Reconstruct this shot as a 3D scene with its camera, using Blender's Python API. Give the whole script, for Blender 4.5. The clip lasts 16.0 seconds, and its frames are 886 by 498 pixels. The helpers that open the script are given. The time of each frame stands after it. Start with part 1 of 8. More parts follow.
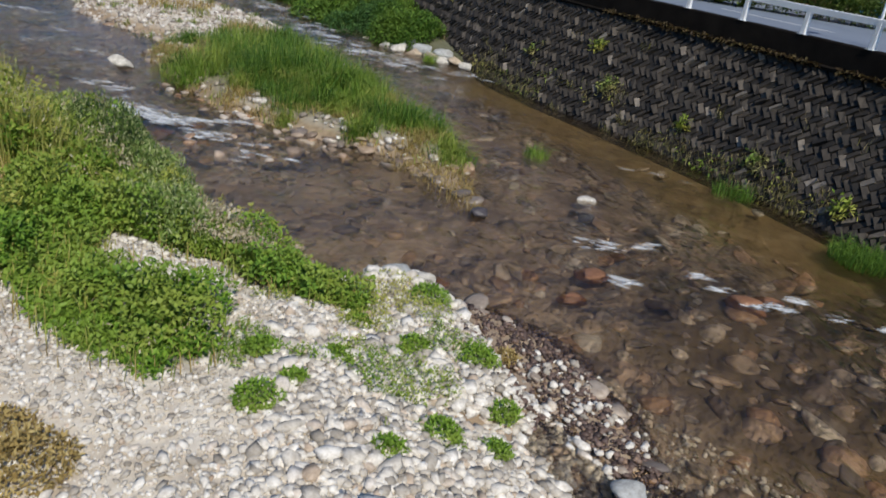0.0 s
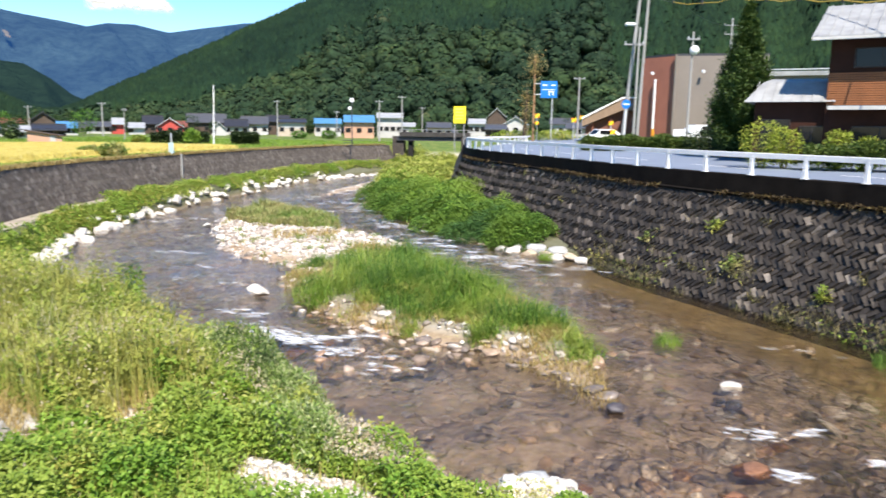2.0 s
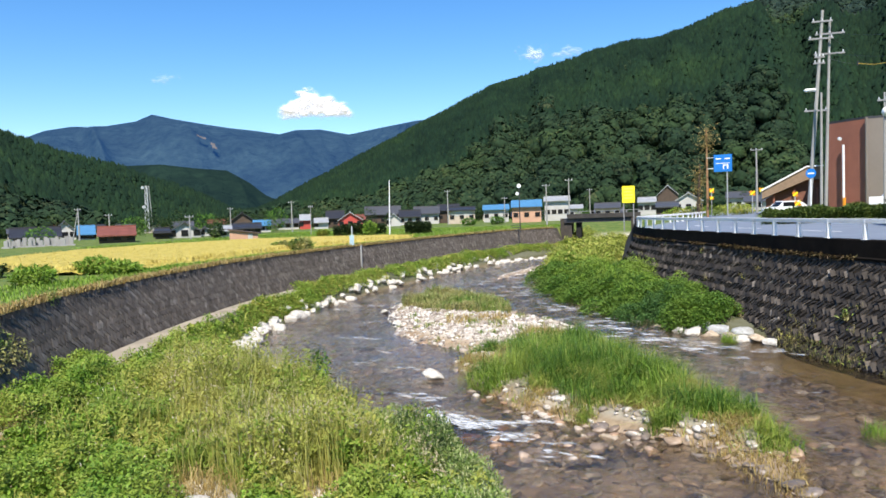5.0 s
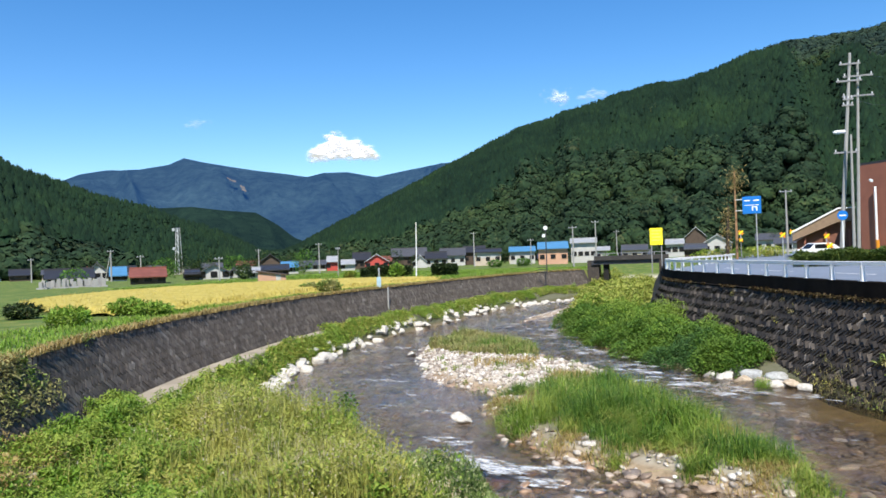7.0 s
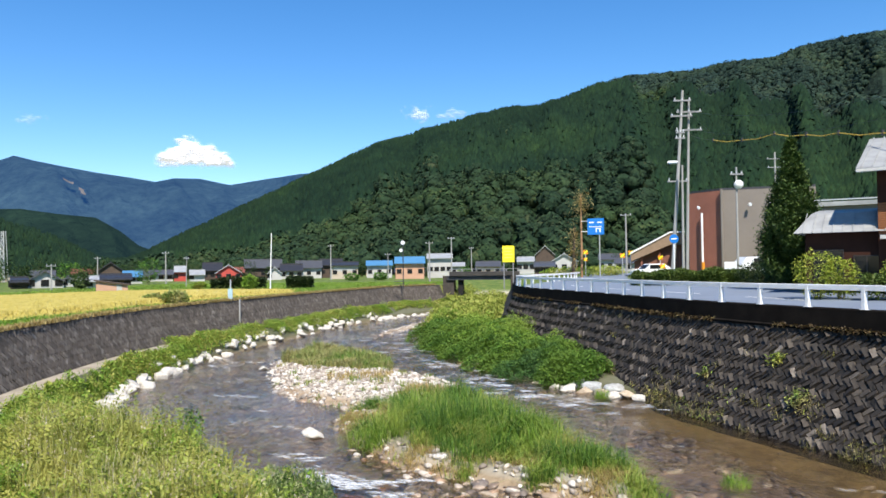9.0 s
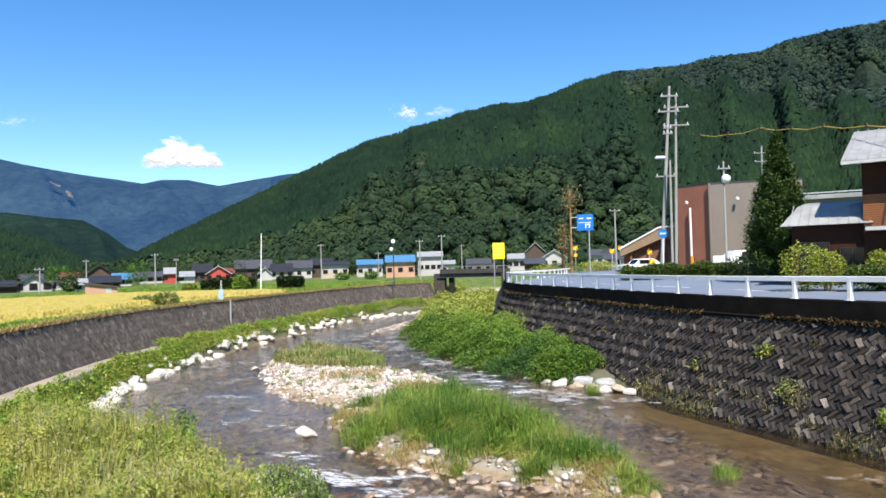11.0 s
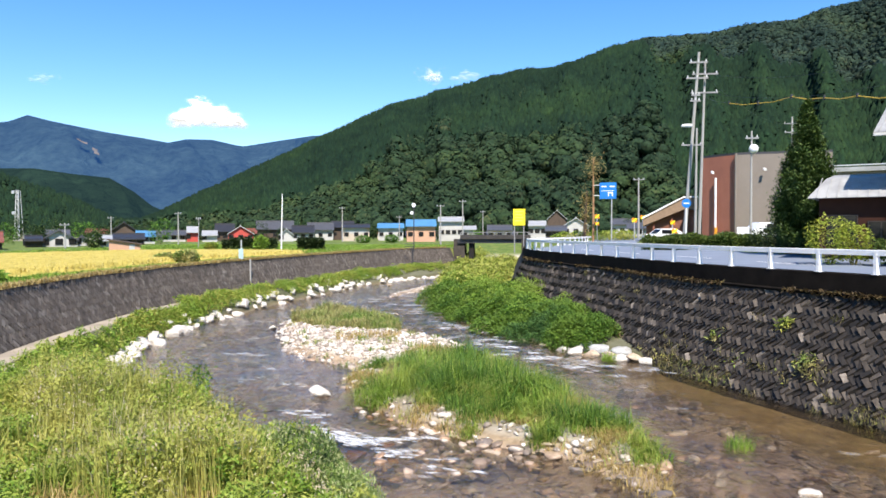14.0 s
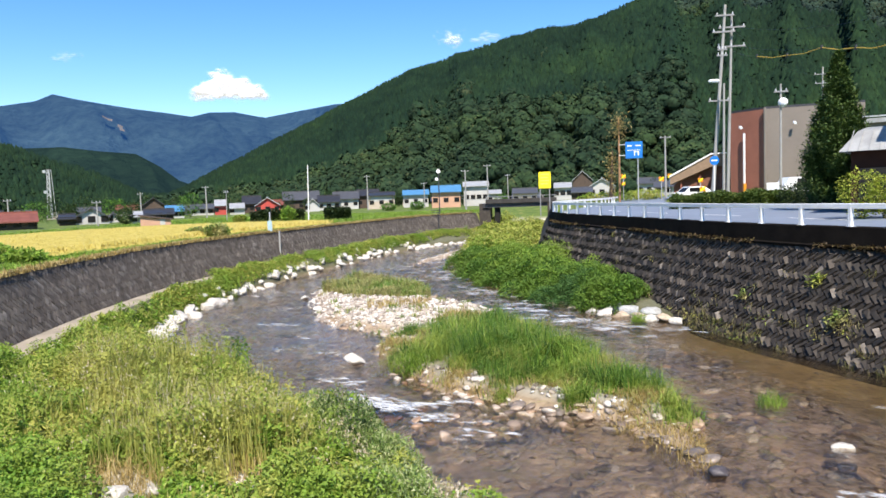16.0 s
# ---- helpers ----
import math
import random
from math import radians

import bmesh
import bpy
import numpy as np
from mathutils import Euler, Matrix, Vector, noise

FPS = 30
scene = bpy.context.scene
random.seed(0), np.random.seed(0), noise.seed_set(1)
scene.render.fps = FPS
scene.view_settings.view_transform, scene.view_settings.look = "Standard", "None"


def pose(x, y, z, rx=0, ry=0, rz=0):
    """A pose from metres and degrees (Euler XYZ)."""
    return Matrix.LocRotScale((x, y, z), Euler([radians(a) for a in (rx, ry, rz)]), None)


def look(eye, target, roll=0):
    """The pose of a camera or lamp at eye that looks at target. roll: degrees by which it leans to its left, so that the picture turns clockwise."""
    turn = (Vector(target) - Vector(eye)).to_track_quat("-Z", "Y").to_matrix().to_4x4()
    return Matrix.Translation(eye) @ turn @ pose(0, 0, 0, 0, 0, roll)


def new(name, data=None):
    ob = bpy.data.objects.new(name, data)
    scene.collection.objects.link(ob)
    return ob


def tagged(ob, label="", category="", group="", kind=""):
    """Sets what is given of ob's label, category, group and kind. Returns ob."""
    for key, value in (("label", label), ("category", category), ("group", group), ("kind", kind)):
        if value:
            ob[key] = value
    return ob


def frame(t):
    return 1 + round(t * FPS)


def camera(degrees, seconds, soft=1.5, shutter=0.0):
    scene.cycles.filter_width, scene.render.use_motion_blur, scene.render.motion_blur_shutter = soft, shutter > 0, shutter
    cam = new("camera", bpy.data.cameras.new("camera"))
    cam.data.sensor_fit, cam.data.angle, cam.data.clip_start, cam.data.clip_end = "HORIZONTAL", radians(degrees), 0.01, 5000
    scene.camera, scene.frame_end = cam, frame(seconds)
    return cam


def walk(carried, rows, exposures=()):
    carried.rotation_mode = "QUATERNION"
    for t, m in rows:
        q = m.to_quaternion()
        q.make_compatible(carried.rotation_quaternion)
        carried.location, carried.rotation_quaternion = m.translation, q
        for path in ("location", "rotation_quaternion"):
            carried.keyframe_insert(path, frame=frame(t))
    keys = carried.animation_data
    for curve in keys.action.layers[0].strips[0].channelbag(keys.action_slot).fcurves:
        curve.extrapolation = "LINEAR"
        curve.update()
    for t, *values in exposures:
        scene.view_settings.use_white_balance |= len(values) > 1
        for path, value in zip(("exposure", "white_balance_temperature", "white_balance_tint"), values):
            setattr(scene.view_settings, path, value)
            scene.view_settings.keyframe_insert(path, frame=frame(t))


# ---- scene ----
from collections import defaultdict

cam = camera(62.15, 16.0, soft=1.6, shutter=0.2)


def pose_at(x, y, z, yaw, pitch, roll):
    """Camera pose: yaw to the left from +y, pitch up, roll."""
    a, b = radians(yaw), radians(pitch)
    eye = Vector((x, y, z))
    ahead = Vector((-math.sin(a) * math.cos(b), math.cos(a) * math.cos(b), math.sin(b)))
    return look(eye, eye + ahead, roll)


PATH = [
    (0, pose_at(0.02, 0.05, 5.89, -10.10, -23.89, 9.18)),
    (0.5, pose_at(0.07, 0.01, 5.91, -10.71, -17.98, 6.31)),
    (1, pose_at(0.13, 0.04, 5.92, -11.32, -14.21, 4.93)),
    (1.5, pose_at(0.05, 0.14, 5.82, -10.07, -9.85, 2.54)),
    (2, pose_at(-0.01, 0.24, 5.86, 1.16, -9.30, 0.88)),
    (2.5, pose_at(0.03, 0.24, 5.85, 6.64, -8.93, -0.05)),
    (3, pose_at(-0.01, 0.31, 5.88, 9.71, -7.86, -1.30)),
    (3.5, pose_at(0.00, 0.25, 5.91, 11.17, -6.04, -1.92)),
    (4, pose_at(-0.06, 0.16, 5.88, 11.25, -3.35, -1.51)),
    (4.2, pose_at(-0.02, 0.13, 5.87, 11.90, -3.07, -1.33)),
    (6.3, pose_at(-0.10, 0.01, 5.97, 16.47, -1.63, -2.69)),
    (6.5, pose_at(-0.12, 0.01, 5.97, 16.37, -1.01, -1.99)),
    (7, pose_at(-0.08, -0.08, 5.94, 16.18, 0.63, -1.99)),
    (7.5, pose_at(-0.05, -0.12, 5.94, 12.12, 1.15, -1.86)),
    (8, pose_at(-0.04, -0.11, 5.96, 7.26, 1.32, -1.57)),
    (8.5, pose_at(-0.05, -0.11, 5.95, 5.18, 1.44, -0.67)),
    (11, pose_at(-0.05, -0.26, 5.91, 4.33, 1.28, -1.57)),
    (11.5, pose_at(0.00, -0.26, 5.86, 3.86, -0.21, -2.36)),
    (12, pose_at(-0.00, -0.22, 5.96, 2.40, -0.98, -0.85)),
    (12.5, pose_at(0.00, -0.12, 5.92, 2.29, -1.01, -0.40)),
    (13, pose_at(-0.04, -0.01, 5.91, 2.30, -1.02, -0.55)),
    (13.5, pose_at(-0.00, 0.03, 5.83, 4.24, -0.96, 0.05)),
    (14, pose_at(0.09, 0.00, 5.83, 6.04, -1.38, -0.17)),
    (14.5, pose_at(0.08, 0.04, 5.83, 7.12, -1.95, -0.86)),
    (15, pose_at(0.08, 0.04, 5.88, 7.86, -3.77, -1.59)),
    (15.5, pose_at(0.06, -0.09, 5.90, 8.08, -3.89, -2.52)),
    (16, pose_at(0.03, -0.25, 5.92, 8.10, -4.06, -2.07)),
]
walk(cam, PATH, [(0.0, -0.26, 6400, 10), (0.5, 0.36, 6500, 12), (1.0, 0.78, 6550, 13.5), (1.5, 1.04, 6550, 14), (2.5, 0.78, 6500, 14), (4.0, 0.63, 6500, 13), (7.0, 0.52, 6350, 11), (8.5, 0.58, 6400, 11.5), (11.0, 0.69, 6500, 13), (12.5, 0.91, 6550, 15.5), (16.0, 0.71, 6500, 14)])

# ---- light ----
SUN_AZ, SUN_EL = 167.0, 50.0
world = bpy.data.worlds.new("sky")
scene.world = world
world.use_nodes = True
wn = world.node_tree
wn.nodes.clear()
w_out = wn.nodes.new("ShaderNodeOutputWorld")
w_bg = wn.nodes.new("ShaderNodeBackground")
w_sky = wn.nodes.new("ShaderNodeTexSky")
w_sky.sky_type = "NISHITA"
w_sky.sun_disc = False
w_sky.sun_elevation = radians(SUN_EL)
w_sky.sun_rotation = radians(SUN_AZ)
w_sky.altitude = 300
w_sky.air_density = 1.0
w_sky.dust_density = 0.0
w_sky.ozone_density = 3.2
w_bg.inputs["Strength"].default_value = 0.12
w_hue = wn.nodes.new("ShaderNodeHueSaturation")
w_hue.inputs["Hue"].default_value = 0.502
w_hue.inputs["Saturation"].default_value = 1.3
wn.links.new(w_sky.outputs[0], w_hue.inputs["Color"])
wn.links.new(w_hue.outputs[0], w_bg.inputs["Color"])
wn.links.new(w_bg.outputs[0], w_out.inputs["Surface"])

sun = new("sun", bpy.data.lights.new("sun", "SUN"))
sun.data.energy = 5.0
sun.data.angle = radians(0.53)
sun.data.color = (1.0, 0.935, 0.815)
_sd = Vector((math.sin(radians(SUN_AZ)) * math.cos(radians(SUN_EL)), math.cos(radians(SUN_AZ)) * math.cos(radians(SUN_EL)), math.sin(radians(SUN_EL))))
sun.matrix_world = look(_sd * 50, (0, 0, 0))

# ---- materials ----


class Mat:
    """A small wrapper round a node material."""

    def __init__(self, name):
        self.m = bpy.data.materials.new(name)
        self.m.use_nodes = True
        self.t = self.m.node_tree
        self.b = self.t.nodes["Principled BSDF"]
        self.out = self.t.nodes["Material Output"]

    def n(self, kind, **props):
        node = self.t.nodes.new("ShaderNode" + kind)
        for key, value in props.items():
            if key == "operation":
                node.operation = value
            else:
                node.inputs[key.replace("_", " ")].default_value = value
        return node

    def link(self, a, b):
        self.t.links.new(a, b)

    def coord(self):
        return self.t.nodes.new("ShaderNodeTexCoord").outputs["Object"]

    def noise(self, scale, detail=3.0, rough=0.6, vec=None):
        node = self.n("TexNoise", Scale=scale, Detail=detail, Roughness=rough)
        self.link(vec or self.coord(), node.inputs["Vector"])
        return node.outputs["Fac"]

    def ramp(self, fac, stops):
        node = self.t.nodes.new("ShaderNodeValToRGB")
        el = node.color_ramp.elements
        while len(el) < len(stops):
            el.new(0.5)
        for e, (p, c) in zip(el, stops):
            e.position, e.color = p, (*c, 1)
        self.link(fac, node.inputs[0])
        return node.outputs[0]

    def mix(self, fac, a, b, blend="MIX"):
        node = self.t.nodes.new("ShaderNodeMix")
        node.data_type = "RGBA"
        node.blend_type = blend
        for src, sock in ((fac, node.inputs[0]), (a, node.inputs[6]), (b, node.inputs[7])):
            if isinstance(src, (int, float)):
                sock.default_value = src
            elif isinstance(src, tuple):
                sock.default_value = (*src, 1)
            else:
                self.link(src, sock)
        return node.outputs[2]

    def bump(self, fac, strength=0.4, dist=0.02):
        node = self.n("Bump", Strength=strength, Distance=dist)
        self.link(fac, node.inputs["Height"])
        self.link(node.outputs[0], self.b.inputs["Normal"])
        return node

    def color(self, c):
        if isinstance(c, tuple):
            self.b.inputs["Base Color"].default_value = (*c, 1)
        else:
            self.link(c, self.b.inputs["Base Color"])

    def gloss(self, rough, metal=0.0, spec=0.5):
        self.b.inputs["Roughness"].default_value = rough
        self.b.inputs["Metallic"].default_value = metal
        self.b.inputs["Specular IOR Level"].default_value = spec


def plain(name, c, rough=0.7, metal=0.0, var=0.12, scale=3.0, bump=0.1, spec=0.4):
    """Paint, metal or plastic with slight dirt at two scales."""
    k = Mat(name)
    lo = tuple(max(v * (1 - 2 * var), 0) for v in c)
    hi = tuple(min(v * (1 + var), 1) for v in c)
    a = k.ramp(k.noise(scale, 5), [(0.3, lo), (0.65, hi)])
    b = k.ramp(k.noise(scale * 14, 2), [(0.35, tuple(v * (1 - var) for v in c)), (0.7, c)])
    k.color(k.mix(0.4, a, b))
    k.gloss(rough, metal, spec)
    k.bump(k.noise(scale * 20), bump, 0.005)
    return k.m


def stone_mat(name, stops, rough=0.8, bump=0.4, grain=25.0, streak=0.0):
    """Stones, each with a colour of its own."""
    k = Mat(name)
    isl = k.t.nodes.new("ShaderNodeNewGeometry").outputs["Random Per Island"]
    base = k.ramp(isl, stops)
    stain = k.ramp(k.noise(grain * 0.35, 4), [(0.3, (0.55, 0.52, 0.48)), (0.6, (1, 1, 1))])
    spots = k.ramp(k.noise(grain, 3), [(0.3, (0.8, 0.78, 0.75)), (0.6, (1, 1, 1))])
    col = k.mix(1.0, k.mix(0.8, base, stain, "MULTIPLY"), spots, "MULTIPLY")
    if streak:
        mp = k.t.nodes.new("ShaderNodeMapping")
        mp.inputs["Scale"].default_value = (2.2, 2.2, 0.35)
        k.link(k.coord(), mp.inputs[0])
        run = k.ramp(k.noise(1.0, 5, 0.7, mp.outputs[0]), [(0.35, (0.6, 0.58, 0.56)), (0.5, (1, 1, 1)), (0.68, (1.7, 1.65, 1.6))])
        col = k.mix(streak, col, k.mix(1.0, col, run, "MULTIPLY"))
    k.color(col)
    k.gloss(rough, 0, 0.5)
    k.bump(k.noise(grain, 4), bump, 0.02)
    return k.m


def block_one_mat(name, stops):
    """The wall stone for single blocks: a colour per object."""
    k = Mat(name)
    base = k.ramp(k.t.nodes.new("ShaderNodeObjectInfo").outputs["Random"], stops)
    geo = k.t.nodes.new("ShaderNodeNewGeometry").outputs["Position"]
    stain = k.ramp(k.noise(4.0, 4, 0.6, geo), [(0.3, (0.55, 0.52, 0.48)), (0.6, (1, 1, 1))])
    k.color(k.mix(0.8, base, stain, "MULTIPLY"))
    k.gloss(0.75, 0, 0.5)
    k.bump(k.noise(11, 4, 0.6, geo), 0.8, 0.02)
    return k.m


def leaf_mat(name, stops, patch=None, patch_scale=0.25, trans=0.35, rough=0.55):
    """Leaves or blades: a colour per leaf, drier patches, light passing through."""
    k = Mat(name)
    isl = k.t.nodes.new("ShaderNodeNewGeometry").outputs["Random Per Island"]
    col = k.ramp(isl, stops)
    if patch:
        f = k.ramp(k.noise(patch_scale, 4), [(0.41, (0, 0, 0)), (0.59, (1, 1, 1))])
        rnd = k.ramp(isl, [(0.0, tuple(v * 0.85 for v in patch)), (1.0, tuple(v * 1.12 for v in patch))])
        col = k.mix(f, col, rnd)
    k.color(col)
    k.gloss(rough, 0, 0.3)
    tr = k.t.nodes.new("ShaderNodeBsdfTranslucent")
    k.link(col, tr.inputs["Color"])
    mx = k.t.nodes.new("ShaderNodeMixShader")
    mx.inputs[0].default_value = trans
    k.link(k.b.outputs[0], mx.inputs[1])
    k.link(tr.outputs[0], mx.inputs[2])
    k.link(mx.outputs[0], k.out.inputs["Surface"])
    return k.m


def crown_mat(name, stops, tone_scale):
    """Far tree crowns: a colour per tree, stands of lighter and darker growth."""
    k = Mat(name)
    isl = k.t.nodes.new("ShaderNodeNewGeometry").outputs["Random Per Island"]
    col = k.ramp(isl, stops)
    co = k.coord()
    tone = k.ramp(k.noise(tone_scale, 5, 0.6, co), [(0.36, (0.68, 0.74, 0.84)), (0.5, (0.98, 0.98, 1.0)), (0.66, (1.35, 1.25, 1.0))])
    each = k.ramp(k.noise(0.11, 2, 0.5, co), [(0.36, (0.78, 0.8, 0.8)), (0.64, (1.2, 1.18, 1.1))])
    tone = k.mix(1.0, tone, each, "MULTIPLY")
    leafy = k.ramp(k.noise(0.9, 3, 0.7, co), [(0.35, (0.72, 0.76, 0.74)), (0.65, (1.15, 1.25, 1.15))])
    k.color(k.mix(1.0, k.mix(1.0, col, tone, "MULTIPLY"), leafy, "MULTIPLY"))
    k.gloss(0.95, 0, 0.1)
    k.bump(k.noise(0.8, 4, 0.7, co), 0.5, 0.6)
    return k.m


def ground_mat():
    """Earth, sand and thin turf, by noise and height."""
    k = Mat("ground_earth")
    co = k.coord()
    sep = k.t.nodes.new("ShaderNodeSeparateXYZ")
    k.link(co, sep.inputs[0])
    sand = k.ramp(k.noise(2.2, 6, 0.65, co), [(0.3, (0.42, 0.35, 0.27)), (0.5, (0.57, 0.51, 0.42)), (0.7, (0.69, 0.64, 0.56))])
    turf = k.ramp(k.noise(0.6, 6, 0.65, co), [(0.3, (0.05, 0.09, 0.02)), (0.5, (0.11, 0.16, 0.035)), (0.7, (0.2, 0.2, 0.06))])
    bed = k.ramp(k.noise(0.65, 7, 0.62, co), [(0.25, (0.16, 0.125, 0.1)), (0.45, (0.31, 0.245, 0.19)), (0.6, (0.43, 0.345, 0.27)), (0.75, (0.54, 0.455, 0.37))])
    speck = k.ramp(k.noise(7.0, 3, 0.6, co), [(0.35, (0.75, 0.72, 0.68)), (0.65, (1.05, 1.03, 1.0))])
    bed = k.mix(1.0, bed, speck, "MULTIPLY")
    fine = k.t.nodes.new("ShaderNodeAttribute")
    fine.attribute_name = "fine_sand"
    drift = k.ramp(k.noise(1.4, 5, 0.6, co), [(0.3, (0.145, 0.1, 0.046)), (0.55, (0.225, 0.165, 0.082)), (0.75, (0.31, 0.245, 0.145))])
    bed = k.mix(fine.outputs["Fac"], bed, drift)
    # bed colour darkened on the near right in place of deeper, tinted water
    dark_bed = k.t.nodes.new("ShaderNodeAttribute")
    dark_bed.attribute_name = "dark_bed"
    bed = k.mix(dark_bed.outputs["Fac"], bed, k.ramp(k.noise(0.9, 5, 0.6, co), [(0.3, (0.05, 0.034, 0.016)), (0.55, (0.1, 0.07, 0.033)), (0.75, (0.17, 0.12, 0.06))]))
    lowland = k.n("MapRange", From_Min=-0.02, From_Max=0.14)
    k.link(sep.outputs[2], lowland.inputs["Value"])
    high = k.n("MapRange", From_Min=1.2, From_Max=1.9)
    k.link(sep.outputs[2], high.inputs["Value"])
    damp = k.ramp(k.noise(3.0, 5, 0.6, co), [(0.3, (0.22, 0.155, 0.095)), (0.55, (0.34, 0.255, 0.165)), (0.75, (0.44, 0.35, 0.25))])
    dry = k.n("MapRange", From_Min=0.2, From_Max=0.4)
    k.link(sep.outputs[2], dry.inputs["Value"])
    c = k.mix(lowland.outputs[0], bed, k.mix(dry.outputs[0], damp, sand))
    soil = k.t.nodes.new("ShaderNodeAttribute")
    soil.attribute_name = "plants"
    c = k.mix(soil.outputs["Fac"], c, (0.06, 0.07, 0.026))
    c = k.mix(high.outputs[0], c, turf)
    k.color(c)
    k.gloss(0.9, 0, 0.2)
    k.bump(k.noise(9.0, 5, 0.7, co), 0.6, 0.05)
    return k.m


def water_mat():
    """Clear shallow stream: tinted see-through body, rippled gloss by Fresnel."""
    k = Mat("stream_water")
    co = k.coord()
    mp = k.t.nodes.new("ShaderNodeMapping")
    mp.inputs["Scale"].default_value = (1.0, 0.55, 1.0)
    mp.inputs["Rotation"].default_value = (0, 0, radians(-25))
    k.link(co, mp.inputs[0])
    w1 = k.noise(3.4, 4, 0.65, mp.outputs[0])
    w0 = k.noise(1.0, 2, 0.5, mp.outputs[0])
    w2 = k.noise(9.0, 3, 0.6, mp.outputs[0])
    calm = k.ramp(k.noise(0.16, 2, 0.5, co), [(0.38, (0.4, 0.4, 0.4)), (0.6, (1, 1, 1))])
    add = k.n("Math", operation="ADD")
    half = k.n("Math", operation="MULTIPLY")
    half.inputs[1].default_value = 0.22
    k.link(w2, half.inputs[0])
    wide = k.n("Math", operation="MULTIPLY_ADD")
    wide.inputs[1].default_value = 1.6
    k.link(w0, wide.inputs[0])
    k.link(w1, wide.inputs[2])
    k.link(wide.outputs[0], add.inputs[0])
    k.link(half.outputs[0], add.inputs[1])
    hm = k.n("Math", operation="MULTIPLY")
    k.link(add.outputs[0], hm.inputs[0])
    swift = k.t.nodes.new("ShaderNodeAttribute")
    swift.attribute_name = "swift"
    k.link(k.mix(1.0, calm, swift.outputs["Color"], "MULTIPLY"), hm.inputs[1])
    bump = k.n("Bump", Strength=1.0, Distance=0.2)
    k.link(hm.outputs[0], bump.inputs["Height"])
    gl = k.n("BsdfGlossy", Roughness=0.15)
    gl.inputs["Color"].default_value = (0.95, 0.97, 1, 1)
    k.link(bump.outputs[0], gl.inputs["Normal"])
    tr = k.t.nodes.new("ShaderNodeBsdfTransparent")
    tr.inputs["Color"].default_value = (0.9, 0.855, 0.77, 1)
    fr = k.n("Fresnel", IOR=1.42)
    k.link(bump.outputs[0], fr.inputs["Normal"])
    bent = k.n("BsdfRefraction", Roughness=0.02, IOR=1.33)
    bent.inputs["Color"].default_value = (0.9, 0.85, 0.76, 1)
    k.link(bump.outputs[0], bent.inputs["Normal"])
    body = k.t.nodes.new("ShaderNodeMixShader")
    body.inputs[0].default_value = 0.2
    k.link(tr.outputs[0], body.inputs[1])
    k.link(bent.outputs[0], body.inputs[2])
    mx = k.t.nodes.new("ShaderNodeMixShader")
    k.link(fr.outputs[0], mx.inputs[0])
    k.link(body.outputs[0], mx.inputs[1])
    k.link(gl.outputs[0], mx.inputs[2])
    k.link(mx.outputs[0], k.out.inputs["Surface"])
    return k.m


def forest_mat(name, dark, mid, light, scale=0.02, bump=1.0):
    k = Mat(name)
    co = k.coord()
    big = k.ramp(k.noise(scale, 5, 0.6, co), [(0.35, dark), (0.5, mid), (0.68, light)])
    fine = k.ramp(k.noise(scale * 14, 3, 0.7, co), [(0.35, (0.35, 0.4, 0.35)), (0.65, (1.15, 1.15, 1.1))])
    k.color(k.mix(1.0, big, fine, "MULTIPLY"))
    k.gloss(0.95, 0, 0.1)
    k.bump(k.noise(scale * 9, 4, 0.7, co), bump, 6.0)
    return k.m


M_GROUND = ground_mat()
M_WATER = water_mat()
M_GRAVEL = stone_mat("pale_gravel", [(0.0, (0.34, 0.305, 0.255)), (0.2, (0.53, 0.485, 0.42)), (0.5, (0.73, 0.685, 0.605)), (0.88, (0.83, 0.795, 0.73)), (1.0, (0.54, 0.42, 0.31))])
M_BEDSTONE = stone_mat("river_stone", [(0.0, (0.15, 0.125, 0.11)), (0.3, (0.27, 0.225, 0.19)), (0.65, (0.37, 0.305, 0.245)), (0.8, (0.4, 0.27, 0.165)), (0.93, (0.44, 0.375, 0.31)), (1.0, (0.58, 0.53, 0.465))], 0.4, 0.2, 12.0)
M_BARSTONE = stone_mat("bar_gravel", [(0.0, (0.24, 0.2, 0.16)), (0.3, (0.46, 0.4, 0.34)), (0.7, (0.66, 0.6, 0.53)), (1.0, (0.8, 0.77, 0.72))])
M_ROCK = stone_mat("white_rock", [(0.0, (0.36, 0.33, 0.28)), (0.5, (0.52, 0.48, 0.42)), (1.0, (0.66, 0.63, 0.57))], 0.8, 0.8, 7.0)
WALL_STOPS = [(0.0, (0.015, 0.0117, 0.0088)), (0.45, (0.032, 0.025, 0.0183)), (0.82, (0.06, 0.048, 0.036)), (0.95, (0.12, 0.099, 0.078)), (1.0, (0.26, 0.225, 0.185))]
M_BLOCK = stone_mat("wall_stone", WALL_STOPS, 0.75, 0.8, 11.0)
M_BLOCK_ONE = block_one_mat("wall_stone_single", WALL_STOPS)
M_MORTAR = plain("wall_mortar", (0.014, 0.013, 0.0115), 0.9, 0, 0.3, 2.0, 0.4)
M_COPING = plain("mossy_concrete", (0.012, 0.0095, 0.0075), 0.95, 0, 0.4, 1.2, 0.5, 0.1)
M_MORTAR_L = plain("left_wall_mortar", (0.06, 0.05, 0.041), 0.9, 0, 0.3, 2.0, 0.4)
M_BLOCK_L = stone_mat("left_wall_stone", [(0.0, (0.075, 0.062, 0.05)), (0.5, (0.115, 0.096, 0.079)), (0.9, (0.145, 0.124, 0.105)), (1.0, (0.2, 0.18, 0.157))], 0.8, 0.7, 9.0, streak=0.6)
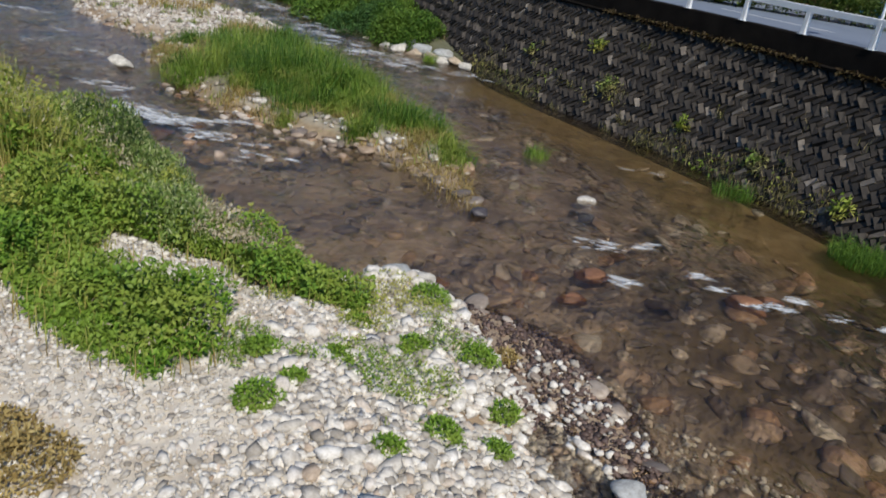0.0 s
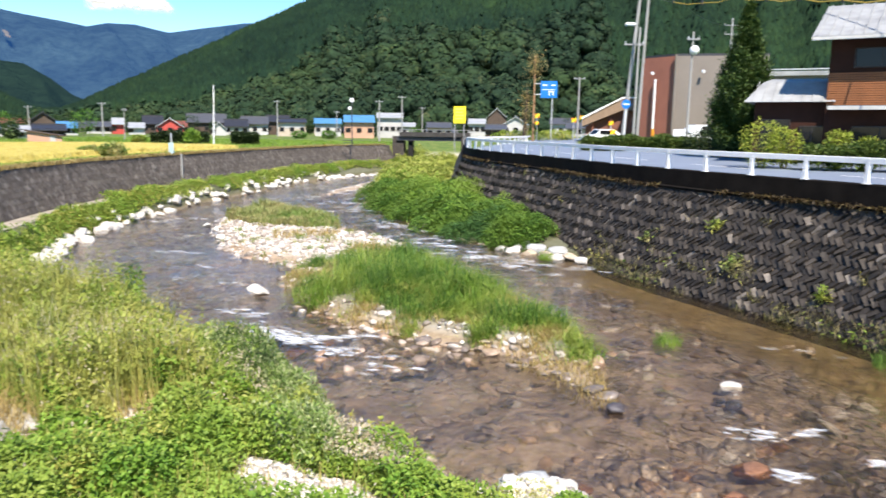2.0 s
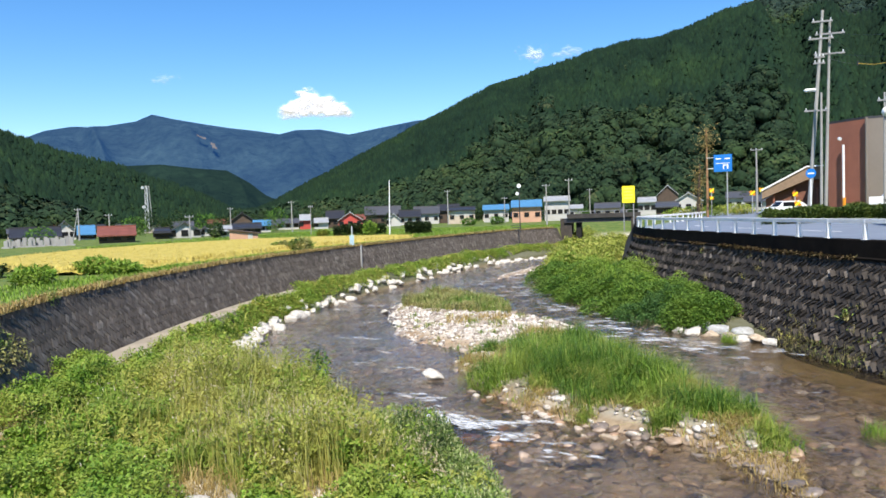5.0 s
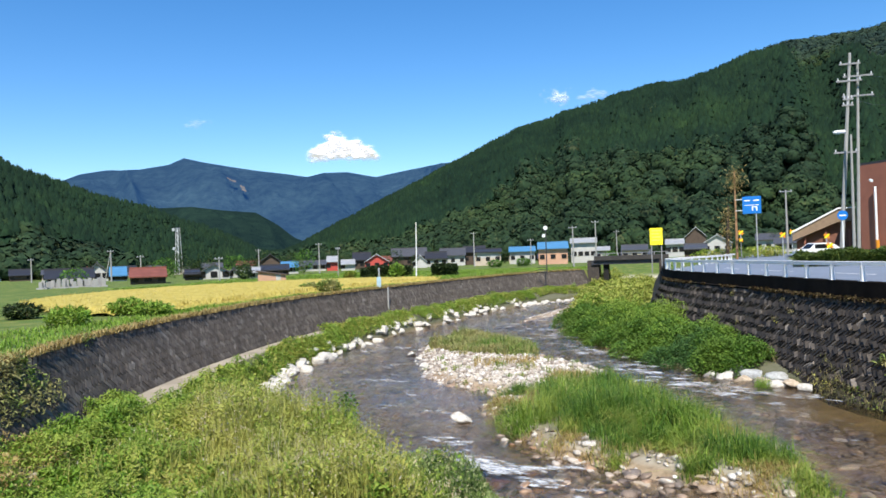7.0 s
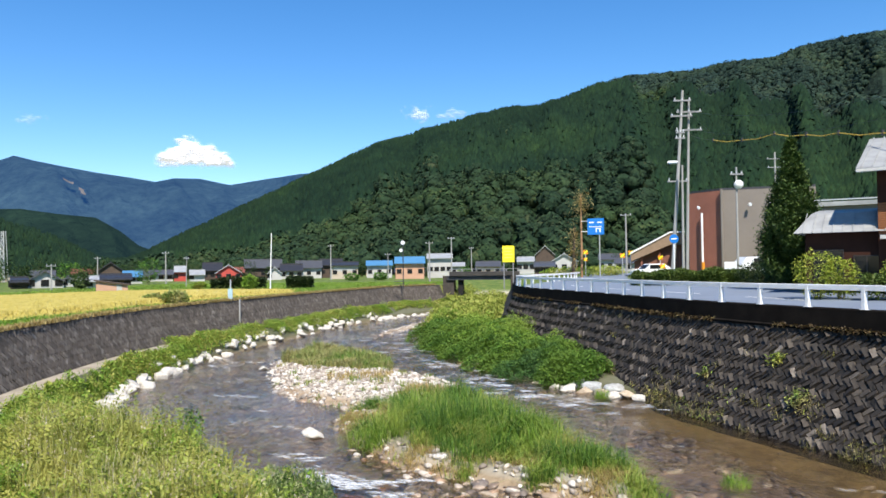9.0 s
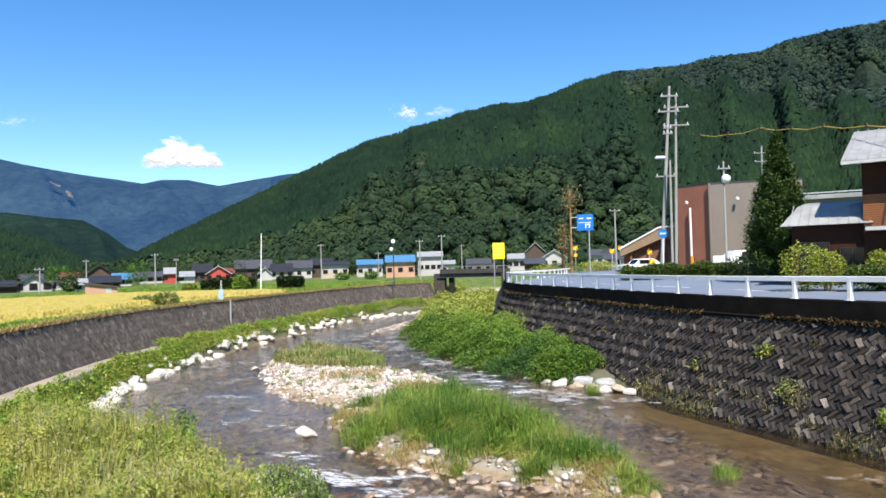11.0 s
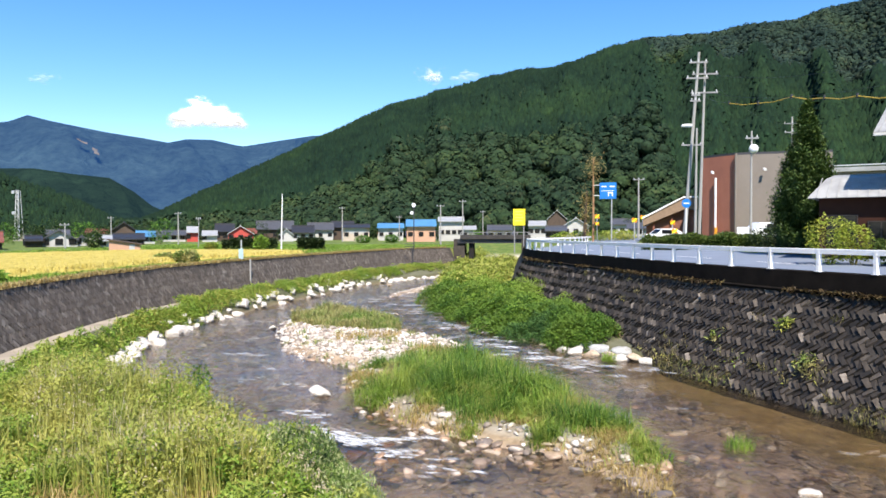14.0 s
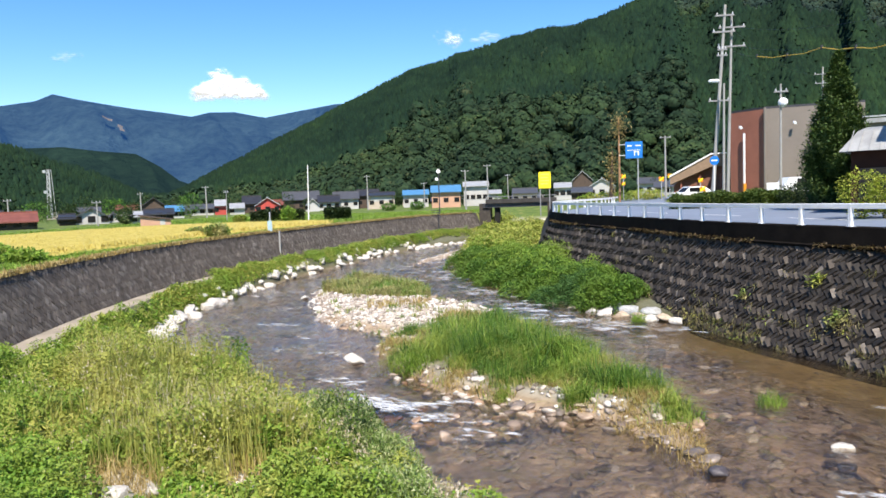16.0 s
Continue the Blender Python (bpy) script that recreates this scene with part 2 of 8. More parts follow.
M_CONCRETE = plain("pale_concrete", (0.36, 0.31, 0.235), 0.9, 0, 0.2, 0.8, 0.3)
M_ASPHALT = plain("asphalt", (0.195, 0.228, 0.285), 0.6, 0, 0.1, 0.5, 0.2)
M_WHITE = plain("white_paint", (0.8, 0.8, 0.8), 0.45, 0, 0.06, 2.0, 0.05)
M_STEEL = plain("galvanised_steel", (0.5, 0.51, 0.52), 0.5, 0.4, 0.1, 2.0, 0.05)
M_POLE = plain("concrete_pole", (0.31, 0.305, 0.29), 0.85, 0, 0.12, 1.0, 0.1)
M_WEED = leaf_mat("weed_leaf", [(0.0, (0.1, 0.2, 0.018)), (0.5, (0.19, 0.315, 0.032)), (1.0, (0.31, 0.43, 0.055))], (0.43, 0.42, 0.095), 0.27)
M_GRASS = leaf_mat("grass_blade", [(0.0, (0.07, 0.15, 0.02)), (0.5, (0.16, 0.28, 0.04)), (0.8, (0.27, 0.36, 0.07)), (1.0, (0.46, 0.41, 0.2))], (0.36, 0.33, 0.13), 0.7)
M_BUSH = leaf_mat("bush_leaf", [(0.0, (0.025, 0.075, 0.012)), (0.5, (0.075, 0.18, 0.025)), (1.0, (0.17, 0.32, 0.04))])
M_FRESH = leaf_mat("fresh_grass", [(0.0, (0.075, 0.165, 0.016)), (0.5, (0.16, 0.295, 0.03)), (1.0, (0.28, 0.43, 0.05))], (0.25, 0.35, 0.055), 0.6)
M_STEM = plain("plant_stem", (0.12, 0.11, 0.05), 0.9)

# ---- mesh helpers ----


def part(name, bm, material, parent=None, label="", smooth=False):
    """Links a bmesh as one mesh object, under a parent if given."""
    me = bpy.data.meshes.new(name)
    bmesh.ops.recalc_face_normals(bm, faces=bm.faces)
    bm.to_mesh(me)
    bm.free()
    me.materials.append(material)
    if smooth:
        me.shade_smooth()
    ob = new(name, me)
    ob.parent = parent
    if label:
        ob["label"] = label
    return ob


def thing(name, m, label, category, group="", kind=""):
    """An Empty at the base of a thing that parents its parts."""
    ob = new(name)
    ob.empty_display_size = 0.2
    ob.matrix_world = m
    return tagged(ob, label, category, group, kind)


def raw(name, V, F, material, smooth=False, parent=None):
    """A mesh object from arrays: V (n,3), F (m,k) of equal-sided faces."""
    V, F = np.asarray(V, np.float32), np.asarray(F, np.int32)
    me = bpy.data.meshes.new(name)
    me.vertices.add(len(V))
    me.vertices.foreach_set("co", V.ravel())
    me.loops.add(F.size)
    me.loops.foreach_set("vertex_index", F.ravel())
    me.polygons.add(len(F))
    me.polygons.foreach_set("loop_start", np.arange(0, F.size, F.shape[1], dtype=np.int32))
    me.update(calc_edges=True)
    me.validate()
    me.materials.append(material)
    if smooth:
        me.shade_smooth()
    else:
        me.shade_flat()
    ob = new(name, me)
    ob.parent = parent
    return ob


def box(bm, x0, x1, y0, y1, z0, z1):
    vs = [bm.verts.new(p) for p in ((x0, y0, z0), (x1, y0, z0), (x1, y1, z0), (x0, y1, z0), (x0, y0, z1), (x1, y0, z1), (x1, y1, z1), (x0, y1, z1))]
    for q in ((0, 3, 2, 1), (4, 5, 6, 7), (0, 1, 5, 4), (1, 2, 6, 5), (2, 3, 7, 6), (3, 0, 4, 7)):
        bm.faces.new([vs[i] for i in q])
    return vs


def boxed(*a, bevel=0.0):
    bm = bmesh.new()
    box(bm, *a)
    if bevel:
        bmesh.ops.bevel(bm, geom=bm.edges[:], offset=bevel, segments=2, affect="EDGES")
    return bm


def tube(bm, p, q, r0, r1=None, n=8):
    """A tapered round bar from p to q."""
    p, q = Vector(p), Vector(q)
    r1 = r0 if r1 is None else r1
    m = (q - p).to_track_quat("Z", "Y").to_matrix()
    rings = []
    for c, r in ((p, r0), (q, r1)):
        rings.append([bm.verts.new(c + m @ Vector((r * math.cos(a), r * math.sin(a), 0))) for a in np.linspace(0, 2 * math.pi, n, endpoint=False)])
    for i in range(n):
        bm.faces.new((rings[0][i], rings[0][(i + 1) % n], rings[1][(i + 1) % n], rings[1][i]))
    bm.faces.new(rings[0][::-1])
    bm.faces.new(rings[1])


def tubed(*a, **k):
    bm = bmesh.new()
    tube(bm, *a, **k)
    return bm


def prism(bm, outline, y0, y1):
    """An outline in x and z drawn out from y0 to y1."""
    a = [bm.verts.new((x, y0, z)) for x, z in outline]
    b = [bm.verts.new((x, y1, z)) for x, z in outline]
    n = len(outline)
    bm.faces.new(a[::-1])
    bm.faces.new(b)
    for i in range(n):
        bm.faces.new((a[i], a[(i + 1) % n], b[(i + 1) % n], b[i]))


def ico(sub):
    bm = bmesh.new()
    bmesh.ops.create_icosphere(bm, subdivisions=sub, radius=1.0)
    v = np.array([x.co[:] for x in bm.verts])
    fc = np.array([[x.index for x in q.verts] for q in bm.faces])
    bm.free()
    return v, fc


ICO1, ICO2, ICO3 = ico(1), ico(2), ico(3)


def stone_shapes(n, sub, rng):
    """n lumpy stone shapes of about unit radius."""
    v, fc = (ICO1, ICO2, ICO3)[sub - 1]
    out = []
    for _ in range(n):
        w = v.copy()
        for _ in range(11):
            d = rng.normal(size=3)
            d /= np.linalg.norm(d)
            cut = rng.uniform(0.45, 0.85)
            over = np.maximum(w @ d - cut, 0)
            w -= over[:, None] * d * 0.97
        w = w / np.abs(w).max() * rng.uniform(0.9, 1.05)
        w *= 1 + rng.normal(0, 0.04, (len(w), 1))
        out.append(w)
    return out, fc


def scatter_stones(name, P, size, material, flat=0.6, sub=1, seed=1, smooth=True, sink=0.3):
    """Stones at P (n,3) with the radii size (n,), in one mesh."""
    rng = np.random.default_rng(seed)
    shapes, fc = stone_shapes(12, sub, rng)
    V, F, off = [], [], 0
    for p, s in zip(P, size):
        w = shapes[rng.integers(12)]
        sc = s * np.array([rng.uniform(0.8, 1.3), rng.uniform(0.7, 1.1), flat * rng.uniform(0.8, 1.2)])
        a = rng.uniform(0, 6.28)
        t = rng.normal(0, 0.2, 2)
        q = w * sc
        c, sn = math.cos(a), math.sin(a)
        q = np.stack([q[:, 0] * c - q[:, 1] * sn, q[:, 0] * sn + q[:, 1] * c, q[:, 2] + t[0] * q[:, 0] + t[1] * q[:, 1]], -1)
        V.append(q + p + [0, 0, s * flat * (1 - 2 * sink)])
        F.append(fc + off)
        off += len(w)
    return raw(name, np.concatenate(V), np.concatenate(F), material, smooth)


def inside(poly, X, Y):
    """Signed distance to a polygon, positive inside."""
    poly = np.array(poly, float)
    d2 = np.full(X.shape, 1e18)
    ins = np.zeros(X.shape, bool)
    for (ax, ay), (bx, by) in zip(poly, np.roll(poly, -1, 0)):
        ex, ey = bx - ax, by - ay
        t = np.clip(((X - ax) * ex + (Y - ay) * ey) / (ex * ex + ey * ey + 1e-12), 0, 1)
        d2 = np.minimum(d2, (X - ax - t * ex) ** 2 + (Y - ay - t * ey) ** 2)
        cross = ((ay > Y) != (by > Y)) & (X < (bx - ax) * (Y - ay) / (by - ay + 1e-12) + ax)
        ins ^= cross
    return np.where(ins, 1, -1) * np.sqrt(d2)


def step(a, b, x):
    t = np.clip((x - a) / (b - a), 0, 1)
    return t * t * (3 - 2 * t)


def value_noise(X, Y, scale, seed=0):
    """Smooth noise in 0..1 on arrays."""
    rng = np.random.default_rng(seed)
    tab = rng.random((256, 256))
    x, y = np.asarray(X) / scale, np.asarray(Y) / scale
    xi, yi = np.floor(x).astype(int), np.floor(y).astype(int)
    fx, fy = x - xi, y - yi
    fx, fy = fx * fx * (3 - 2 * fx), fy * fy * (3 - 2 * fy)
    g = lambda i, j: tab[(xi + i) % 256, (yi + j) % 256]
    return (g(0, 0) * (1 - fx) + g(1, 0) * fx) * (1 - fy) + (g(0, 1) * (1 - fx) + g(1, 1) * fx) * fy


def fbm(X, Y, scale, seed=0, octaves=4):
    s, a, tot = 0, 1.0, 0
    for o in range(octaves):
        s = s + a * value_noise(X, Y, scale / 2**o, seed + o)
        tot += a
        a *= 0.5
    return s / tot


# ---- plan of the valley ----
R_FOOT = [(18, -20), (15.2, 2), (13.6, 10), (12.6, 14), (11.5, 18), (10.6, 21.5), (9.4, 24.5), (8.2, 27.3), (6.8, 29.6), (5.2, 32.4), (3.6, 37), (2.2, 42), (0.7, 48), (-0.9, 56), (-1.2, 66), (-0.8, 106), (-0.8, 160)]
R_TOP = [(20.5, -20), (17.6, 4), (16.3, 12), (14.8, 17.3), (13.2, 21.5), (11.9, 24.4), (10.6, 26.6), (9.6, 28.6), (8.3, 31.6), (7.2, 34.8), (6.2, 38.5), (5.1, 42.6), (3.9, 46.4), (2.5, 50.8), (1.3, 55), (0.6, 60), (0.4, 66), (0.7, 106), (0.7, 160)]
L_TOP = [(-8, -20), (-13, 2), (-15, 9), (-17.0, 15.6), (-19.7, 21.8), (-21.7, 29.5), (-23.1, 38), (-23.5, 46), (-22.9, 56), (-20.6, 74), (-16.2, 94), (-9.3, 106), (-9.3, 160)]
ZL, ZR, ZLEDGE = 3.5, 4.25, 1.2


def at_y(line, y):
    a = np.array(line, float)
    return np.interp(y, a[:, 1], a[:, 0])


SHORE = [(-18.2, 31), (-13.8, 25.3), (-9.8, 22.2), (-7.5, 20.2), (-5.2, 18.6), (-3.9, 16.6), (-2.4, 14.4), (0.1, 11.9), (1.5, 11.5), (2.3, 10.2), (2.8, 8.6), (3.4, 7.5), (3.8, 6.5), (5.0, 2), (6, -20), (-30, -20), (-40, 31)]
ISLAND = [(-6.9, 27.8), (-5.6, 30.4), (-1.9, 31.3), (0.3, 27.8), (2.2, 23.6), (3.5, 20.3), (3.7, 18.6), (2.9, 18.0), (1.6, 18.7), (-0.6, 19.7), (-3.3, 21.4), (-5.2, 24.2)]
SHINGLE = [(1.5, 11.6), (2.6, 11.3), (3.7, 10.5), (4.4, 9.4), (4.6, 8.2), (4.7, 6.5), (3.6, 6.5), (2.9, 8.4), (2.4, 10.0)]
SPIT = [(1.3, 18.4), (3.6, 18.5), (3.6, 15.2), (3.0, 15.3)]
BAR = [(-15.2, 44.5), (-12.7, 37.6), (-11.5, 34.2), (-9.4, 32.0), (-7.0, 30.2), (-5.2, 29.4), (-2.6, 31.0), (-1.9, 33.2), (-2.6, 37.6), (-5.0, 39.4), (-6.6, 42.6), (-9.8, 48), (-13.5, 50)]
UPGRASS = [(-13.9, 43.4), (-15.2, 49.5), (-13, 52.5), (-8, 45.8), (-6.3, 39.8), (-8.5, 39.6), (-11.1, 40.4)]
R_BANK = [(-6, 106), (-7.3, 92), (-8.2, 77), (-8.3, 60), (-8.0, 56.3), (-5.3, 50.5), (-1.9, 43.4), (1.2, 37.1), (3.8, 34.4), (4.9, 32.9), (6.4, 31.2), (12, 40), (12, 106)]
L_BANK = [(-18.2, 31), (-19.4, 35.5), (-20.2, 44), (-20.3, 52), (-19.4, 61), (-16.4, 80), (-10.6, 93), (-8.0, 106), (-40, 106), (-40, 31)]
BEACH = [(-0.8, 8.8), (0.1, 11.0), (0.7, 11.9), (1.8, 11.8), (2.5, 10.7), (2.9, 9.2), (3.3, 7.9), (2.6, 7.2), (1.0, 7.0)]
FARBAR = [(-12.0, 63), (-11.5, 70), (-9.4, 79), (-8.2, 78), (-9.8, 68)]


def ground_z(X, Y):
    """Height of the ground sheet."""
    X, Y = np.asarray(X, float), np.asarray(Y, float)
    n1, n2 = fbm(X, Y, 2.4, 3), fbm(X, Y, 9.0, 11)
    bed = -0.30 + 0.16 * (n1 - 0.5) + 0.2 * (n2 - 0.5)
    z = bed
    for poly, top, w in ((SHORE, 0.62, 3.2), (ISLAND, 0.36, 0.75), (SPIT, 0.05, 0.6), (SHINGLE, 0.035, 0.7), (BAR, 0.42, 1.6), (R_BANK, 0.6, 2.5), (L_BANK, 0.75, 2.6), (FARBAR, 0.2, 1.0), (BEACH, 0.3, 0.9)):
        z = np.maximum(z, bed + (top - bed + 0.25 * (n1 - 0.5)) * step(-0.5, w, inside(poly, X, Y)))
    u = (at_y(L_TOP, Y) - X) * 0.95
    lw = ZL - 0.05 + 0.1 * (n2 - 0.5) + 0.003 * np.maximum(u, 0)
    z = np.maximum(z, (np.minimum(ZLEDGE - 0.06, 1.1 + 0.3 * (n1 - 0.5)) + 0.3) * step(-3.7, -2.35, u) - 0.3)
    z = z + (lw - z) * step(0.0, 0.5, u)
    r = (X - at_y(R_TOP, Y)) * 0.9
    rw = ZR - 0.06 + 0.025 * np.clip(r, 0, 14)
    z = z + (rw - z) * step(-0.35, 0.15, r)
    far = step(112, 150, Y)
    return z * (1 - far) + np.where(r > 0, rw, ZL) * far


def spread(parts):
    return np.unique(np.concatenate([np.arange(a, b, s) for a, b, s in parts]))


gx = spread([(-3000, -600, 300), (-600, -120, 60), (-120, -32, 8), (-32, -24, 1), (-24, 16, 0.28), (16, 24, 0.6), (24, 60, 4), (60, 200, 20), (200, 600, 60), (600, 3001, 300)])
gy = spread([(-400, -20, 40), (-20, 2, 2), (2, 36, 0.28), (36, 70, 0.5), (70, 112, 1.0), (112, 160, 6), (160, 600, 40), (600, 4000, 300)])
GX, GY = np.meshgrid(gx, gy)
GZ = ground_z(GX, GY)
ni, nj = GX.shape
idx = np.arange(ni * nj).reshape(ni, nj)
quads = np.stack([idx[:-1, :-1], idx[:-1, 1:], idx[1:, 1:], idx[1:, :-1]], -1).reshape(-1, 4)
ground = raw("ground", np.stack([GX, GY, GZ], -1).reshape(-1, 3), quads, M_GROUND, True)
WEEDS = [(-17.6, 30.5), (-13.6, 24.9), (-9.9, 21.8), (-7.6, 19.8), (-5.4, 18.2), (-4.2, 16.4), (-2.8, 14.3), (-1.2, 12.9), (0.1, 11.4), (0.8, 10.3), (0.6, 9.7), (-0.4, 10.2), (-1.7, 10.7), (-3.0, 11.0), (-3.4, 10.5), (-2.9, 10.0), (-2.2, 9.4), (-1.4, 8.6), (-1.1, 7.9), (-1.8, 7.4), (-3.0, 8.1), (-4.3, 9.7), (-6, 8.8), (-9, 7.5), (-11.6, 6.5), (-13.6, 13), (-16.4, 20), (-18.5, 27), (-19.3, 31)]
PATCH = [(-3.3, 11.2), (-1.6, 10.8), (-1.4, 10.0), (-2.6, 9.9)]

PATCH_TWO = [(-9.0, 13.0), (-8.5, 13.2), (-7.4, 12.5), (-7.1, 11.8), (-8.0, 11.5), (-8.6, 12.0)]
PATCH_THREE = [(-6.1, 13.0), (-5.1, 13.2), (-5.0, 12.7), (-5.5, 12.1), (-6.0, 12.2)]
# stands of one kind of plant on the near bank
YELLOW = [(-15.5, 21.5), (-14.5, 24.2), (-9.7, 21.2), (-6.3, 16.9), (-5.0, 14.0), (-5.6, 12.4), (-7.3, 12.6), (-10.5, 14.6)]
WILLOW = [(-6.6, 18.2), (-5.4, 18.8), (-3.9, 16.5), (-3.0, 14.3), (-4.0, 14.0), (-5.0, 15.4)]
PALEHEADS = [(-3.6, 12.4), (-2.6, 13.5), (-1.2, 12.0), (-0.2, 10.9), (-2.4, 11.2)]


def open_ground(x, y):
    """Signed distance to the bare patches among the weeds."""
    return np.maximum(np.maximum(inside(PATCH, x, y), inside(PATCH_TWO, x, y)), inside(PATCH_THREE, x, y))


def grown(X, Y):
    """Where plants cover the ground, 0 to 1."""
    w = step(-0.1, 0.4, inside(WEEDS, X, Y)) * (1 - step(-0.3, 0.1, open_ground(X, Y)))
    w = np.maximum(w, 0.45 * step(0.1, 0.7, inside(ISLAND, X, Y)))
    for poly in (UPGRASS, R_BANK, L_BANK):
        w = np.maximum(w, 0.85 * step(0.3, 0.9, inside(poly, X, Y)))
    u = at_y(L_TOP, Y) - X
    return np.maximum(w, 0.9 * step(-3.7, -3.2, u) * (1 - step(-2.2, -1.4, u)) * step(26, 32, Y))


at = ground.data.attributes.new("fine_sand", "FLOAT", "POINT")
near_wall = at_y(R_FOOT, GY) - GX + 2.0 * (fbm(GX, GY, 3.0, 127, 3) - 0.5)
at.data.foreach_set("value", ((1 - step(2.2, 3.6, near_wall)) * step(10, 13, GY) * (1 - step(31, 36, GY))).ravel().astype(np.float32))
at = ground.data.attributes.new("dark_bed", "FLOAT", "POINT")
at.data.foreach_set("value", (0.85 * step(4.5, 7.5, GX + 2.0 * (fbm(GX, GY, 2.5, 129, 3) - 0.5)) * (1 - step(11, 15.5, GY))).ravel().astype(np.float32))
at = ground.data.attributes.new("plants", "FLOAT", "POINT")
at.data.foreach_set("value", grown(GX, GY).ravel().astype(np.float32))
tagged(ground, "river bed, banks and valley floor of earth, sand and turf", "ground", kind="structure")

# water sheet between the walls
wx, wy = spread([(-26, 18, 0.5)]), spread([(-20, 2, 2), (2, 60, 0.5), (60, 112, 1)])
WX, WY = np.meshgrid(wx, wy)
wi, wj = WX.shape
WZ = 0.05 * (fbm(WX, WY, 1.3, 41) - 0.5) * step(0.35, 0.65, fbm(WX, WY, 8.0, 43))
idx = np.arange(wi * wj).reshape(wi, wj)
cx, cy = (WX[:-1, :-1] + WX[1:, 1:]) / 2, (WY[:-1, :-1] + WY[1:, 1:]) / 2
keep = ((cx > at_y(L_TOP, cy) + 1.0) & (cx < at_y(R_TOP, cy) - 0.4)).ravel()
quads = np.stack([idx[:-1, :-1], idx[:-1, 1:], idx[1:, 1:], idx[1:, :-1]], -1).reshape(-1, 4)[keep]
water = raw("water", np.stack([WX, WY, WZ], -1).reshape(-1, 3), quads, M_WATER, True)
at = water.data.attributes.new("swift", "FLOAT", "POINT")
slack = (1 - step(2.0, 5.0, at_y(R_FOOT, WY) - WX + 2.0 * (fbm(WX, WY, 3.0, 127, 3) - 0.5))) * step(9, 13, WY) * (1 - step(27, 32, WY))
at.data.foreach_set("value", (1 - 0.6 * slack).ravel().astype(np.float32))
tagged(water, "clear shallow stream water rippling over brown stones", "water", kind="structure")

# ---- hills and distance ----


def polar(az, d, z=0.0):
    a = radians(az)
    return (d * math.sin(a), d * math.cos(a), z)


EYE_Z = 5.9


def el_z(el, d):
    """Height of what shows at that elevation from the bridge, d metres off."""
    return EYE_Z + d * math.tan(radians(el))


M_HILL = forest_mat("cedar_forest_floor", (0.012, 0.028, 0.013), (0.017, 0.038, 0.016), (0.024, 0.046, 0.018), 0.01)
# paler, bluer floor: distance haze is mixed into the ridge's colour
M_RIDGE = forest_mat("hazed_mixed_floor", (0.02, 0.035, 0.027), (0.028, 0.045, 0.031), (0.038, 0.053, 0.034), 0.01)


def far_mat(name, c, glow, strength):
    """Distant forest; the blue haze of the air is put in as glow."""
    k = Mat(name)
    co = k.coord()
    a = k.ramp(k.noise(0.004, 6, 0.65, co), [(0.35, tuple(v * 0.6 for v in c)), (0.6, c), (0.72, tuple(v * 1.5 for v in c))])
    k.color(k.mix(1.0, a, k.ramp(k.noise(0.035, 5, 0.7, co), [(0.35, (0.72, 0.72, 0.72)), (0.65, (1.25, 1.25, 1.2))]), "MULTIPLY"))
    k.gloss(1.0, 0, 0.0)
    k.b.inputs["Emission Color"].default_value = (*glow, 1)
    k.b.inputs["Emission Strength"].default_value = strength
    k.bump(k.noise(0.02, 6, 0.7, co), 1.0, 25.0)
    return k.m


# emission stands for the blue air in between, not for a light source
M_FAR = far_mat("hazed_mountain_forest", (0.03, 0.05, 0.048), (0.02, 0.1, 0.33), 0.32)
M_MID = far_mat("hazed_hill_forest", (0.012, 0.024, 0.013), (0.03, 0.08, 0.13), 0.15)


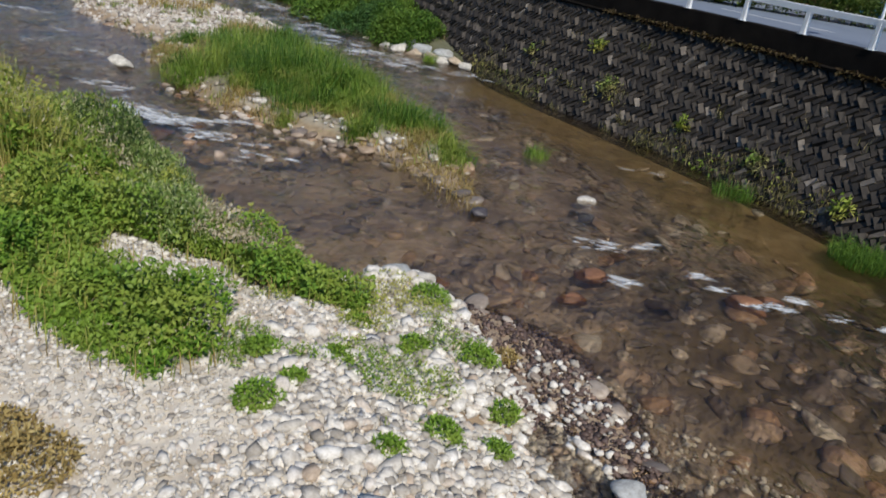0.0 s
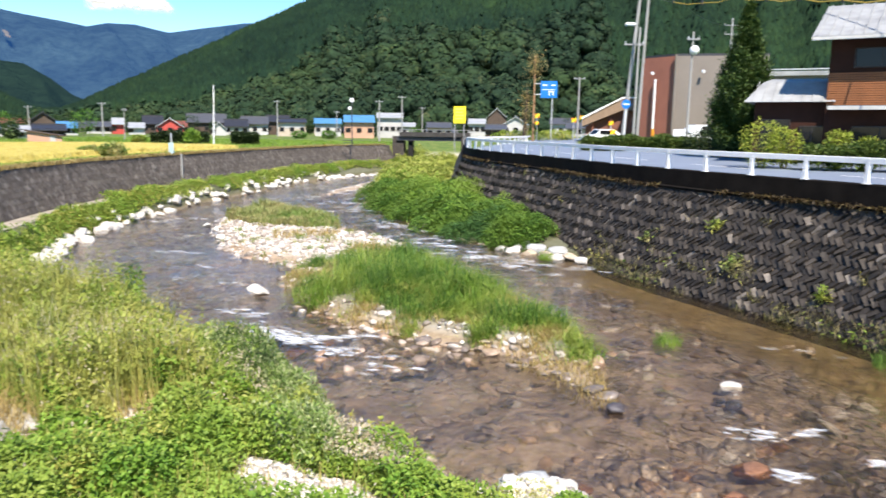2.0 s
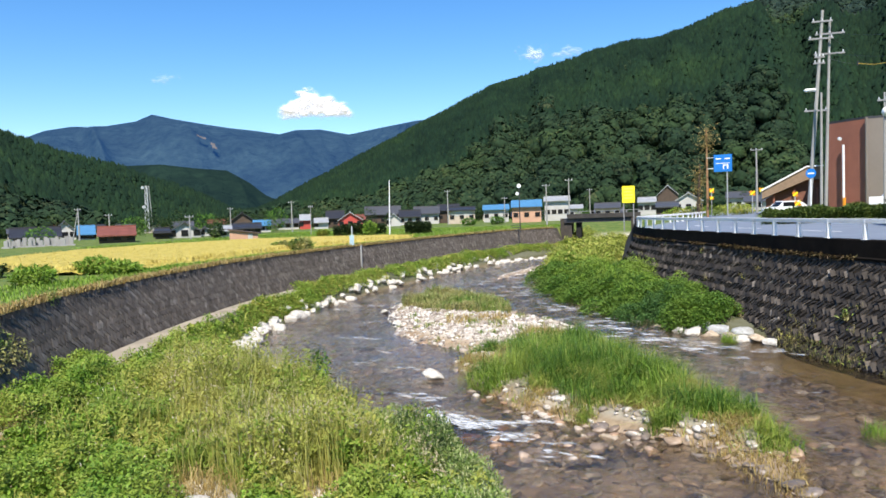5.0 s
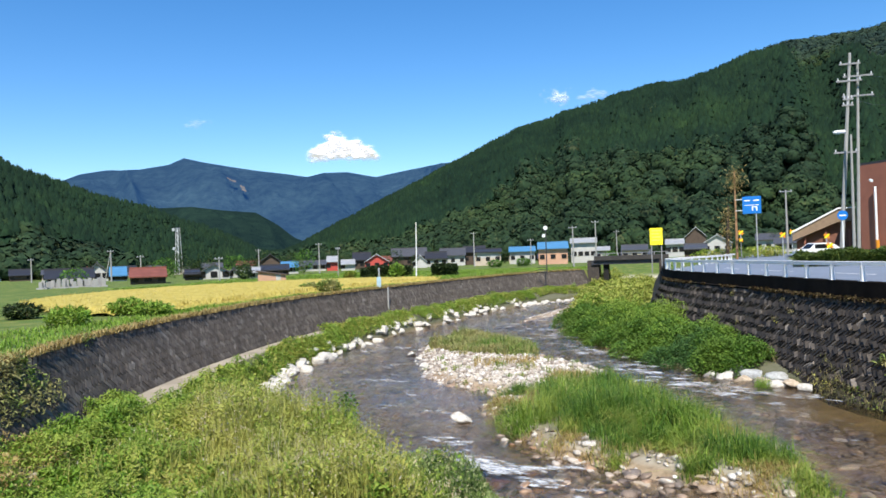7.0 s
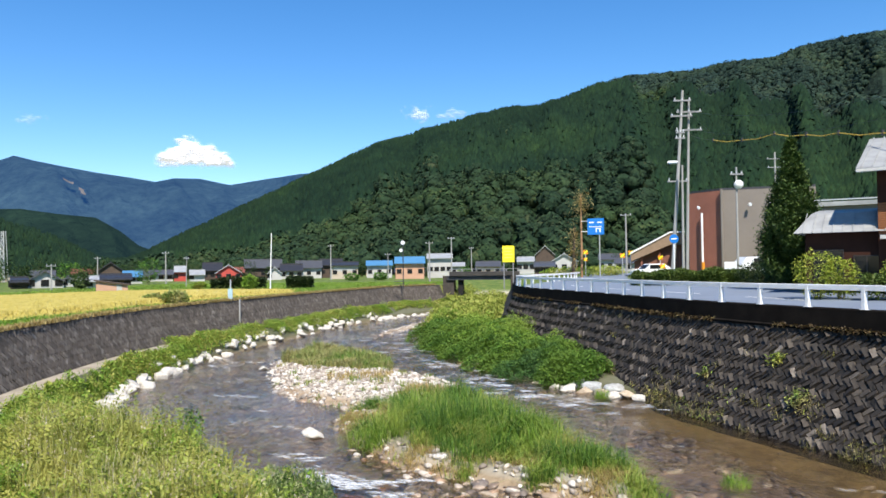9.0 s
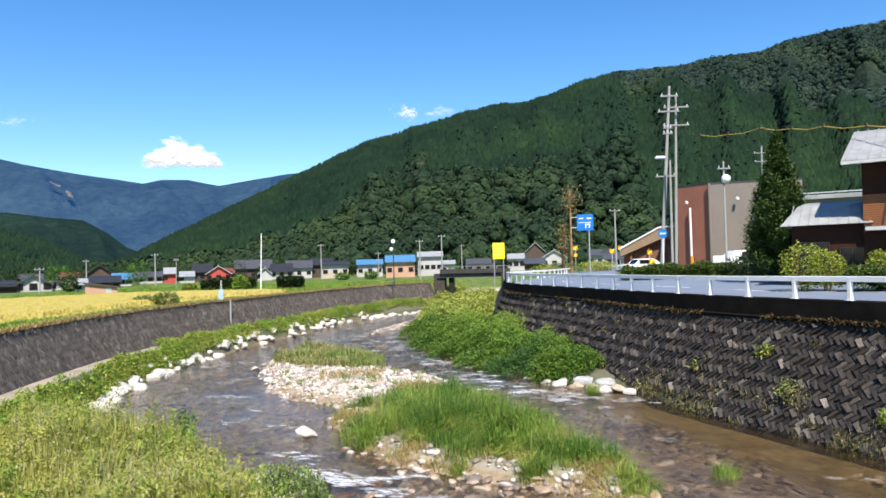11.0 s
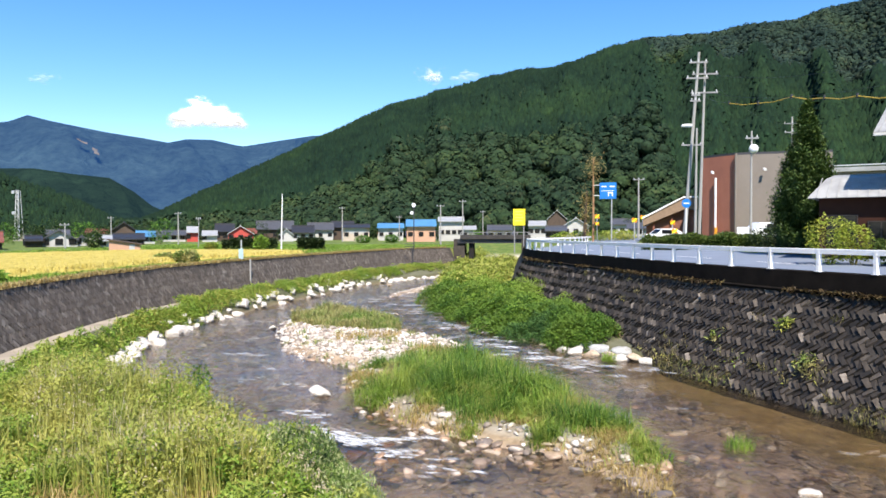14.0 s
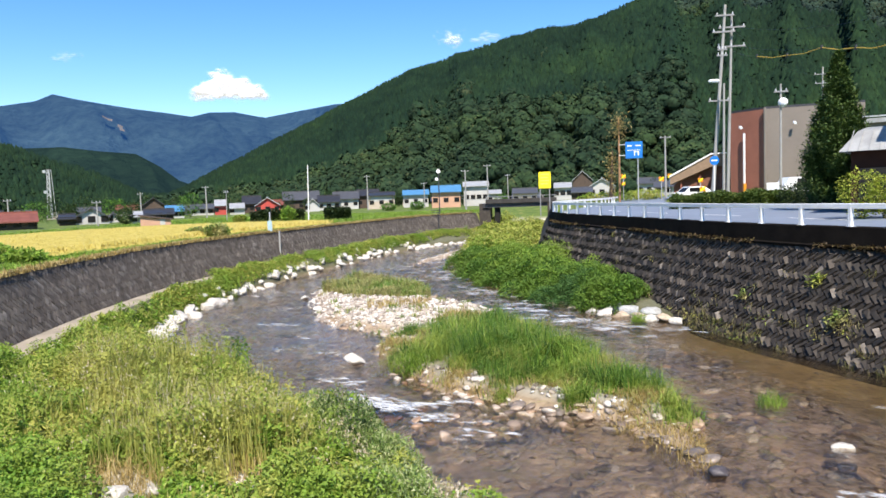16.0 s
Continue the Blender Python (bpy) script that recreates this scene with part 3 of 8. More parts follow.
def hill(name, ridge, d0, d1, material, label, seed, rough=0.06, na=240, nr=60, lower=0.0, base=3.0, spur=0.0, spur_w=4.0):
    """A wooded hillside: ridge rows of azimuth and elevation, foot at d0, crest at d1."""
    ridge = np.array(ridge, float)
    az = np.linspace(ridge[0, 0], ridge[-1, 0], na)
    el = np.interp(az, ridge[:, 0], ridge[:, 1])
    dd0 = np.interp(az, ridge[:, 0], ridge[:, 2]) if ridge.shape[1] > 2 else np.full(na, d0)
    dd1 = np.interp(az, ridge[:, 0], ridge[:, 3]) if ridge.shape[1] > 3 else np.full(na, d1)
    t = np.linspace(0, 1.25, nr)
    A, T = np.meshgrid(np.radians(az), t)
    D0, D1 = np.broadcast_to(dd0, A.shape), np.broadcast_to(dd1, A.shape)
    D = D0 + (D1 - D0) * T
    top = EYE_Z + D1 * np.tan(np.radians(np.broadcast_to(el, A.shape)))
    X, Y = D * np.sin(A), D * np.cos(A)
    prof = np.where(T < 1, np.sin(T * math.pi / 2) ** 1.0, 1 - (T - 1) * 1.2)
    n = fbm(X, Y, (d1 - d0) * 0.55, seed, 5) - 0.5
    Z = base + (top - base) * (prof + n * rough * 4 * T * np.clip(1 - T, 0, 1) * 2)
    if spur:
        u = np.degrees(A) + 2.2 * (fbm(X, Y, (d1 - d0) * 0.5, seed + 7, 3) - 0.5) + 3.0 * T
        rib = 1 - np.abs(2 * fbm(u, T * 0.6, spur_w, seed + 9, 3) - 1) * 1.6
        Z = Z + (top - base) * spur * (rib - 0.4) * np.clip(T * 2.2, 0, 1) * np.clip((1.02 - T) * 2.5, 0, 1)
    crest = np.degrees(np.arctan2(Z - EYE_Z, D)).max(0)
    Z = base + (Z - base) * np.clip((np.tan(np.radians(el - lower)) * dd1 + EYE_Z - base) / np.maximum(np.tan(np.radians(crest)) * dd1 + EYE_Z - base, 1), 0.02, 2)
    idx = np.arange(nr * na).reshape(nr, na)
    q = np.stack([idx[:-1, :-1], idx[:-1, 1:], idx[1:, 1:], idx[1:, :-1]], -1).reshape(-1, 4)
    ob = raw(name, np.stack([X, Y, Z], -1).reshape(-1, 3), q, material, True)
    tagged(ob, label, "hill", kind="structure")
    return X, Y, Z, T


HILL_RIDGE = [(-30, -0.5, 330, 420), (-27.5, 0.9, 330, 460), (-25.5, 2.0, 320, 500), (-21.1, 4.3, 300, 560), (-14.6, 7.5, 280, 640), (-10.2, 9.6, 270, 680), (-5.9, 10.8, 260, 700), (-0.2, 12.2, 250, 720),
              (2.9, 12.3, 250, 720), (7.2, 13.75, 250, 740), (9.1, 13.8, 250, 740), (13.9, 13.2, 240, 760), (17.5, 12.9, 230, 740), (21, 12.2, 220, 700), (24, 11.3, 210, 660), (28, 10.6, 200, 620), (38, 10.5, 180, 560), (50, 10.5, 160, 540), (70, 10, 150, 500)]
HX, HY, HZ, HT = hill("hill", HILL_RIDGE, 260, 720, M_HILL, "steep hillside covered with dark green cedar forest", 5, lower=0.75, na=320, nr=80, spur=0.16)
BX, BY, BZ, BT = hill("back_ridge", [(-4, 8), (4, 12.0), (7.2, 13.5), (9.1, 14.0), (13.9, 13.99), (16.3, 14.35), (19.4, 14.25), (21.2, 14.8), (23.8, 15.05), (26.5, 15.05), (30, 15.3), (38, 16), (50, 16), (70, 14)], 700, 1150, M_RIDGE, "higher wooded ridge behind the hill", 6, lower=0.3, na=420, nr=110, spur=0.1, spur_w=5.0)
FX, FY, FZ, _ = hill("far_mountain", [(-60, 5.5), (-50, 5.9), (-43.4, 6.2), (-42.3, 6.65), (-40.7, 6.95), (-38.4, 7.05), (-36.5, 7.4), (-35.4, 7.9), (-34.0, 7.6), (-32.2, 7.3), (-30.3, 7.0), (-28.0, 6.72), (-26.45, 6.48), (-25.2, 6.78), (-23.4, 6.8), (-21.9, 6.5), (-21.2, 6.38), (-18.6, 6.86), (-16.0, 7.3), (-10, 7.6), (0, 7)], 1900, 3000, M_FAR, "far wooded mountain ridge, blue with painted haze", 21, 0.3, 560, 140, spur=0.3, spur_w=4.5)
LX, LY, LZ, LTT = hill("left_hill", [(-75, 17), (-60, 13), (-52, 9.9), (-47.1, 7.4), (-46.6, 7.1), (-45.3, 6.1), (-43.75, 4.9), (-42.8, 3.9), (-41.4, 2.75), (-40.6, 1.65), (-39.3, 0.4)], 240, 470, M_HILL, "near wooded hillside beyond the village", 31, 0.05, lower=0.8, spur=0.1)
SX, SY, SZ, ST = hill("second_hill", [(-75, 12.5), (-60, 10), (-52, 8.4), (-46.75, 7.2), (-45.3, 6.75), (-43.5, 6.1), (-41.4, 5.25), (-39.3, 4.7), (-37.8, 4.35), (-35.9, 3.4), (-34.1, 2.9), (-31.4, 1.65), (-30.5, 1.1), (-28.5, 0.0)], 480, 820, M_HILL, "long wooded spur behind the near hillside", 33, 0.05, lower=0.6, spur=0.2, spur_w=3.0)
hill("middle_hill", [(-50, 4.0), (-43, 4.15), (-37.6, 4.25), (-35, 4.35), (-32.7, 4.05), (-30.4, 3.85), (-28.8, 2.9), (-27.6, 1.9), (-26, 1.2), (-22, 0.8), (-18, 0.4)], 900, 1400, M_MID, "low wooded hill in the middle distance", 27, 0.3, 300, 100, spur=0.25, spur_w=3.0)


def bare_strip(name, X, Y, Z, line, width, material, label, seed, lift):
    """Bare ground on a far slope: the cells near a line of azimuth and elevation."""
    az, el = np.degrees(np.arctan2(X, Y)), np.degrees(np.arctan2(Z - EYE_Z, np.hypot(X, Y)))
    p = np.array(line, float)
    best = np.full(X.shape, 1e9)
    for (ax, ay), (bx, by) in zip(p[:-1], p[1:]):
        ex, ey = bx - ax, by - ay
        t = np.clip(((az - ax) * ex + (el - ay) * ey) / (ex * ex + ey * ey), 0, 1)
        best = np.minimum(best, np.hypot(az - ax - t * ex, el - ay - t * ey))
    idx = np.arange(X.size).reshape(X.shape)
    keep = (best + 1.2 * width * (fbm(X, Y, 40, seed, 3) - 0.5) < width)[:-1, :-1].ravel()
    q = np.stack([idx[:-1, :-1], idx[:-1, 1:], idx[1:, 1:], idx[1:, :-1]], -1).reshape(-1, 4)[keep]
    k = 1 - lift / np.hypot(X, Y)
    tagged(raw(name, np.stack([X * k, Y * k, Z + lift * 0.4], -1).reshape(-1, 3), q, material, True), label, "bare slope", kind="structure")


M_SCAR = plain("bare_rock_slope", (0.13, 0.12, 0.125), 0.95, 0, 0.25, 0.02, 0.3)
bare_strip("rock_scar", FX, FY, FZ, [(-31.15, 5.1), (-31.4, 5.35)], 0.13, M_SCAR, "pale bare rock scar on the far mountain", 22, 30)
bare_strip("rock_scar", FX, FY, FZ, [(-31.9, 5.75), (-32.4, 6.1)], 0.07, M_SCAR, "pale bare rock scar on the far mountain", 23, 30)

# ---- right river wall ----


def along(line, ds=None, n=None):
    """Points at even steps along a polyline."""
    a = np.array(line, float)
    s = np.r_[0, np.cumsum(np.hypot(*np.diff(a, axis=0).T))]
    t = np.arange(0, s[-1], ds) if ds else np.linspace(0, s[-1], n)
    return np.stack([np.interp(t, s, a[:, k]) for k in range(a.shape[1])], -1)


def smooth_line(line, y0, y1, n, width=2.5):
    """A plan line by y, rounded off at its corners."""
    y = np.linspace(y0, y1, n)
    acc = np.zeros(n)
    ks = np.linspace(-width, width, 9)
    for k in ks:
        acc += at_y(line, y + k)
    return acc / len(ks), y


def wall_face(foot, top, zf, zt, y0, y1, n):
    """Foot and top points of a leaning wall face, paired square to the wall."""
    tx, ty = smooth_line(top, y0, y1, n)
    dx, dy = np.gradient(tx), np.gradient(ty)
    s = np.hypot(dx, dy)
    return np.stack([tx, ty, np.full(n, zt)], -1), np.stack([dx / s, dy / s, np.zeros(n)], -1)


def sheet(name, rows, material, smooth=False, parent=None):
    """A mesh from rows of points."""
    rows = np.asarray(rows)
    a, b = rows.shape[:2]
    idx = np.arange(a * b).reshape(a, b)
    q = np.stack([idx[:-1, :-1], idx[:-1, 1:], idx[1:, 1:], idx[1:, :-1]], -1).reshape(-1, 4)
    return raw(name, rows.reshape(-1, 3), q, material, smooth, parent)


ZB = ZR - 0.62  # top of the stonework, foot of the coping
RT, RD = wall_face(R_FOOT, R_TOP, 0, ZB, -4, 105, 260)
RN = np.stack([-RD[:, 1], RD[:, 0], np.zeros(len(RD))], -1)  # towards the river
BATTER = 0.52
R_UP = RT.copy()
R_UP[:, :2] += RN[:, :2] * 0.05
R_DN = RT + RN * (0.05 + BATTER * (ZB + 0.45))
R_DN[:, 2] = -0.45
back = RT - RN * 0.4
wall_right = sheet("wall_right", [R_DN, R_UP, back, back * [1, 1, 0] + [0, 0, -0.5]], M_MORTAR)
tagged(wall_right, "dark leaning river wall of diagonally laid stone blocks", "river wall", kind="structure")
# dark strip added for the wet, shaded line where wall meets water
strip_rows = []
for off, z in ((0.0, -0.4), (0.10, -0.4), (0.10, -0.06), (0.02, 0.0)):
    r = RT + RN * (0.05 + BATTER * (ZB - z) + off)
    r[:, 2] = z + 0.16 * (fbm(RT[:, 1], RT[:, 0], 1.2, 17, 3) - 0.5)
    strip_rows.append(r)
tagged(sheet("waterline_shade", strip_rows, plain("wet_shade_dark", (0.014, 0.0115, 0.008), 0.95, 0, 0.4, 1.5, 0.6, 0.1)), "dark strip painted for the wet, shaded waterline of the river wall", "footing", kind="structure")
prof = [(0.10, ZB - 0.06), (0.22, ZB - 0.02), (0.24, ZB + 0.05), (0.10, ZB + 0.09), (0.08, ZR + 0.10), (0.05, ZR + 0.13), (-0.33, ZR + 0.13), (-0.35, ZR + 0.1), (-0.36, ZB - 0.1)]
cop = []
for off, z in prof:
    r = RT + RN * off
    r[:, 2] = z
    cop.append(r)
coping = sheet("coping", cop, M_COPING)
tagged(coping, "dark mossy concrete coping along the top of the river wall", "coping", kind="structure")


def block_mesh(seed, w, h, proud):
    """A hewn block in a frame of along, up, out."""
    rng = np.random.default_rng(seed)
    k = 0.985
    base = np.array([(-w / 2, -h / 2, -0.04), (w / 2, -h / 2, -0.04), (w / 2, h / 2, -0.04), (-w / 2, h / 2, -0.04)]) * [k, k, 1]
    out = base * [0.94, 0.78, 0]
    out[:, :2] += rng.normal(0, 0.01, (4, 2))
    out[:, 2] = proud * np.array([1.2, 1.2, 0.65, 0.65]) + rng.normal(0, 0.014, 4)
    mid = base * [1, 1, 0] + [0, 0, 0.02]
    mid[:, :2] *= 1 + rng.normal(0, 0.02, (4, 1))
    V = np.concatenate([base, mid, out])
    F = []
    for r in (0, 4):
        for i in range(4):
            F.append((r + i, r + (i + 1) % 4, r + 4 + (i + 1) % 4, r + 4 + i))
    F.append((8, 9, 10, 11))
    return V, np.array(F)


BLOCKS = [block_mesh(i, 0.38, 0.19, 0.085) for i in range(10)]
SLANT = math.pi / 4  # slope of the blocks, turned about from row to row


def wall_frames(up, dn, pitch_s, pitch_v, y0, y1):
    """Frames of blocks in diagonal bond on a face between two lines."""
    mid = (up + dn) / 2
    s = np.r_[0, np.cumsum(np.linalg.norm(np.diff(mid, axis=0), axis=1))]
    hgt = np.linalg.norm(up - dn, axis=1).mean()
    out = []
    rows = int(hgt / pitch_v)
    for j in range(rows):
        v = (j + 0.5) / rows
        for i in range(int(s[-1] / pitch_s)):
            q = (i + 0.5 * (j % 2)) * pitch_s
            a = np.array([np.interp(q, s, up[:, k]) for k in range(3)])
            b = np.array([np.interp(q, s, dn[:, k]) for k in range(3)])
            p = b + (a - b) * v
            if not y0 <= p[1] <= y1 or p[2] < -0.3:
                continue
            a2 = np.array([np.interp(q + 0.3, s, up[:, k]) for k in range(3)])
            ex = (a2 - a) / max(np.linalg.norm(a2 - a), 1e-6)
            ey = (a - b) / np.linalg.norm(a - b)
            ez = np.cross(ex, ey)
            out.append((p, ex, np.cross(ez, ex), ez, 1 - 2 * (j % 2)))
    return out


def joined_blocks(name, frames, flip, parent, material, seed, proud=1.0, shapes=None, slant=SLANT):
    rng = np.random.default_rng(seed)
    V, F, off = [], [], 0
    for p, ex, ey, ez, lean in frames:
        v, fc = (shapes or BLOCKS)[rng.integers(10)]
        an = rng.normal(0, 0.04 if slant else 0.02) + slant * lean
        v = v @ np.array([[math.cos(an), math.sin(an), 0], [-math.sin(an), math.cos(an), 0], [0, 0, 1]])
        v = v * [1, 1, flip * proud * rng.uniform(0.6, 1.35)]
        v[8:, 2] += flip * proud * rng.normal(0, 0.012, 4)
        v[:, :2] += rng.normal(0, 0.015, 2)
        V.append(p + v[:, :1] * ex + v[:, 1:2] * ey + v[:, 2:] * ez)
        F.append(fc + off)
        off += len(v)
    return raw(name, np.concatenate(V), np.concatenate(F), material, False, parent)


R_FR = wall_frames(R_UP, R_DN, 0.269, 0.269, 6, 62)
NEAR = [f for f in R_FR if 16.2 < f[0][1] < 18.1][:300]
REST = [f for f in R_FR if not 16.2 < f[0][1] < 18.1]

# ---- left river wall with its ledge ----
ly = np.linspace(-4, 105, 240)
lx, _ = smooth_line(L_TOP, -4, 105, 240)
LT = np.stack([lx, ly, np.full(240, ZL)], -1)
g = np.stack([np.gradient(lx), np.gradient(ly)], -1)
g /= np.linalg.norm(g, axis=1)[:, None]
LN = np.stack([g[:, 1], -g[:, 0], np.zeros(240)], -1)  # towards the river


def l_row(off, z):
    r = LT + LN * off
    r[:, 2] = z
    return r


wall_left = sheet("wall_left", [l_row(1.25, 0.9), l_row(0.05, ZL - 0.02), l_row(-0.3, ZL), l_row(-0.35, 0.5)], M_MORTAR_L)
tagged(wall_left, "grey leaning stone river wall below the rice field", "river wall", kind="structure")
n_l = 112
ledge = sheet("ledge", [l_row(1.0, ZLEDGE)[:n_l], l_row(2.15, ZLEDGE)[:n_l], l_row(2.2, ZLEDGE - 0.03)[:n_l], l_row(2.25, 0.2)[:n_l]], M_CONCRETE)
tagged(ledge, "pale concrete ledge along the foot of the wall", "ledge", kind="structure")
L_FR = wall_frames(l_row(0.054, ZL - 0.05), l_row(1.254, 0.95), 0.283, 0.283, 6, 104)

# ---- road and guardrail ----
ra = np.linspace(0, 1, 120)
ry = -4 + ra * 68
rx, _ = smooth_line(R_TOP, -4, 64, 120)


def road_z(x, y):
    r = (np.asarray(x) - at_y(R_TOP, y)) * 0.9
    return ZR + 0.012 + 0.025 * np.clip(r, 0, 14)


def draped(name, poly, step_m, material, lift, label, category):
    """A flat piece of paving laid on the land, inside a polygon."""
    p = np.array(poly, float)
    X, Y = np.meshgrid(np.arange(p[:, 0].min(), p[:, 0].max() + step_m, step_m), np.arange(p[:, 1].min(), p[:, 1].max() + step_m, step_m))
    idx = np.arange(X.size).reshape(X.shape)
    cx, cy = (X[:-1, :-1] + X[1:, 1:]) / 2, (Y[:-1, :-1] + Y[1:, 1:]) / 2
    q = np.stack([idx[:-1, :-1], idx[:-1, 1:], idx[1:, 1:], idx[1:, :-1]], -1).reshape(-1, 4)[(inside(poly, cx, cy) > 0).ravel()]
    ob = raw(name, np.stack([X, Y, road_z(X, Y) + lift], -1).reshape(-1, 3), q, material, True)
    return tagged(ob, label, category, kind="structure")


off_r = [(at_y(R_TOP, y) + 0.42, y) for y in np.linspace(0, 64, 50)]
ROAD = off_r + [(2.5, 70), (6, 86), (9, 100), (14, 125), (22, 124), (15, 96), (12.5, 80), (11.5, 62), (14, 46), (18.5, 36), (25, 26), (34, 14), (36, 0)]
draped("road", ROAD, 0.5, M_ASPHALT, 0.0, "grey asphalt road running behind the guardrail", "road")


def stripe(name, off, y0, y1, w, label):
    y = np.linspace(y0, y1, max(int((y1 - y0) / 0.8), 2))
    x = smooth_line(R_TOP, y0, y1, len(y))[0] + off
    a = np.stack([x, y, road_z(x, y) + 0.006], -1)
    b = np.stack([x + w, y, road_z(x + w, y) + 0.006], -1)
    return tagged(sheet(name, [a, b], M_WHITE), label, "road marking", kind="structure")


stripe("edge_line", 0.9, 2, 62, 0.16, "white painted edge line on the road")
for k in range(7):
    stripe("centre_dash", 4.2, 8 + k * 8, 12 + k * 8, 0.16, "white painted centre dash on the road")

# guardrail: posts 2.2 m apart, a box beam on top
RAIL = [(x - 0.02 * 0, y) for x, y in zip(*smooth_line(R_TOP, 4, 61, 160))] + [(0.62, 63.0), (0.95, 65.5), (1.7, 68), (2.9, 71), (4.4, 75), (6, 80), (7.5, 86), (8.7, 92)]
POSTS = along(RAIL, ds=2.2)
ZP = ZR + 0.12
HP = 0.78
rail = thing("guardrail", pose(0, 0, 0), "white painted steel guardrail along the road edge", "guardrail")


def rail_bar(name, z, w, h, label=""):
    pts = along(RAIL, ds=0.55)
    d = np.gradient(pts, axis=0)
    d /= np.linalg.norm(d, axis=1)[:, None]
    nrm = np.stack([-d[:, 1], d[:, 0]], -1)
    rows = []
    for o, zz in ((-w, z), (-w, z + h), (-w * 0.6, z + h + 0.012), (w * 0.6, z + h + 0.012), (w, z + h), (w, z), (-w, z)):
        rows.append(np.c_[pts + nrm * o, np.full(len(pts), zz)])
    return sheet(name, rows, M_WHITE, False, rail)


rail_bar("top_beam", ZP + HP - 0.15, 0.06, 0.17)
post_me = None
for (x, y), (x2, y2) in zip(POSTS[:-1], POSTS[1:]):
    a = math.degrees(math.atan2(y2 - y, x2 - x))
    if post_me is None:
        bm = boxed(-0.075, 0.075, -0.07, 0.07, 0, HP, bevel=0.015)
        box(bm, -0.12, 0.12, -0.11, 0.11, 0, 0.015)
        p0 = part("post", bm, M_WHITE, rail)
        post_me = p0.data
        p0.matrix_local = pose(x, y, ZP + 0.012, 0, 0, a)
    else:
        p = new("post", post_me)
        p.parent = rail
        p.matrix_local = pose(x, y, ZP + 0.012, 0, 0, a)

# ---- house with wood siding ----
M_SIDING = plain("orange_wood_siding", (0.235, 0.088, 0.03), 0.65, 0, 0.2, 0.7, 0.3)
M_DARKWOOD = plain("dark_brown_wood", (0.038, 0.0145, 0.0085), 0.7, 0, 0.2, 1.5, 0.2, 0.15)
M_ROOF = plain("grey_metal_roof", (0.31, 0.315, 0.31), 0.55, 0.0, 0.2, 1.2, 0.1)
M_ROOFEDGE = plain("white_roof_edge", (0.5, 0.49, 0.46), 0.5)
M_GLASS = plain("window_glass", (0.012, 0.013, 0.016), 0.08, 0, 0.1, 1.0, 0.0, 0.25)
M_CURTAIN = plain("white_curtain", (0.42, 0.43, 0.45), 0.8, 0, 0.15, 3.0, 0.2)
M_FRAME = plain("bronze_frame", (0.035, 0.028, 0.025), 0.5, 0.2)
HOUSE_YAW = -32.0
hx, hy = polar(32.6, 39)[:2]
hz = float(road_z(hx, hy)) + 0.05


def house_window(parent, x0, x1, z0, z1, y, panes=2, curtain=False):
    w = part("window", boxed(x0 - 0.05, x1 + 0.05, y - 0.07, y + 0.05, z0 - 0.05, z0 + 0.02), M_FRAME, parent)
    bm = bmesh.new()
    for a, b, c, e in ((x0 - 0.05, x0, z0, z1), (x1, x1 + 0.05, z0, z1), (x0 - 0.05, x1 + 0.05, z1, z1 + 0.05)):
        box(bm, a, b, y - 0.06, y + 0.05, c, e)
    for i in range(1, panes):
        m = x0 + (x1 - x0) * i / panes
        box(bm, m - 0.025, m + 0.025, y - 0.055, y + 0.04, z0, z1)
    part("window_frame", bm, M_FRAME, w)
    for i in range(panes):
        a, b = x0 + (x1 - x0) * i / panes, x0 + (x1 - x0) * (i + 1) / panes
        part("pane", boxed(a + 0.02, b - 0.02, y - 0.03, y - 0.02, z0, z1), M_CURTAIN if curtain else M_GLASS, w)
    return w


house = thing("house", pose(hx, hy, hz, 0, 0, HOUSE_YAW), "two-storey house with orange wood siding and grey metal roof", "house")
# front face at y=0 looking to -y, from x=-4.9 to x=9.5
part("wall", boxed(-4.8, 9.5, 0.05, 7.5, 0, 5.8), M_DARKWOOD, house, "dark brown timber wall")
for k in range(26):
    z = 2.6 + k * 0.105
    if z > 4.05:
        break
    part("board", boxed(-4.78, 4.15, -0.02, 0.05, z, z + 0.085), M_SIDING, house, "orange stained cladding board")
for k in range(24):
    z = 0.1 + k * 0.105
    if z > 2.5:
        break
    part("board", boxed(-0.9, 0.62, -0.02, 0.05, z, z + 0.085), M_SIDING, house, "orange stained cladding board")
for k in range(10):
    z = 3.0 + k * 0.105
    part("board", boxed(4.4, 9.4, -0.02, 0.05, z, z + 0.085), M_SIDING, house, "orange stained cladding board")
part("drainpipe", tubed((4.28, -0.1, 0), (4.28, -0.1, 5.4), 0.05), M_DARKWOOD, house)
bm = bmesh.new()
prism(bm, [(-1.0, 5.48), (-1.0, 5.62), (3.9, 7.6), (8.6, 5.6), (8.6, 5.46), (3.9, 7.44)], -5.5, 10.0)
bmesh.ops.rotate(bm, verts=bm.verts, cent=(0, 0, 0), matrix=Matrix.Rotation(radians(90), 3, "Z"))
bmesh.ops.scale(bm, verts=bm.verts, vec=(-1, 1, 1))
roof = part("roof", bm, M_ROOF, house, "grey standing-seam metal roof")
bm = bmesh.new()
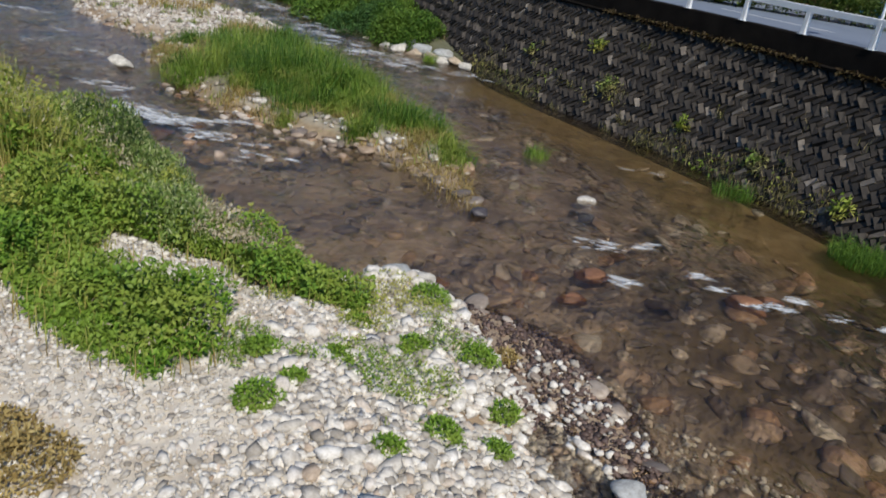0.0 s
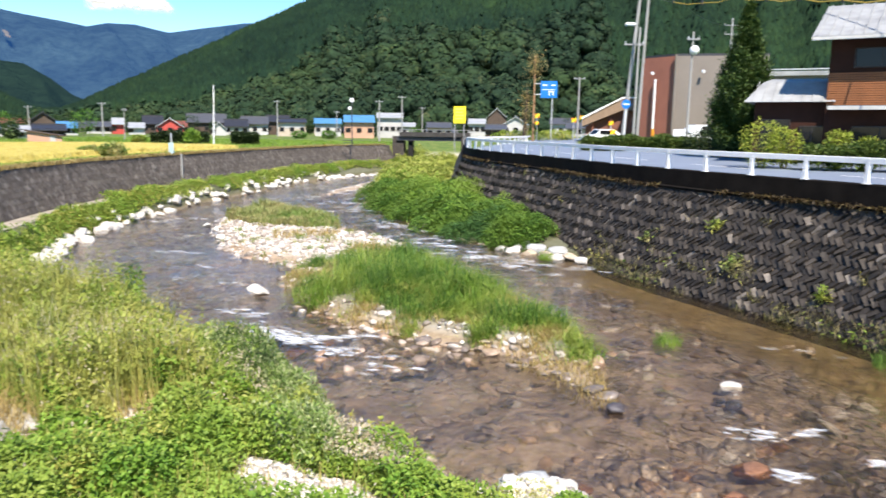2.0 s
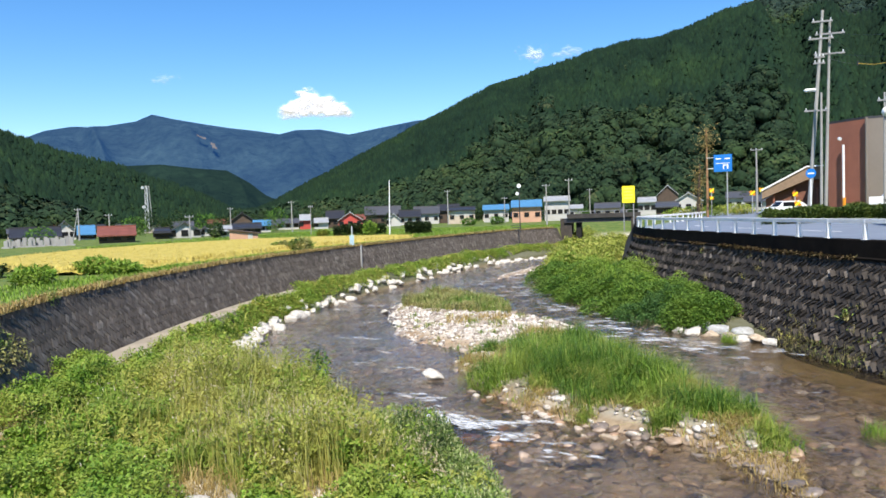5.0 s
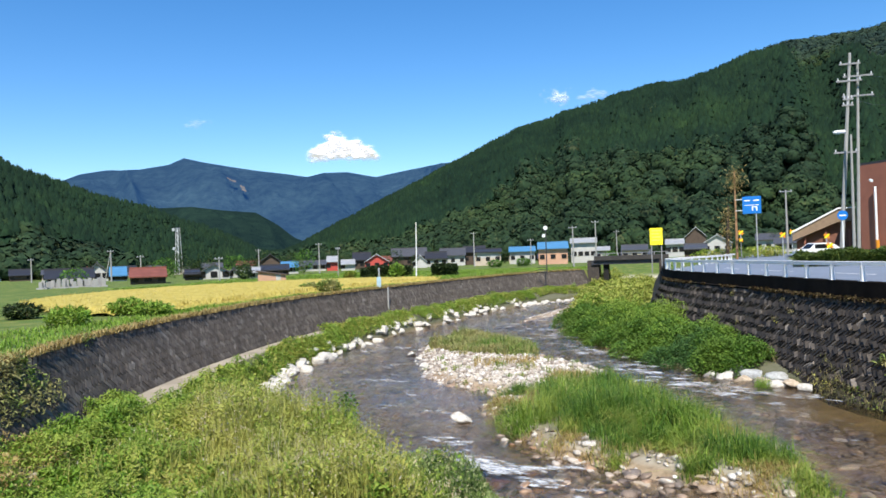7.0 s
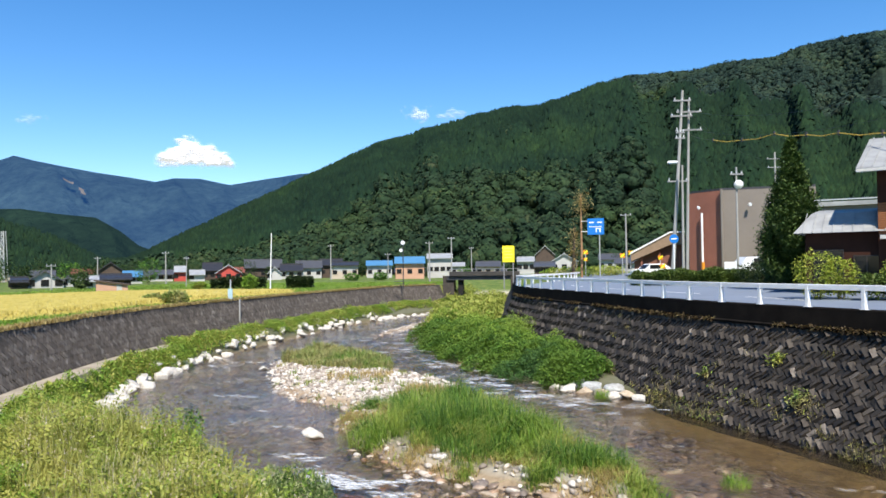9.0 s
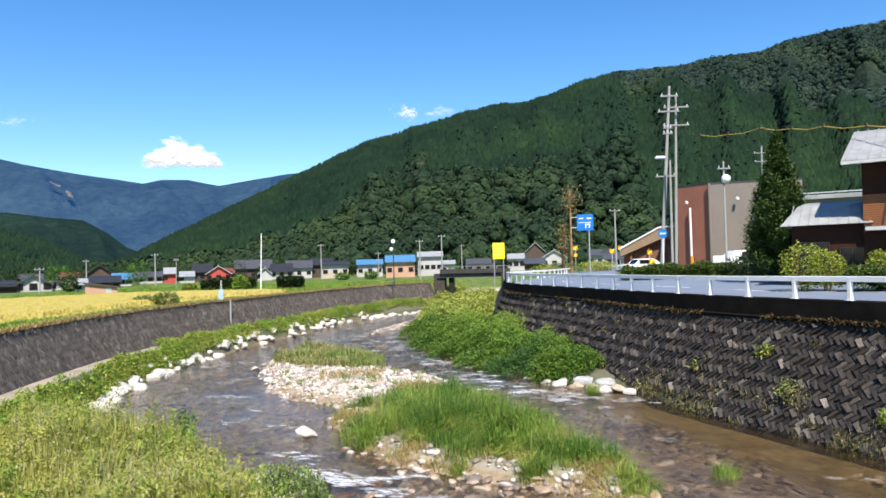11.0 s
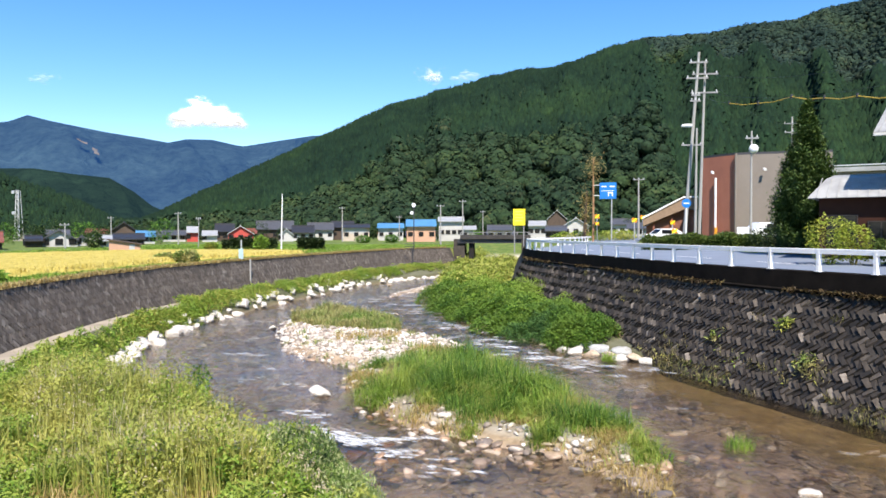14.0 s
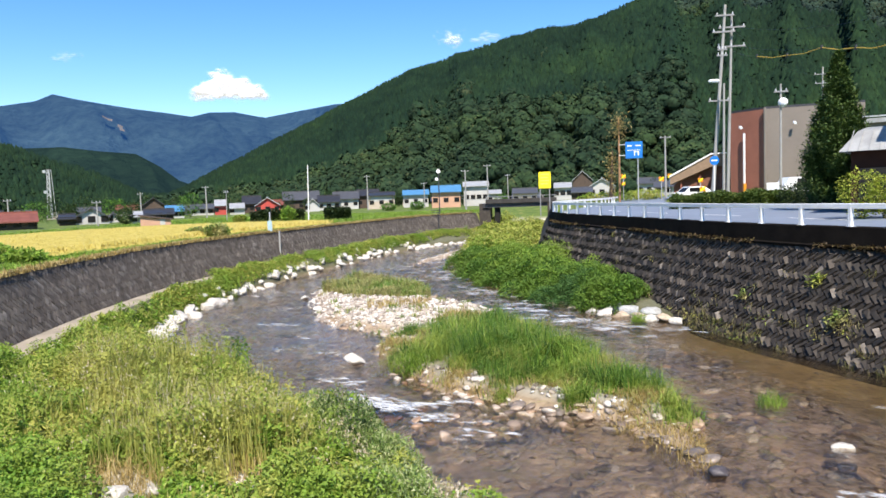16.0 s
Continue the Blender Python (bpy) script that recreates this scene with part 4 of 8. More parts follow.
for k in range(34):
    x = -5.3 + k * 0.46
    vs = [(x - 0.025, -1.0, 5.63), (x + 0.025, -1.0, 5.63), (x + 0.025, 3.9, 7.61), (x - 0.025, 3.9, 7.61)]
    up = [(a, b, c + 0.05) for a, b, c in vs]
    q = [bm.verts.new(p) for p in vs + up]
    for f4 in ((0, 1, 2, 3), (4, 5, 6, 7), (0, 1, 5, 4), (1, 2, 6, 5), (2, 3, 7, 6), (3, 0, 4, 7)):
        bm.faces.new([q[i] for i in f4])
part("seams", bm, M_ROOF, roof)
part("gutter", boxed(-5.5, 10.0, -1.1, -0.98, 5.42, 5.56, bevel=0.02), M_ROOFEDGE, roof, "white eave gutter")
house_window(house, -3.75, -1.65, 4.3, 5.08, 0.0, 2)
house_window(house, 0.72, 2.5, 4.3, 5.08, 0.0, 2)
house_window(house, 6.2, 8.2, 4.55, 5.35, 0.0, 2)
house_window(house, 0.8, 2.9, 1.15, 2.5, -0.05, 2, True)
house_window(house, -3.6, -1.4, 0.3, 1.6, 0.0, 2)
can = part("canopy", boxed(-4.6, -0.85, -1.1, 0.05, 2.42, 2.54), M_ROOF, house, "flat grey porch canopy")
part("canopy_post", boxed(-1.1, -0.98, -1.0, -0.88, 0, 2.42), M_DARKWOOD, can)
part("canopy_trim", boxed(-4.6, -0.85, -1.14, -1.1, 2.36, 2.52), M_ROOFEDGE, can)
can2 = part("canopy", boxed(4.5, 9.8, -1.3, 0.05, 2.75, 2.87), M_ROOF, house, "flat grey carport canopy")
part("canopy_trim", boxed(4.5, 9.8, -1.34, -1.3, 2.7, 2.86), M_ROOFEDGE, can2)

# annex at the house's far end
ax, ay = polar(23.3, 39.8)[:2]
annex = thing("annex", pose(ax, ay, hz, 0, 0, -28), "low dark annex with a grey hipped metal roof", "annex")
part("wall", boxed(-1.5, 2.0, 0, 5, 0, 2.75), M_DARKWOOD, annex)
bm = bmesh.new()
rows = [(-1.95, -0.6, 2.75), (2.0, -0.6, 2.75), (-1.3, 0.9, 3.75), (2.0, 0.9, 3.75), (-1.1, 2.5, 4.0), (2.0, 2.5, 4.0), (-1.95, 5.4, 2.75), (2.0, 5.4, 2.75)]
q = [bm.verts.new(p) for p in rows]
for f4 in ((0, 1, 3, 2), (2, 3, 5, 4), (4, 5, 7, 6)):
    bm.faces.new([q[i] for i in f4])
bm.faces.new([q[i] for i in (0, 2, 4, 6)])
bm.faces.new([q[i] for i in (1, 7, 5, 3)])
bm.faces.new([q[i] for i in (0, 6, 7, 1)])
part("roof", bm, M_ROOF, annex, "grey ribbed metal roof")
house_window(annex, -1.1, 0.1, 0.6, 1.9, -0.02, 2)
house_window(annex, 0.6, 1.6, 0.6, 1.6, -0.02, 2)
bm = bmesh.new()
for k in range(9):
    x = -1.55 + k * 0.43
    vs = [(x - 0.02, -0.6, 2.76), (x + 0.02, -0.6, 2.76), (x + 0.02 + 0.02 * max(4 - k, 0), 0.9, 3.76), (x - 0.02 + 0.02 * max(4 - k, 0), 0.9, 3.76)]
    q = [bm.verts.new(p) for p in vs + [(a, b, c + 0.04) for a, b, c in vs]]
    for f4 in ((0, 1, 2, 3), (4, 5, 6, 7), (0, 1, 5, 4), (1, 2, 6, 5), (2, 3, 7, 6), (3, 0, 4, 7)):
        bm.faces.new([q[i] for i in f4])
part("seams", bm, M_ROOF, annex)

# ---- plants ----
M_RICE = leaf_mat("ripe_rice", [(0.0, (0.42, 0.33, 0.07)), (0.5, (0.55, 0.44, 0.11)), (1.0, (0.62, 0.53, 0.2))], None, trans=0.25)
M_SEED = leaf_mat("pale_seed_head", [(0.0, (0.42, 0.34, 0.2)), (0.5, (0.56, 0.46, 0.32)), (1.0, (0.62, 0.56, 0.44))], None)
M_TALLGRASS = leaf_mat("seeding_grass", [(0.0, (0.14, 0.22, 0.03)), (0.5, (0.26, 0.33, 0.06)), (1.0, (0.44, 0.42, 0.14))], (0.44, 0.42, 0.11), 0.27)
M_DRY = leaf_mat("dry_grass", [(0.0, (0.24, 0.17, 0.06)), (0.5, (0.42, 0.31, 0.11)), (1.0, (0.54, 0.43, 0.19))], None)
M_CEDAR = crown_mat("cedar_crown", [(0.0, (0.0088, 0.0222, 0.0138)), (0.5, (0.0108, 0.026, 0.0148)), (1.0, (0.0145, 0.031, 0.016))], 0.012)
M_BROAD = crown_mat("broadleaf_crown", [(0.0, (0.017, 0.033, 0.019)), (0.5, (0.024, 0.043, 0.024)), (0.92, (0.035, 0.055, 0.028)), (1.0, (0.052, 0.06, 0.032))], 0.02)


def sample(poly, n, rng, margin=0.0):
    """n random points inside a polygon."""
    p = np.array(poly, float)
    lo, hi = p.min(0), p.max(0)
    out = np.zeros((0, 2))
    while len(out) < n:
        q = lo + rng.random((n * 2, 2)) * (hi - lo)
        out = np.r_[out, q[inside(poly, q[:, 0], q[:, 1]) > margin]]
    return out[:n]


def leaves(name, P, length, width, material, seed, up=0.35, parent=None):
    """Pointed leaves at P (n,3), turned every way, in one mesh."""
    rng = np.random.default_rng(seed)
    n = len(P)
    a, e = rng.uniform(0, 2 * math.pi, n), rng.normal(up, 0.5, n)
    d = np.stack([np.cos(a) * np.cos(e), np.sin(a) * np.cos(e), np.sin(e)], -1)
    s = np.stack([-np.sin(a), np.cos(a), rng.normal(0, 0.5, n)], -1)
    L = (length * rng.uniform(0.6, 1.3, n))[:, None]
    W = (width * rng.uniform(0.7, 1.2, n))[:, None]
    V = np.stack([P, P + 0.45 * L * d + 0.5 * W * s, P + L * d - [0, 0, 0.15] * L, P + 0.45 * L * d - 0.5 * W * s], 1)
    return tagged(raw(name, V.reshape(-1, 3), np.arange(4 * n).reshape(n, 4), material, False, parent), kind="stuff")


def blades(name, P, height, width, material, seed, lean=0.35, parent=None):
    """Bent grass blades standing at P (n,3)."""
    rng = np.random.default_rng(seed)
    n = len(P)
    a = rng.uniform(0, 2 * math.pi, n)
    d = np.stack([np.cos(a), np.sin(a), 0 * a], -1)
    s = np.stack([-np.sin(a), np.cos(a), 0 * a], -1)
    Hh = (height * rng.uniform(0.55, 1.2, n))[:, None]
    W = (width * rng.uniform(0.7, 1.2, n))[:, None]
    k = np.abs(rng.normal(lean, lean * 0.5, n))[:, None]
    up = np.array([0, 0, 1.0])
    mid = P + Hh * (0.55 * up + 0.3 * k * d)
    tip = P + Hh * (up * np.clip(1 - 0.45 * k, 0.3, 1) + 0.95 * k * d)
    V = np.stack([P - W / 2 * s, P + W / 2 * s, mid + W * 0.42 * s, mid - W * 0.42 * s, tip + W * 0.06 * s, tip - W * 0.06 * s], 1)
    base = np.arange(n)[:, None] * 6
    F = np.concatenate([base + [0, 1, 2, 3], base + [3, 2, 4, 5]], 0)
    return tagged(raw(name, V.reshape(-1, 3), F, material, False, parent), kind="stuff")


def on_ground(xy, lift=0.0):
    return np.c_[xy, ground_z(xy[:, 0], xy[:, 1]) + lift]


def canopy(x, y):
    """Height of the weeds on the near bank."""
    h = 0.12 + 0.55 * fbm(x, y, 2.6, 51, 3) + 1.45 * (fbm(x, y, 1.1, 53, 3) - 0.43)
    h = np.maximum(h, 0.12) + 0.35 * step(-0.4, 0.8, inside(YELLOW, x, y))
    for cx, cy, r, a in ((-6.0, 18.2, 1.0, 0.7), (-4.7, 16.8, 0.9, 0.6), (-3.7, 15.2, 0.8, 0.4), (-9.6, 21.6, 0.5, 0.9), (-14, 24, 2.0, 0.25)):
        h = h + a * np.exp(-((x - cx) ** 2 + (y - cy) ** 2) / r**2)
    edge = np.clip(inside(WEEDS, x, y), 0, 1)
    return h * (0.35 + 0.65 * edge**0.5) * (0.7 + 0.3 * step(9, 15, y))


def weeds(name, plants, per, zone, length, width, spread_r, seed, material, label, tall=1.0):
    """Leafy plants, each with its own height, standing close together. zone: 1 within the yellowish stand, -1 outside it."""
    rng = np.random.default_rng(seed)
    q = sample(WEEDS, plants, rng)
    ok = open_ground(q[:, 0], q[:, 1]) < -0.2
    sd = inside(YELLOW, q[:, 0], q[:, 1]) + 1.6 * (fbm(q[:, 0], q[:, 1], 1.8, 56, 3) - 0.5)
    ok &= sd * zone > -0.3
    gap = fbm(q[:, 0], q[:, 1], 1.3, 57, 3)
    ok &= (gap > 0.43) | (rng.random(len(q)) < 0.22)
    q = q[ok]
    h = canopy(q[:, 0], q[:, 1]) * rng.uniform(0.45, 1.4, len(q)) * tall
    base = np.repeat(on_ground(q), per, 0)
    hh = np.repeat(h, per)
    t = rng.random(len(hh)) ** 0.6
    r = spread_r * np.repeat(rng.uniform(0.6, 1.4, len(q)), per) * np.sqrt(rng.random(len(hh))) * (1.15 - 0.75 * t)
    a = rng.uniform(0, 2 * math.pi, len(hh))
    P = base + np.stack([r * np.cos(a), r * np.sin(a), hh * t], -1)
    ob = leaves(name, P, length * (0.75 + 0.025 * np.hypot(P[:, 0], P[:, 1])), width * (0.75 + 0.025 * np.hypot(P[:, 0], P[:, 1])), material, seed + 1, 0.25)
    return tagged(ob, label, "weeds", kind="stuff")


def mounds(name, C, rmin, rmax, tall, per, length, width, material, seed, label, up=0.15):
    """Domed leafy plants that overlap, with dark hollows between them."""
    rng = np.random.default_rng(seed)
    out = []
    for x, y in C:
        if open_ground(np.array([x]), np.array([y]))[0] > -0.35:
            continue
        r = rng.uniform(rmin, rmax)
        h = r * tall * rng.uniform(0.75, 1.25)
        n = int(per * r * r)
        a, u = rng.uniform(0, 6.283, n), np.sqrt(rng.random(n))
        lump = 1 + 0.22 * np.sin(3 * a + x * 9) + 0.14 * np.sin(7 * a + y * 5)
        dome = np.sqrt(np.clip(1 - u * u, 0, 1)) * (0.8 + 0.3 * value_noise(u * np.cos(a) * 3 + x * 7, u * np.sin(a) * 3 + y * 7, 1.0, seed))
        z = h * dome * (1 - 0.55 * rng.random(n) ** 2.5)
        px_, py_ = x + r * u * lump * np.cos(a), y + r * u * lump * np.sin(a)
        out.append(np.stack([px_, py_, ground_z(px_, py_) + z + 0.02], -1))
    return tagged(leaves(name, np.concatenate(out), length, width, material, seed + 1, up), label, "weeds", kind="stuff")


M_VINE = leaf_mat("broad_vine_leaf", [(0.0, (0.09, 0.19, 0.02)), (0.5, (0.15, 0.275, 0.03)), (0.9, (0.22, 0.35, 0.042)), (1.0, (0.36, 0.42, 0.09))], (0.27, 0.34, 0.055), 0.8, 0.3)
M_OLIVE = leaf_mat("yellowish_weed_leaf", [(0.0, (0.1, 0.19, 0.02)), (0.5, (0.235, 0.345, 0.04)), (1.0, (0.43, 0.46, 0.1))], (0.39, 0.39, 0.09), 0.5)
M_PALE = leaf_mat("pale_willow_leaf", [(0.0, (0.12, 0.2, 0.04)), (0.6, (0.26, 0.35, 0.09)), (1.0, (0.55, 0.56, 0.3))], None)
M_WILLOW = leaf_mat("dark_willow_leaf", [(0.0, (0.04, 0.085, 0.018)), (0.6, (0.12, 0.19, 0.04)), (1.0, (0.42, 0.44, 0.22))], None)
weeds("weeds", 15000, 30, -1, 0.11, 0.05, 0.2, 60, M_FRESH, "dense fresh green leafy weeds on the near bank", 0.7)
weeds("weeds", 9000, 30, 1, 0.1, 0.042, 0.2, 61, M_OLIVE, "dense yellowish leafy weeds on the river bank")
rng = np.random.default_rng(64)
q = sample(WEEDS, 46000, rng, -0.25)
sd = inside(YELLOW, q[:, 0], q[:, 1])
q = q[(open_ground(q[:, 0], q[:, 1]) < 0) & (fbm(q[:, 0], q[:, 1], 3.0, 65, 3) > 0.36) & ((sd > -0.6) | (rng.random(len(q)) < 0.22))]
tagged(blades("bank_grass", on_ground(q), np.maximum(canopy(q[:, 0], q[:, 1]), 0.25) * 1.4, 0.012 + 0.0006 * np.hypot(q[:, 0], q[:, 1]), M_TALLGRASS, 66, 0.3), "thin upright grass growing among the bank weeds", "grass", kind="stuff")
# flower heads: pinkish over the yellowish stand, pale by the water
q = np.r_[sample(YELLOW, 3400, rng), sample(PALEHEADS, 3200, rng), sample(WILLOW, 1500, rng), sample(WEEDS, 2200, rng)]
q = q[(fbm(q[:, 0], q[:, 1], 1.3, 67, 3) > 0.44) & (open_ground(q[:, 0], q[:, 1]) < -0.1)]
P = on_ground(q)
P[:, 2] += canopy(q[:, 0], q[:, 1]) * rng.uniform(0.85, 1.3, len(q))
tagged(leaves("flower_heads", P, 0.085, 0.035, M_SEED, 68, 0.9), "pale pinkish flower heads on the waterside weeds", "flowers", kind="stuff")
q = sample(YELLOW, 3600, rng, 0.1)
q = q[(fbm(q[:, 0], q[:, 1], 1.5, 69, 3) > 0.5) & (open_ground(q[:, 0], q[:, 1]) < 0.1)]
tagged(blades("seeding_grass", on_ground(q), canopy(q[:, 0], q[:, 1]) * 1.35 + 0.2, 0.012, M_SEED, 169, 0.4), "buff seeding grass standing above the yellowish weeds", "grass", kind="stuff")
q = np.r_[sample(PATCH_TWO, 520, rng, -0.35), sample(PATCH_THREE, 160, rng, -0.2)]
tagged(blades("dead_stalks", on_ground(q), 0.25 + 0.5 * rng.random(len(q)), 0.016, M_DRY, 168, 0.8), "brown dead stalks round the bare patches", "grass", kind="stuff")
# leafy mounds: vines on the wall side, a fresh clump at the bridge side, willow-like plants at the water
C = sample(WEEDS, 300, rng, 0.15)
C = C[inside(YELLOW, C[:, 0], C[:, 1]) < -0.3 + 0.9 * (rng.random(len(C)) < 0.12)]
mounds("vine_mounds", C, 0.25, 0.8, 1.05, 1900, 0.088, 0.05, M_VINE, 70, "bright green broad-leaved vines heaped over the bank")
mounds("fresh_clumps", np.r_[sample([(-5.1, 11), (-4.9, 12.6), (-3.6, 12.6), (-2.6, 11.8), (-2.2, 10.8), (-3.6, 10.6)], 26, rng), [(-1.6, 9.3), (-2.2, 9.2), (-2.9, 9.6), (-0.6, 10.9), (-0.1, 10.6), (-0.9, 11.2)]], 0.3, 0.55, 1.0, 1500, 0.12, 0.05, M_FRESH, 170, "bright fresh green clumps near the gravel", 0.5)
mounds("willow_clumps", np.r_[sample(WILLOW, 26, rng), sample(PALEHEADS, 12, rng), [(-6.6, 18.6), (-5.9, 17.9), (-3.6, 15.4), (-3.1, 14.4)]], 0.35, 0.7, 1.35, 1500, 0.13, 0.03, M_PALE, 71, "grey-green willow-like clumps with whitish tips", 0.8)
mounds("willow_clumps", sample(WILLOW, 16, rng, 0.1), 0.35, 0.6, 2.0, 1300, 0.14, 0.032, M_WILLOW, 177, "dark grey-green willow-like plants at the waterside", 0.9)
mounds("olive_mounds", sample(YELLOW, 90, rng, 0.2), 0.3, 0.7, 1.0, 700, 0.11, 0.05, M_OLIVE, 73, "yellowish green weeds in low mounds", 0.4)
vy = rng.uniform(7.5, 21, 84)
C = np.stack([at_y(L_TOP, vy) + rng.uniform(0.8, 2.6, 84), vy], -1)
mounds("wall_foot_weeds", C[vy > 12], 0.4, 0.8, 1.0, 1100, 0.12, 0.05, M_VINE, 176, "green weeds grown over the ledge", 0.4)
mounds("wall_foot_weeds", C[vy < 15.5], 0.3, 0.6, 1.3, 600, 0.14, 0.04, M_DRY, 178, "brown withered weeds against the wall foot", 0.6)
q = sample(WEEDS, 900, rng, 0.3)
q = q[(open_ground(q[:, 0], q[:, 1]) < -0.3) & (fbm(q[:, 0], q[:, 1], 2.2, 163, 2) > 0.5)]
n = 46
base = np.repeat(on_ground(q), n, 0)
hh = np.repeat(canopy(q[:, 0], q[:, 1]) * rng.uniform(1.1, 1.9, len(q)) + 0.15, n)
t = rng.random(len(hh))
rr, aa = 0.13 * np.sqrt(rng.random(len(hh))) * (1.2 - 0.9 * t), rng.uniform(0, 6.283, len(hh))
tagged(leaves("tall_weeds", base + np.stack([rr * np.cos(aa), rr * np.sin(aa), hh * t], -1), 0.13, 0.04, M_WEED, 164, 0.5), "tall leafy weed stalks standing above the bank growth", "weeds", kind="stuff")
# tall leafy stalk at the waterside
stalk = thing("tall_weed", pose(-9.7, 21.4, float(ground_z(-9.7, 21.4))), "tall leafy green weed standing above the bank", "weed")
part("stem", tubed((0, 0, 0), (0.1, 0.05, 1.9), 0.02, 0.006), M_STEM, stalk)
P = np.stack([rng.normal(0.05, 0.16, 420), rng.normal(0.02, 0.16, 420), rng.uniform(0.3, 1.95, 420)], -1)
leaves("leaves", P, 0.17, 0.07, M_BUSH, 69, parent=stalk)

# small plants in the gravel
GRAVEL_PLANTS = [(1.75, 10.45, 0.36), (2.3, 8.7, 0.3), (0.6, 9.5, 0.2), (-0.65, 8.15, 0.25), (-0.55, 7.1, 0.3), (1.55, 6.95, 0.28), (2.25, 6.9, 0.22), (2.5, 7.7, 0.25), (0.3, 8.3, 0.2), (-0.2, 7.5, 0.18), (1.4, 8.9, 0.25), (0.9, 6.4, 0.2), (-2.6, 5.9, 0.5), (-3.0, 6.3, 0.4), (2.9, 9.3, 0.2)]
for k, (x, y, r) in enumerate(GRAVEL_PLANTS):
    n = int(700 * r / 0.3)
    rr, aa = r * np.sqrt(rng.random(n)), rng.uniform(0, 6.28, n)
    P = np.stack([rr * np.cos(aa), rr * np.sin(aa), r * 0.75 * rng.random(n) * np.clip(1.15 - rr / r, 0.1, 1)], -1)
    pl = thing("gravel_plant", pose(x, y, float(ground_z(x, y)) + 0.01), "small bright green leafy plant growing in pale gravel", "plant", "plants in the gravel")
    leaves("leaves", P, 0.08, 0.03, M_FRESH if k < 12 else M_DRY, 80 + k, parent=pl)

# low sparse growth among the stones
q = sample([(-1.8, 10.2), (0.4, 10.4), (0.3, 11.6), (1.5, 11.3), (2.3, 10.0), (2.7, 8.6), (3.3, 7.4), (3.6, 6.4), (1.8, 6.0), (-0.9, 6.6), (-1.2, 8.0)], 26000, rng)
gr = fbm(q[:, 0], q[:, 1], 0.9, 79, 4)
q = q[gr > 0.615]
P = on_ground(q)
P[:, 2] += rng.random(len(q)) * 0.16
tagged(leaves("creeping_weeds", P, 0.055, 0.022, M_WEED, 81, 0.4), "sparse creeping weeds among the pale stones", "weeds")
q = sample(WEEDS, 5000, rng, -0.5)
q = q[(inside(WEEDS, q[:, 0], q[:, 1]) < 0.2) & (q[:, 0] > -6)]
tagged(blades("dry_grass", on_ground(q), np.full(len(q), 0.35), 0.014, M_DRY, 83, 0.5), "thin dry grass on the edge of the weeds", "grass")

# grass on the islands
def tufts(name, centres, per, r, height, width, material, seed, label, lean=0.7):
    """Grass in arching tufts, each with its own height."""
    rng = np.random.default_rng(seed)
    n = len(centres)
    size = rng.uniform(0.4, 1.45, n)
    c = np.repeat(centres, per, 0) + rng.normal(0, 1, (n * per, 2)) * np.repeat(r * size, per)[:, None]
    return tagged(blades(name, on_ground(c), np.repeat(height * size, per), width, material, seed + 1, lean), label, "grass", kind="stuff")


M_REEDGRASS = leaf_mat("island_grass_blade", [(0.0, (0.09, 0.19, 0.02)), (0.5, (0.18, 0.32, 0.035)), (0.85, (0.3, 0.43, 0.06)), (1.0, (0.5, 0.46, 0.18))], (0.32, 0.4, 0.07), 0.6)
M_SEDGE = leaf_mat("sedge_blade", [(0.0, (0.04, 0.1, 0.014)), (0.6, (0.1, 0.2, 0.024)), (1.0, (0.2, 0.32, 0.045))], None)
GAPS = ((-3.6, 23.1, 0.75), (-3.4, 24.5, 0.45), (-0.3, 20.6, 0.5), (0.2, 20.1, 0.45), (1.45, 19.2, 0.5), (-5.6, 27.9, 0.6), (1.7, 23.7, 0.35), (-1.4, 24.6, 0.3), (-2.2, 21.6, 0.4), (2.6, 18.4, 0.3), (-1.0, 27.2, 0.35))


def off_gaps(q):
    """Points of the island outside its bare spots."""
    keep = np.ones(len(q), bool)
    for x, y, r in GAPS:
        keep &= np.hypot(q[:, 0] - x, q[:, 1] - y) > r
    return q[keep]


q = off_gaps(sample(ISLAND, 430, rng, 0.15))
dens = fbm(q[:, 0], q[:, 1], 1.7, 71, 3)
sd = inside(ISLAND, q[:, 0], q[:, 1])
keep = dens > 0.43
tall = np.clip(sd / 0.7, 0.5, 1) * (0.6 + 1.0 * np.clip((dens - 0.38) * 3, 0, 1))
who = rng.random(len(q))
for lo, hi, m, hk, seed, lb in ((0.0, 0.45, M_REEDGRASS, 0.72, 72, "long green grass in arching tufts on the river island"), (0.45, 0.8, M_SEDGE, 0.85, 272, "tall dark green sedge tufts on the river island"), (0.8, 1.0, M_TALLGRASS, 0.6, 372, "yellowish seeding grass tufts on the river island")):
    pick = keep & (who >= lo) & (who < hi)
    tufts("island_grass", q[pick], 95, 0.17, hk * tall[pick], 0.02, m, seed, lb, 0.95)
low = q[~keep]
tufts("island_straw", low, 60, 0.2, 0.3, 0.022, M_DRY, 172, "straw-coloured dead tufts among the island grass", 1.0)
tufts("island_grass", off_gaps(sample(ISLAND, 260, rng, 0.1)), 24, 0.16, 0.26, 0.018, M_TALLGRASS, 173, "short yellowish grass between the island tufts", 0.8)
C = sample([(-4.2, 26.2), (-1.6, 28.6), (-0.9, 27.0), (-3.2, 25.0)], 14, rng)
mounds("island_weeds", C, 0.25, 0.5, 1.0, 900, 0.13, 0.06, M_OLIVE, 175, "yellow-green leafy weeds among the island grass", 0.4)
q = sample(ISLAND, 9000, rng, 0.0)
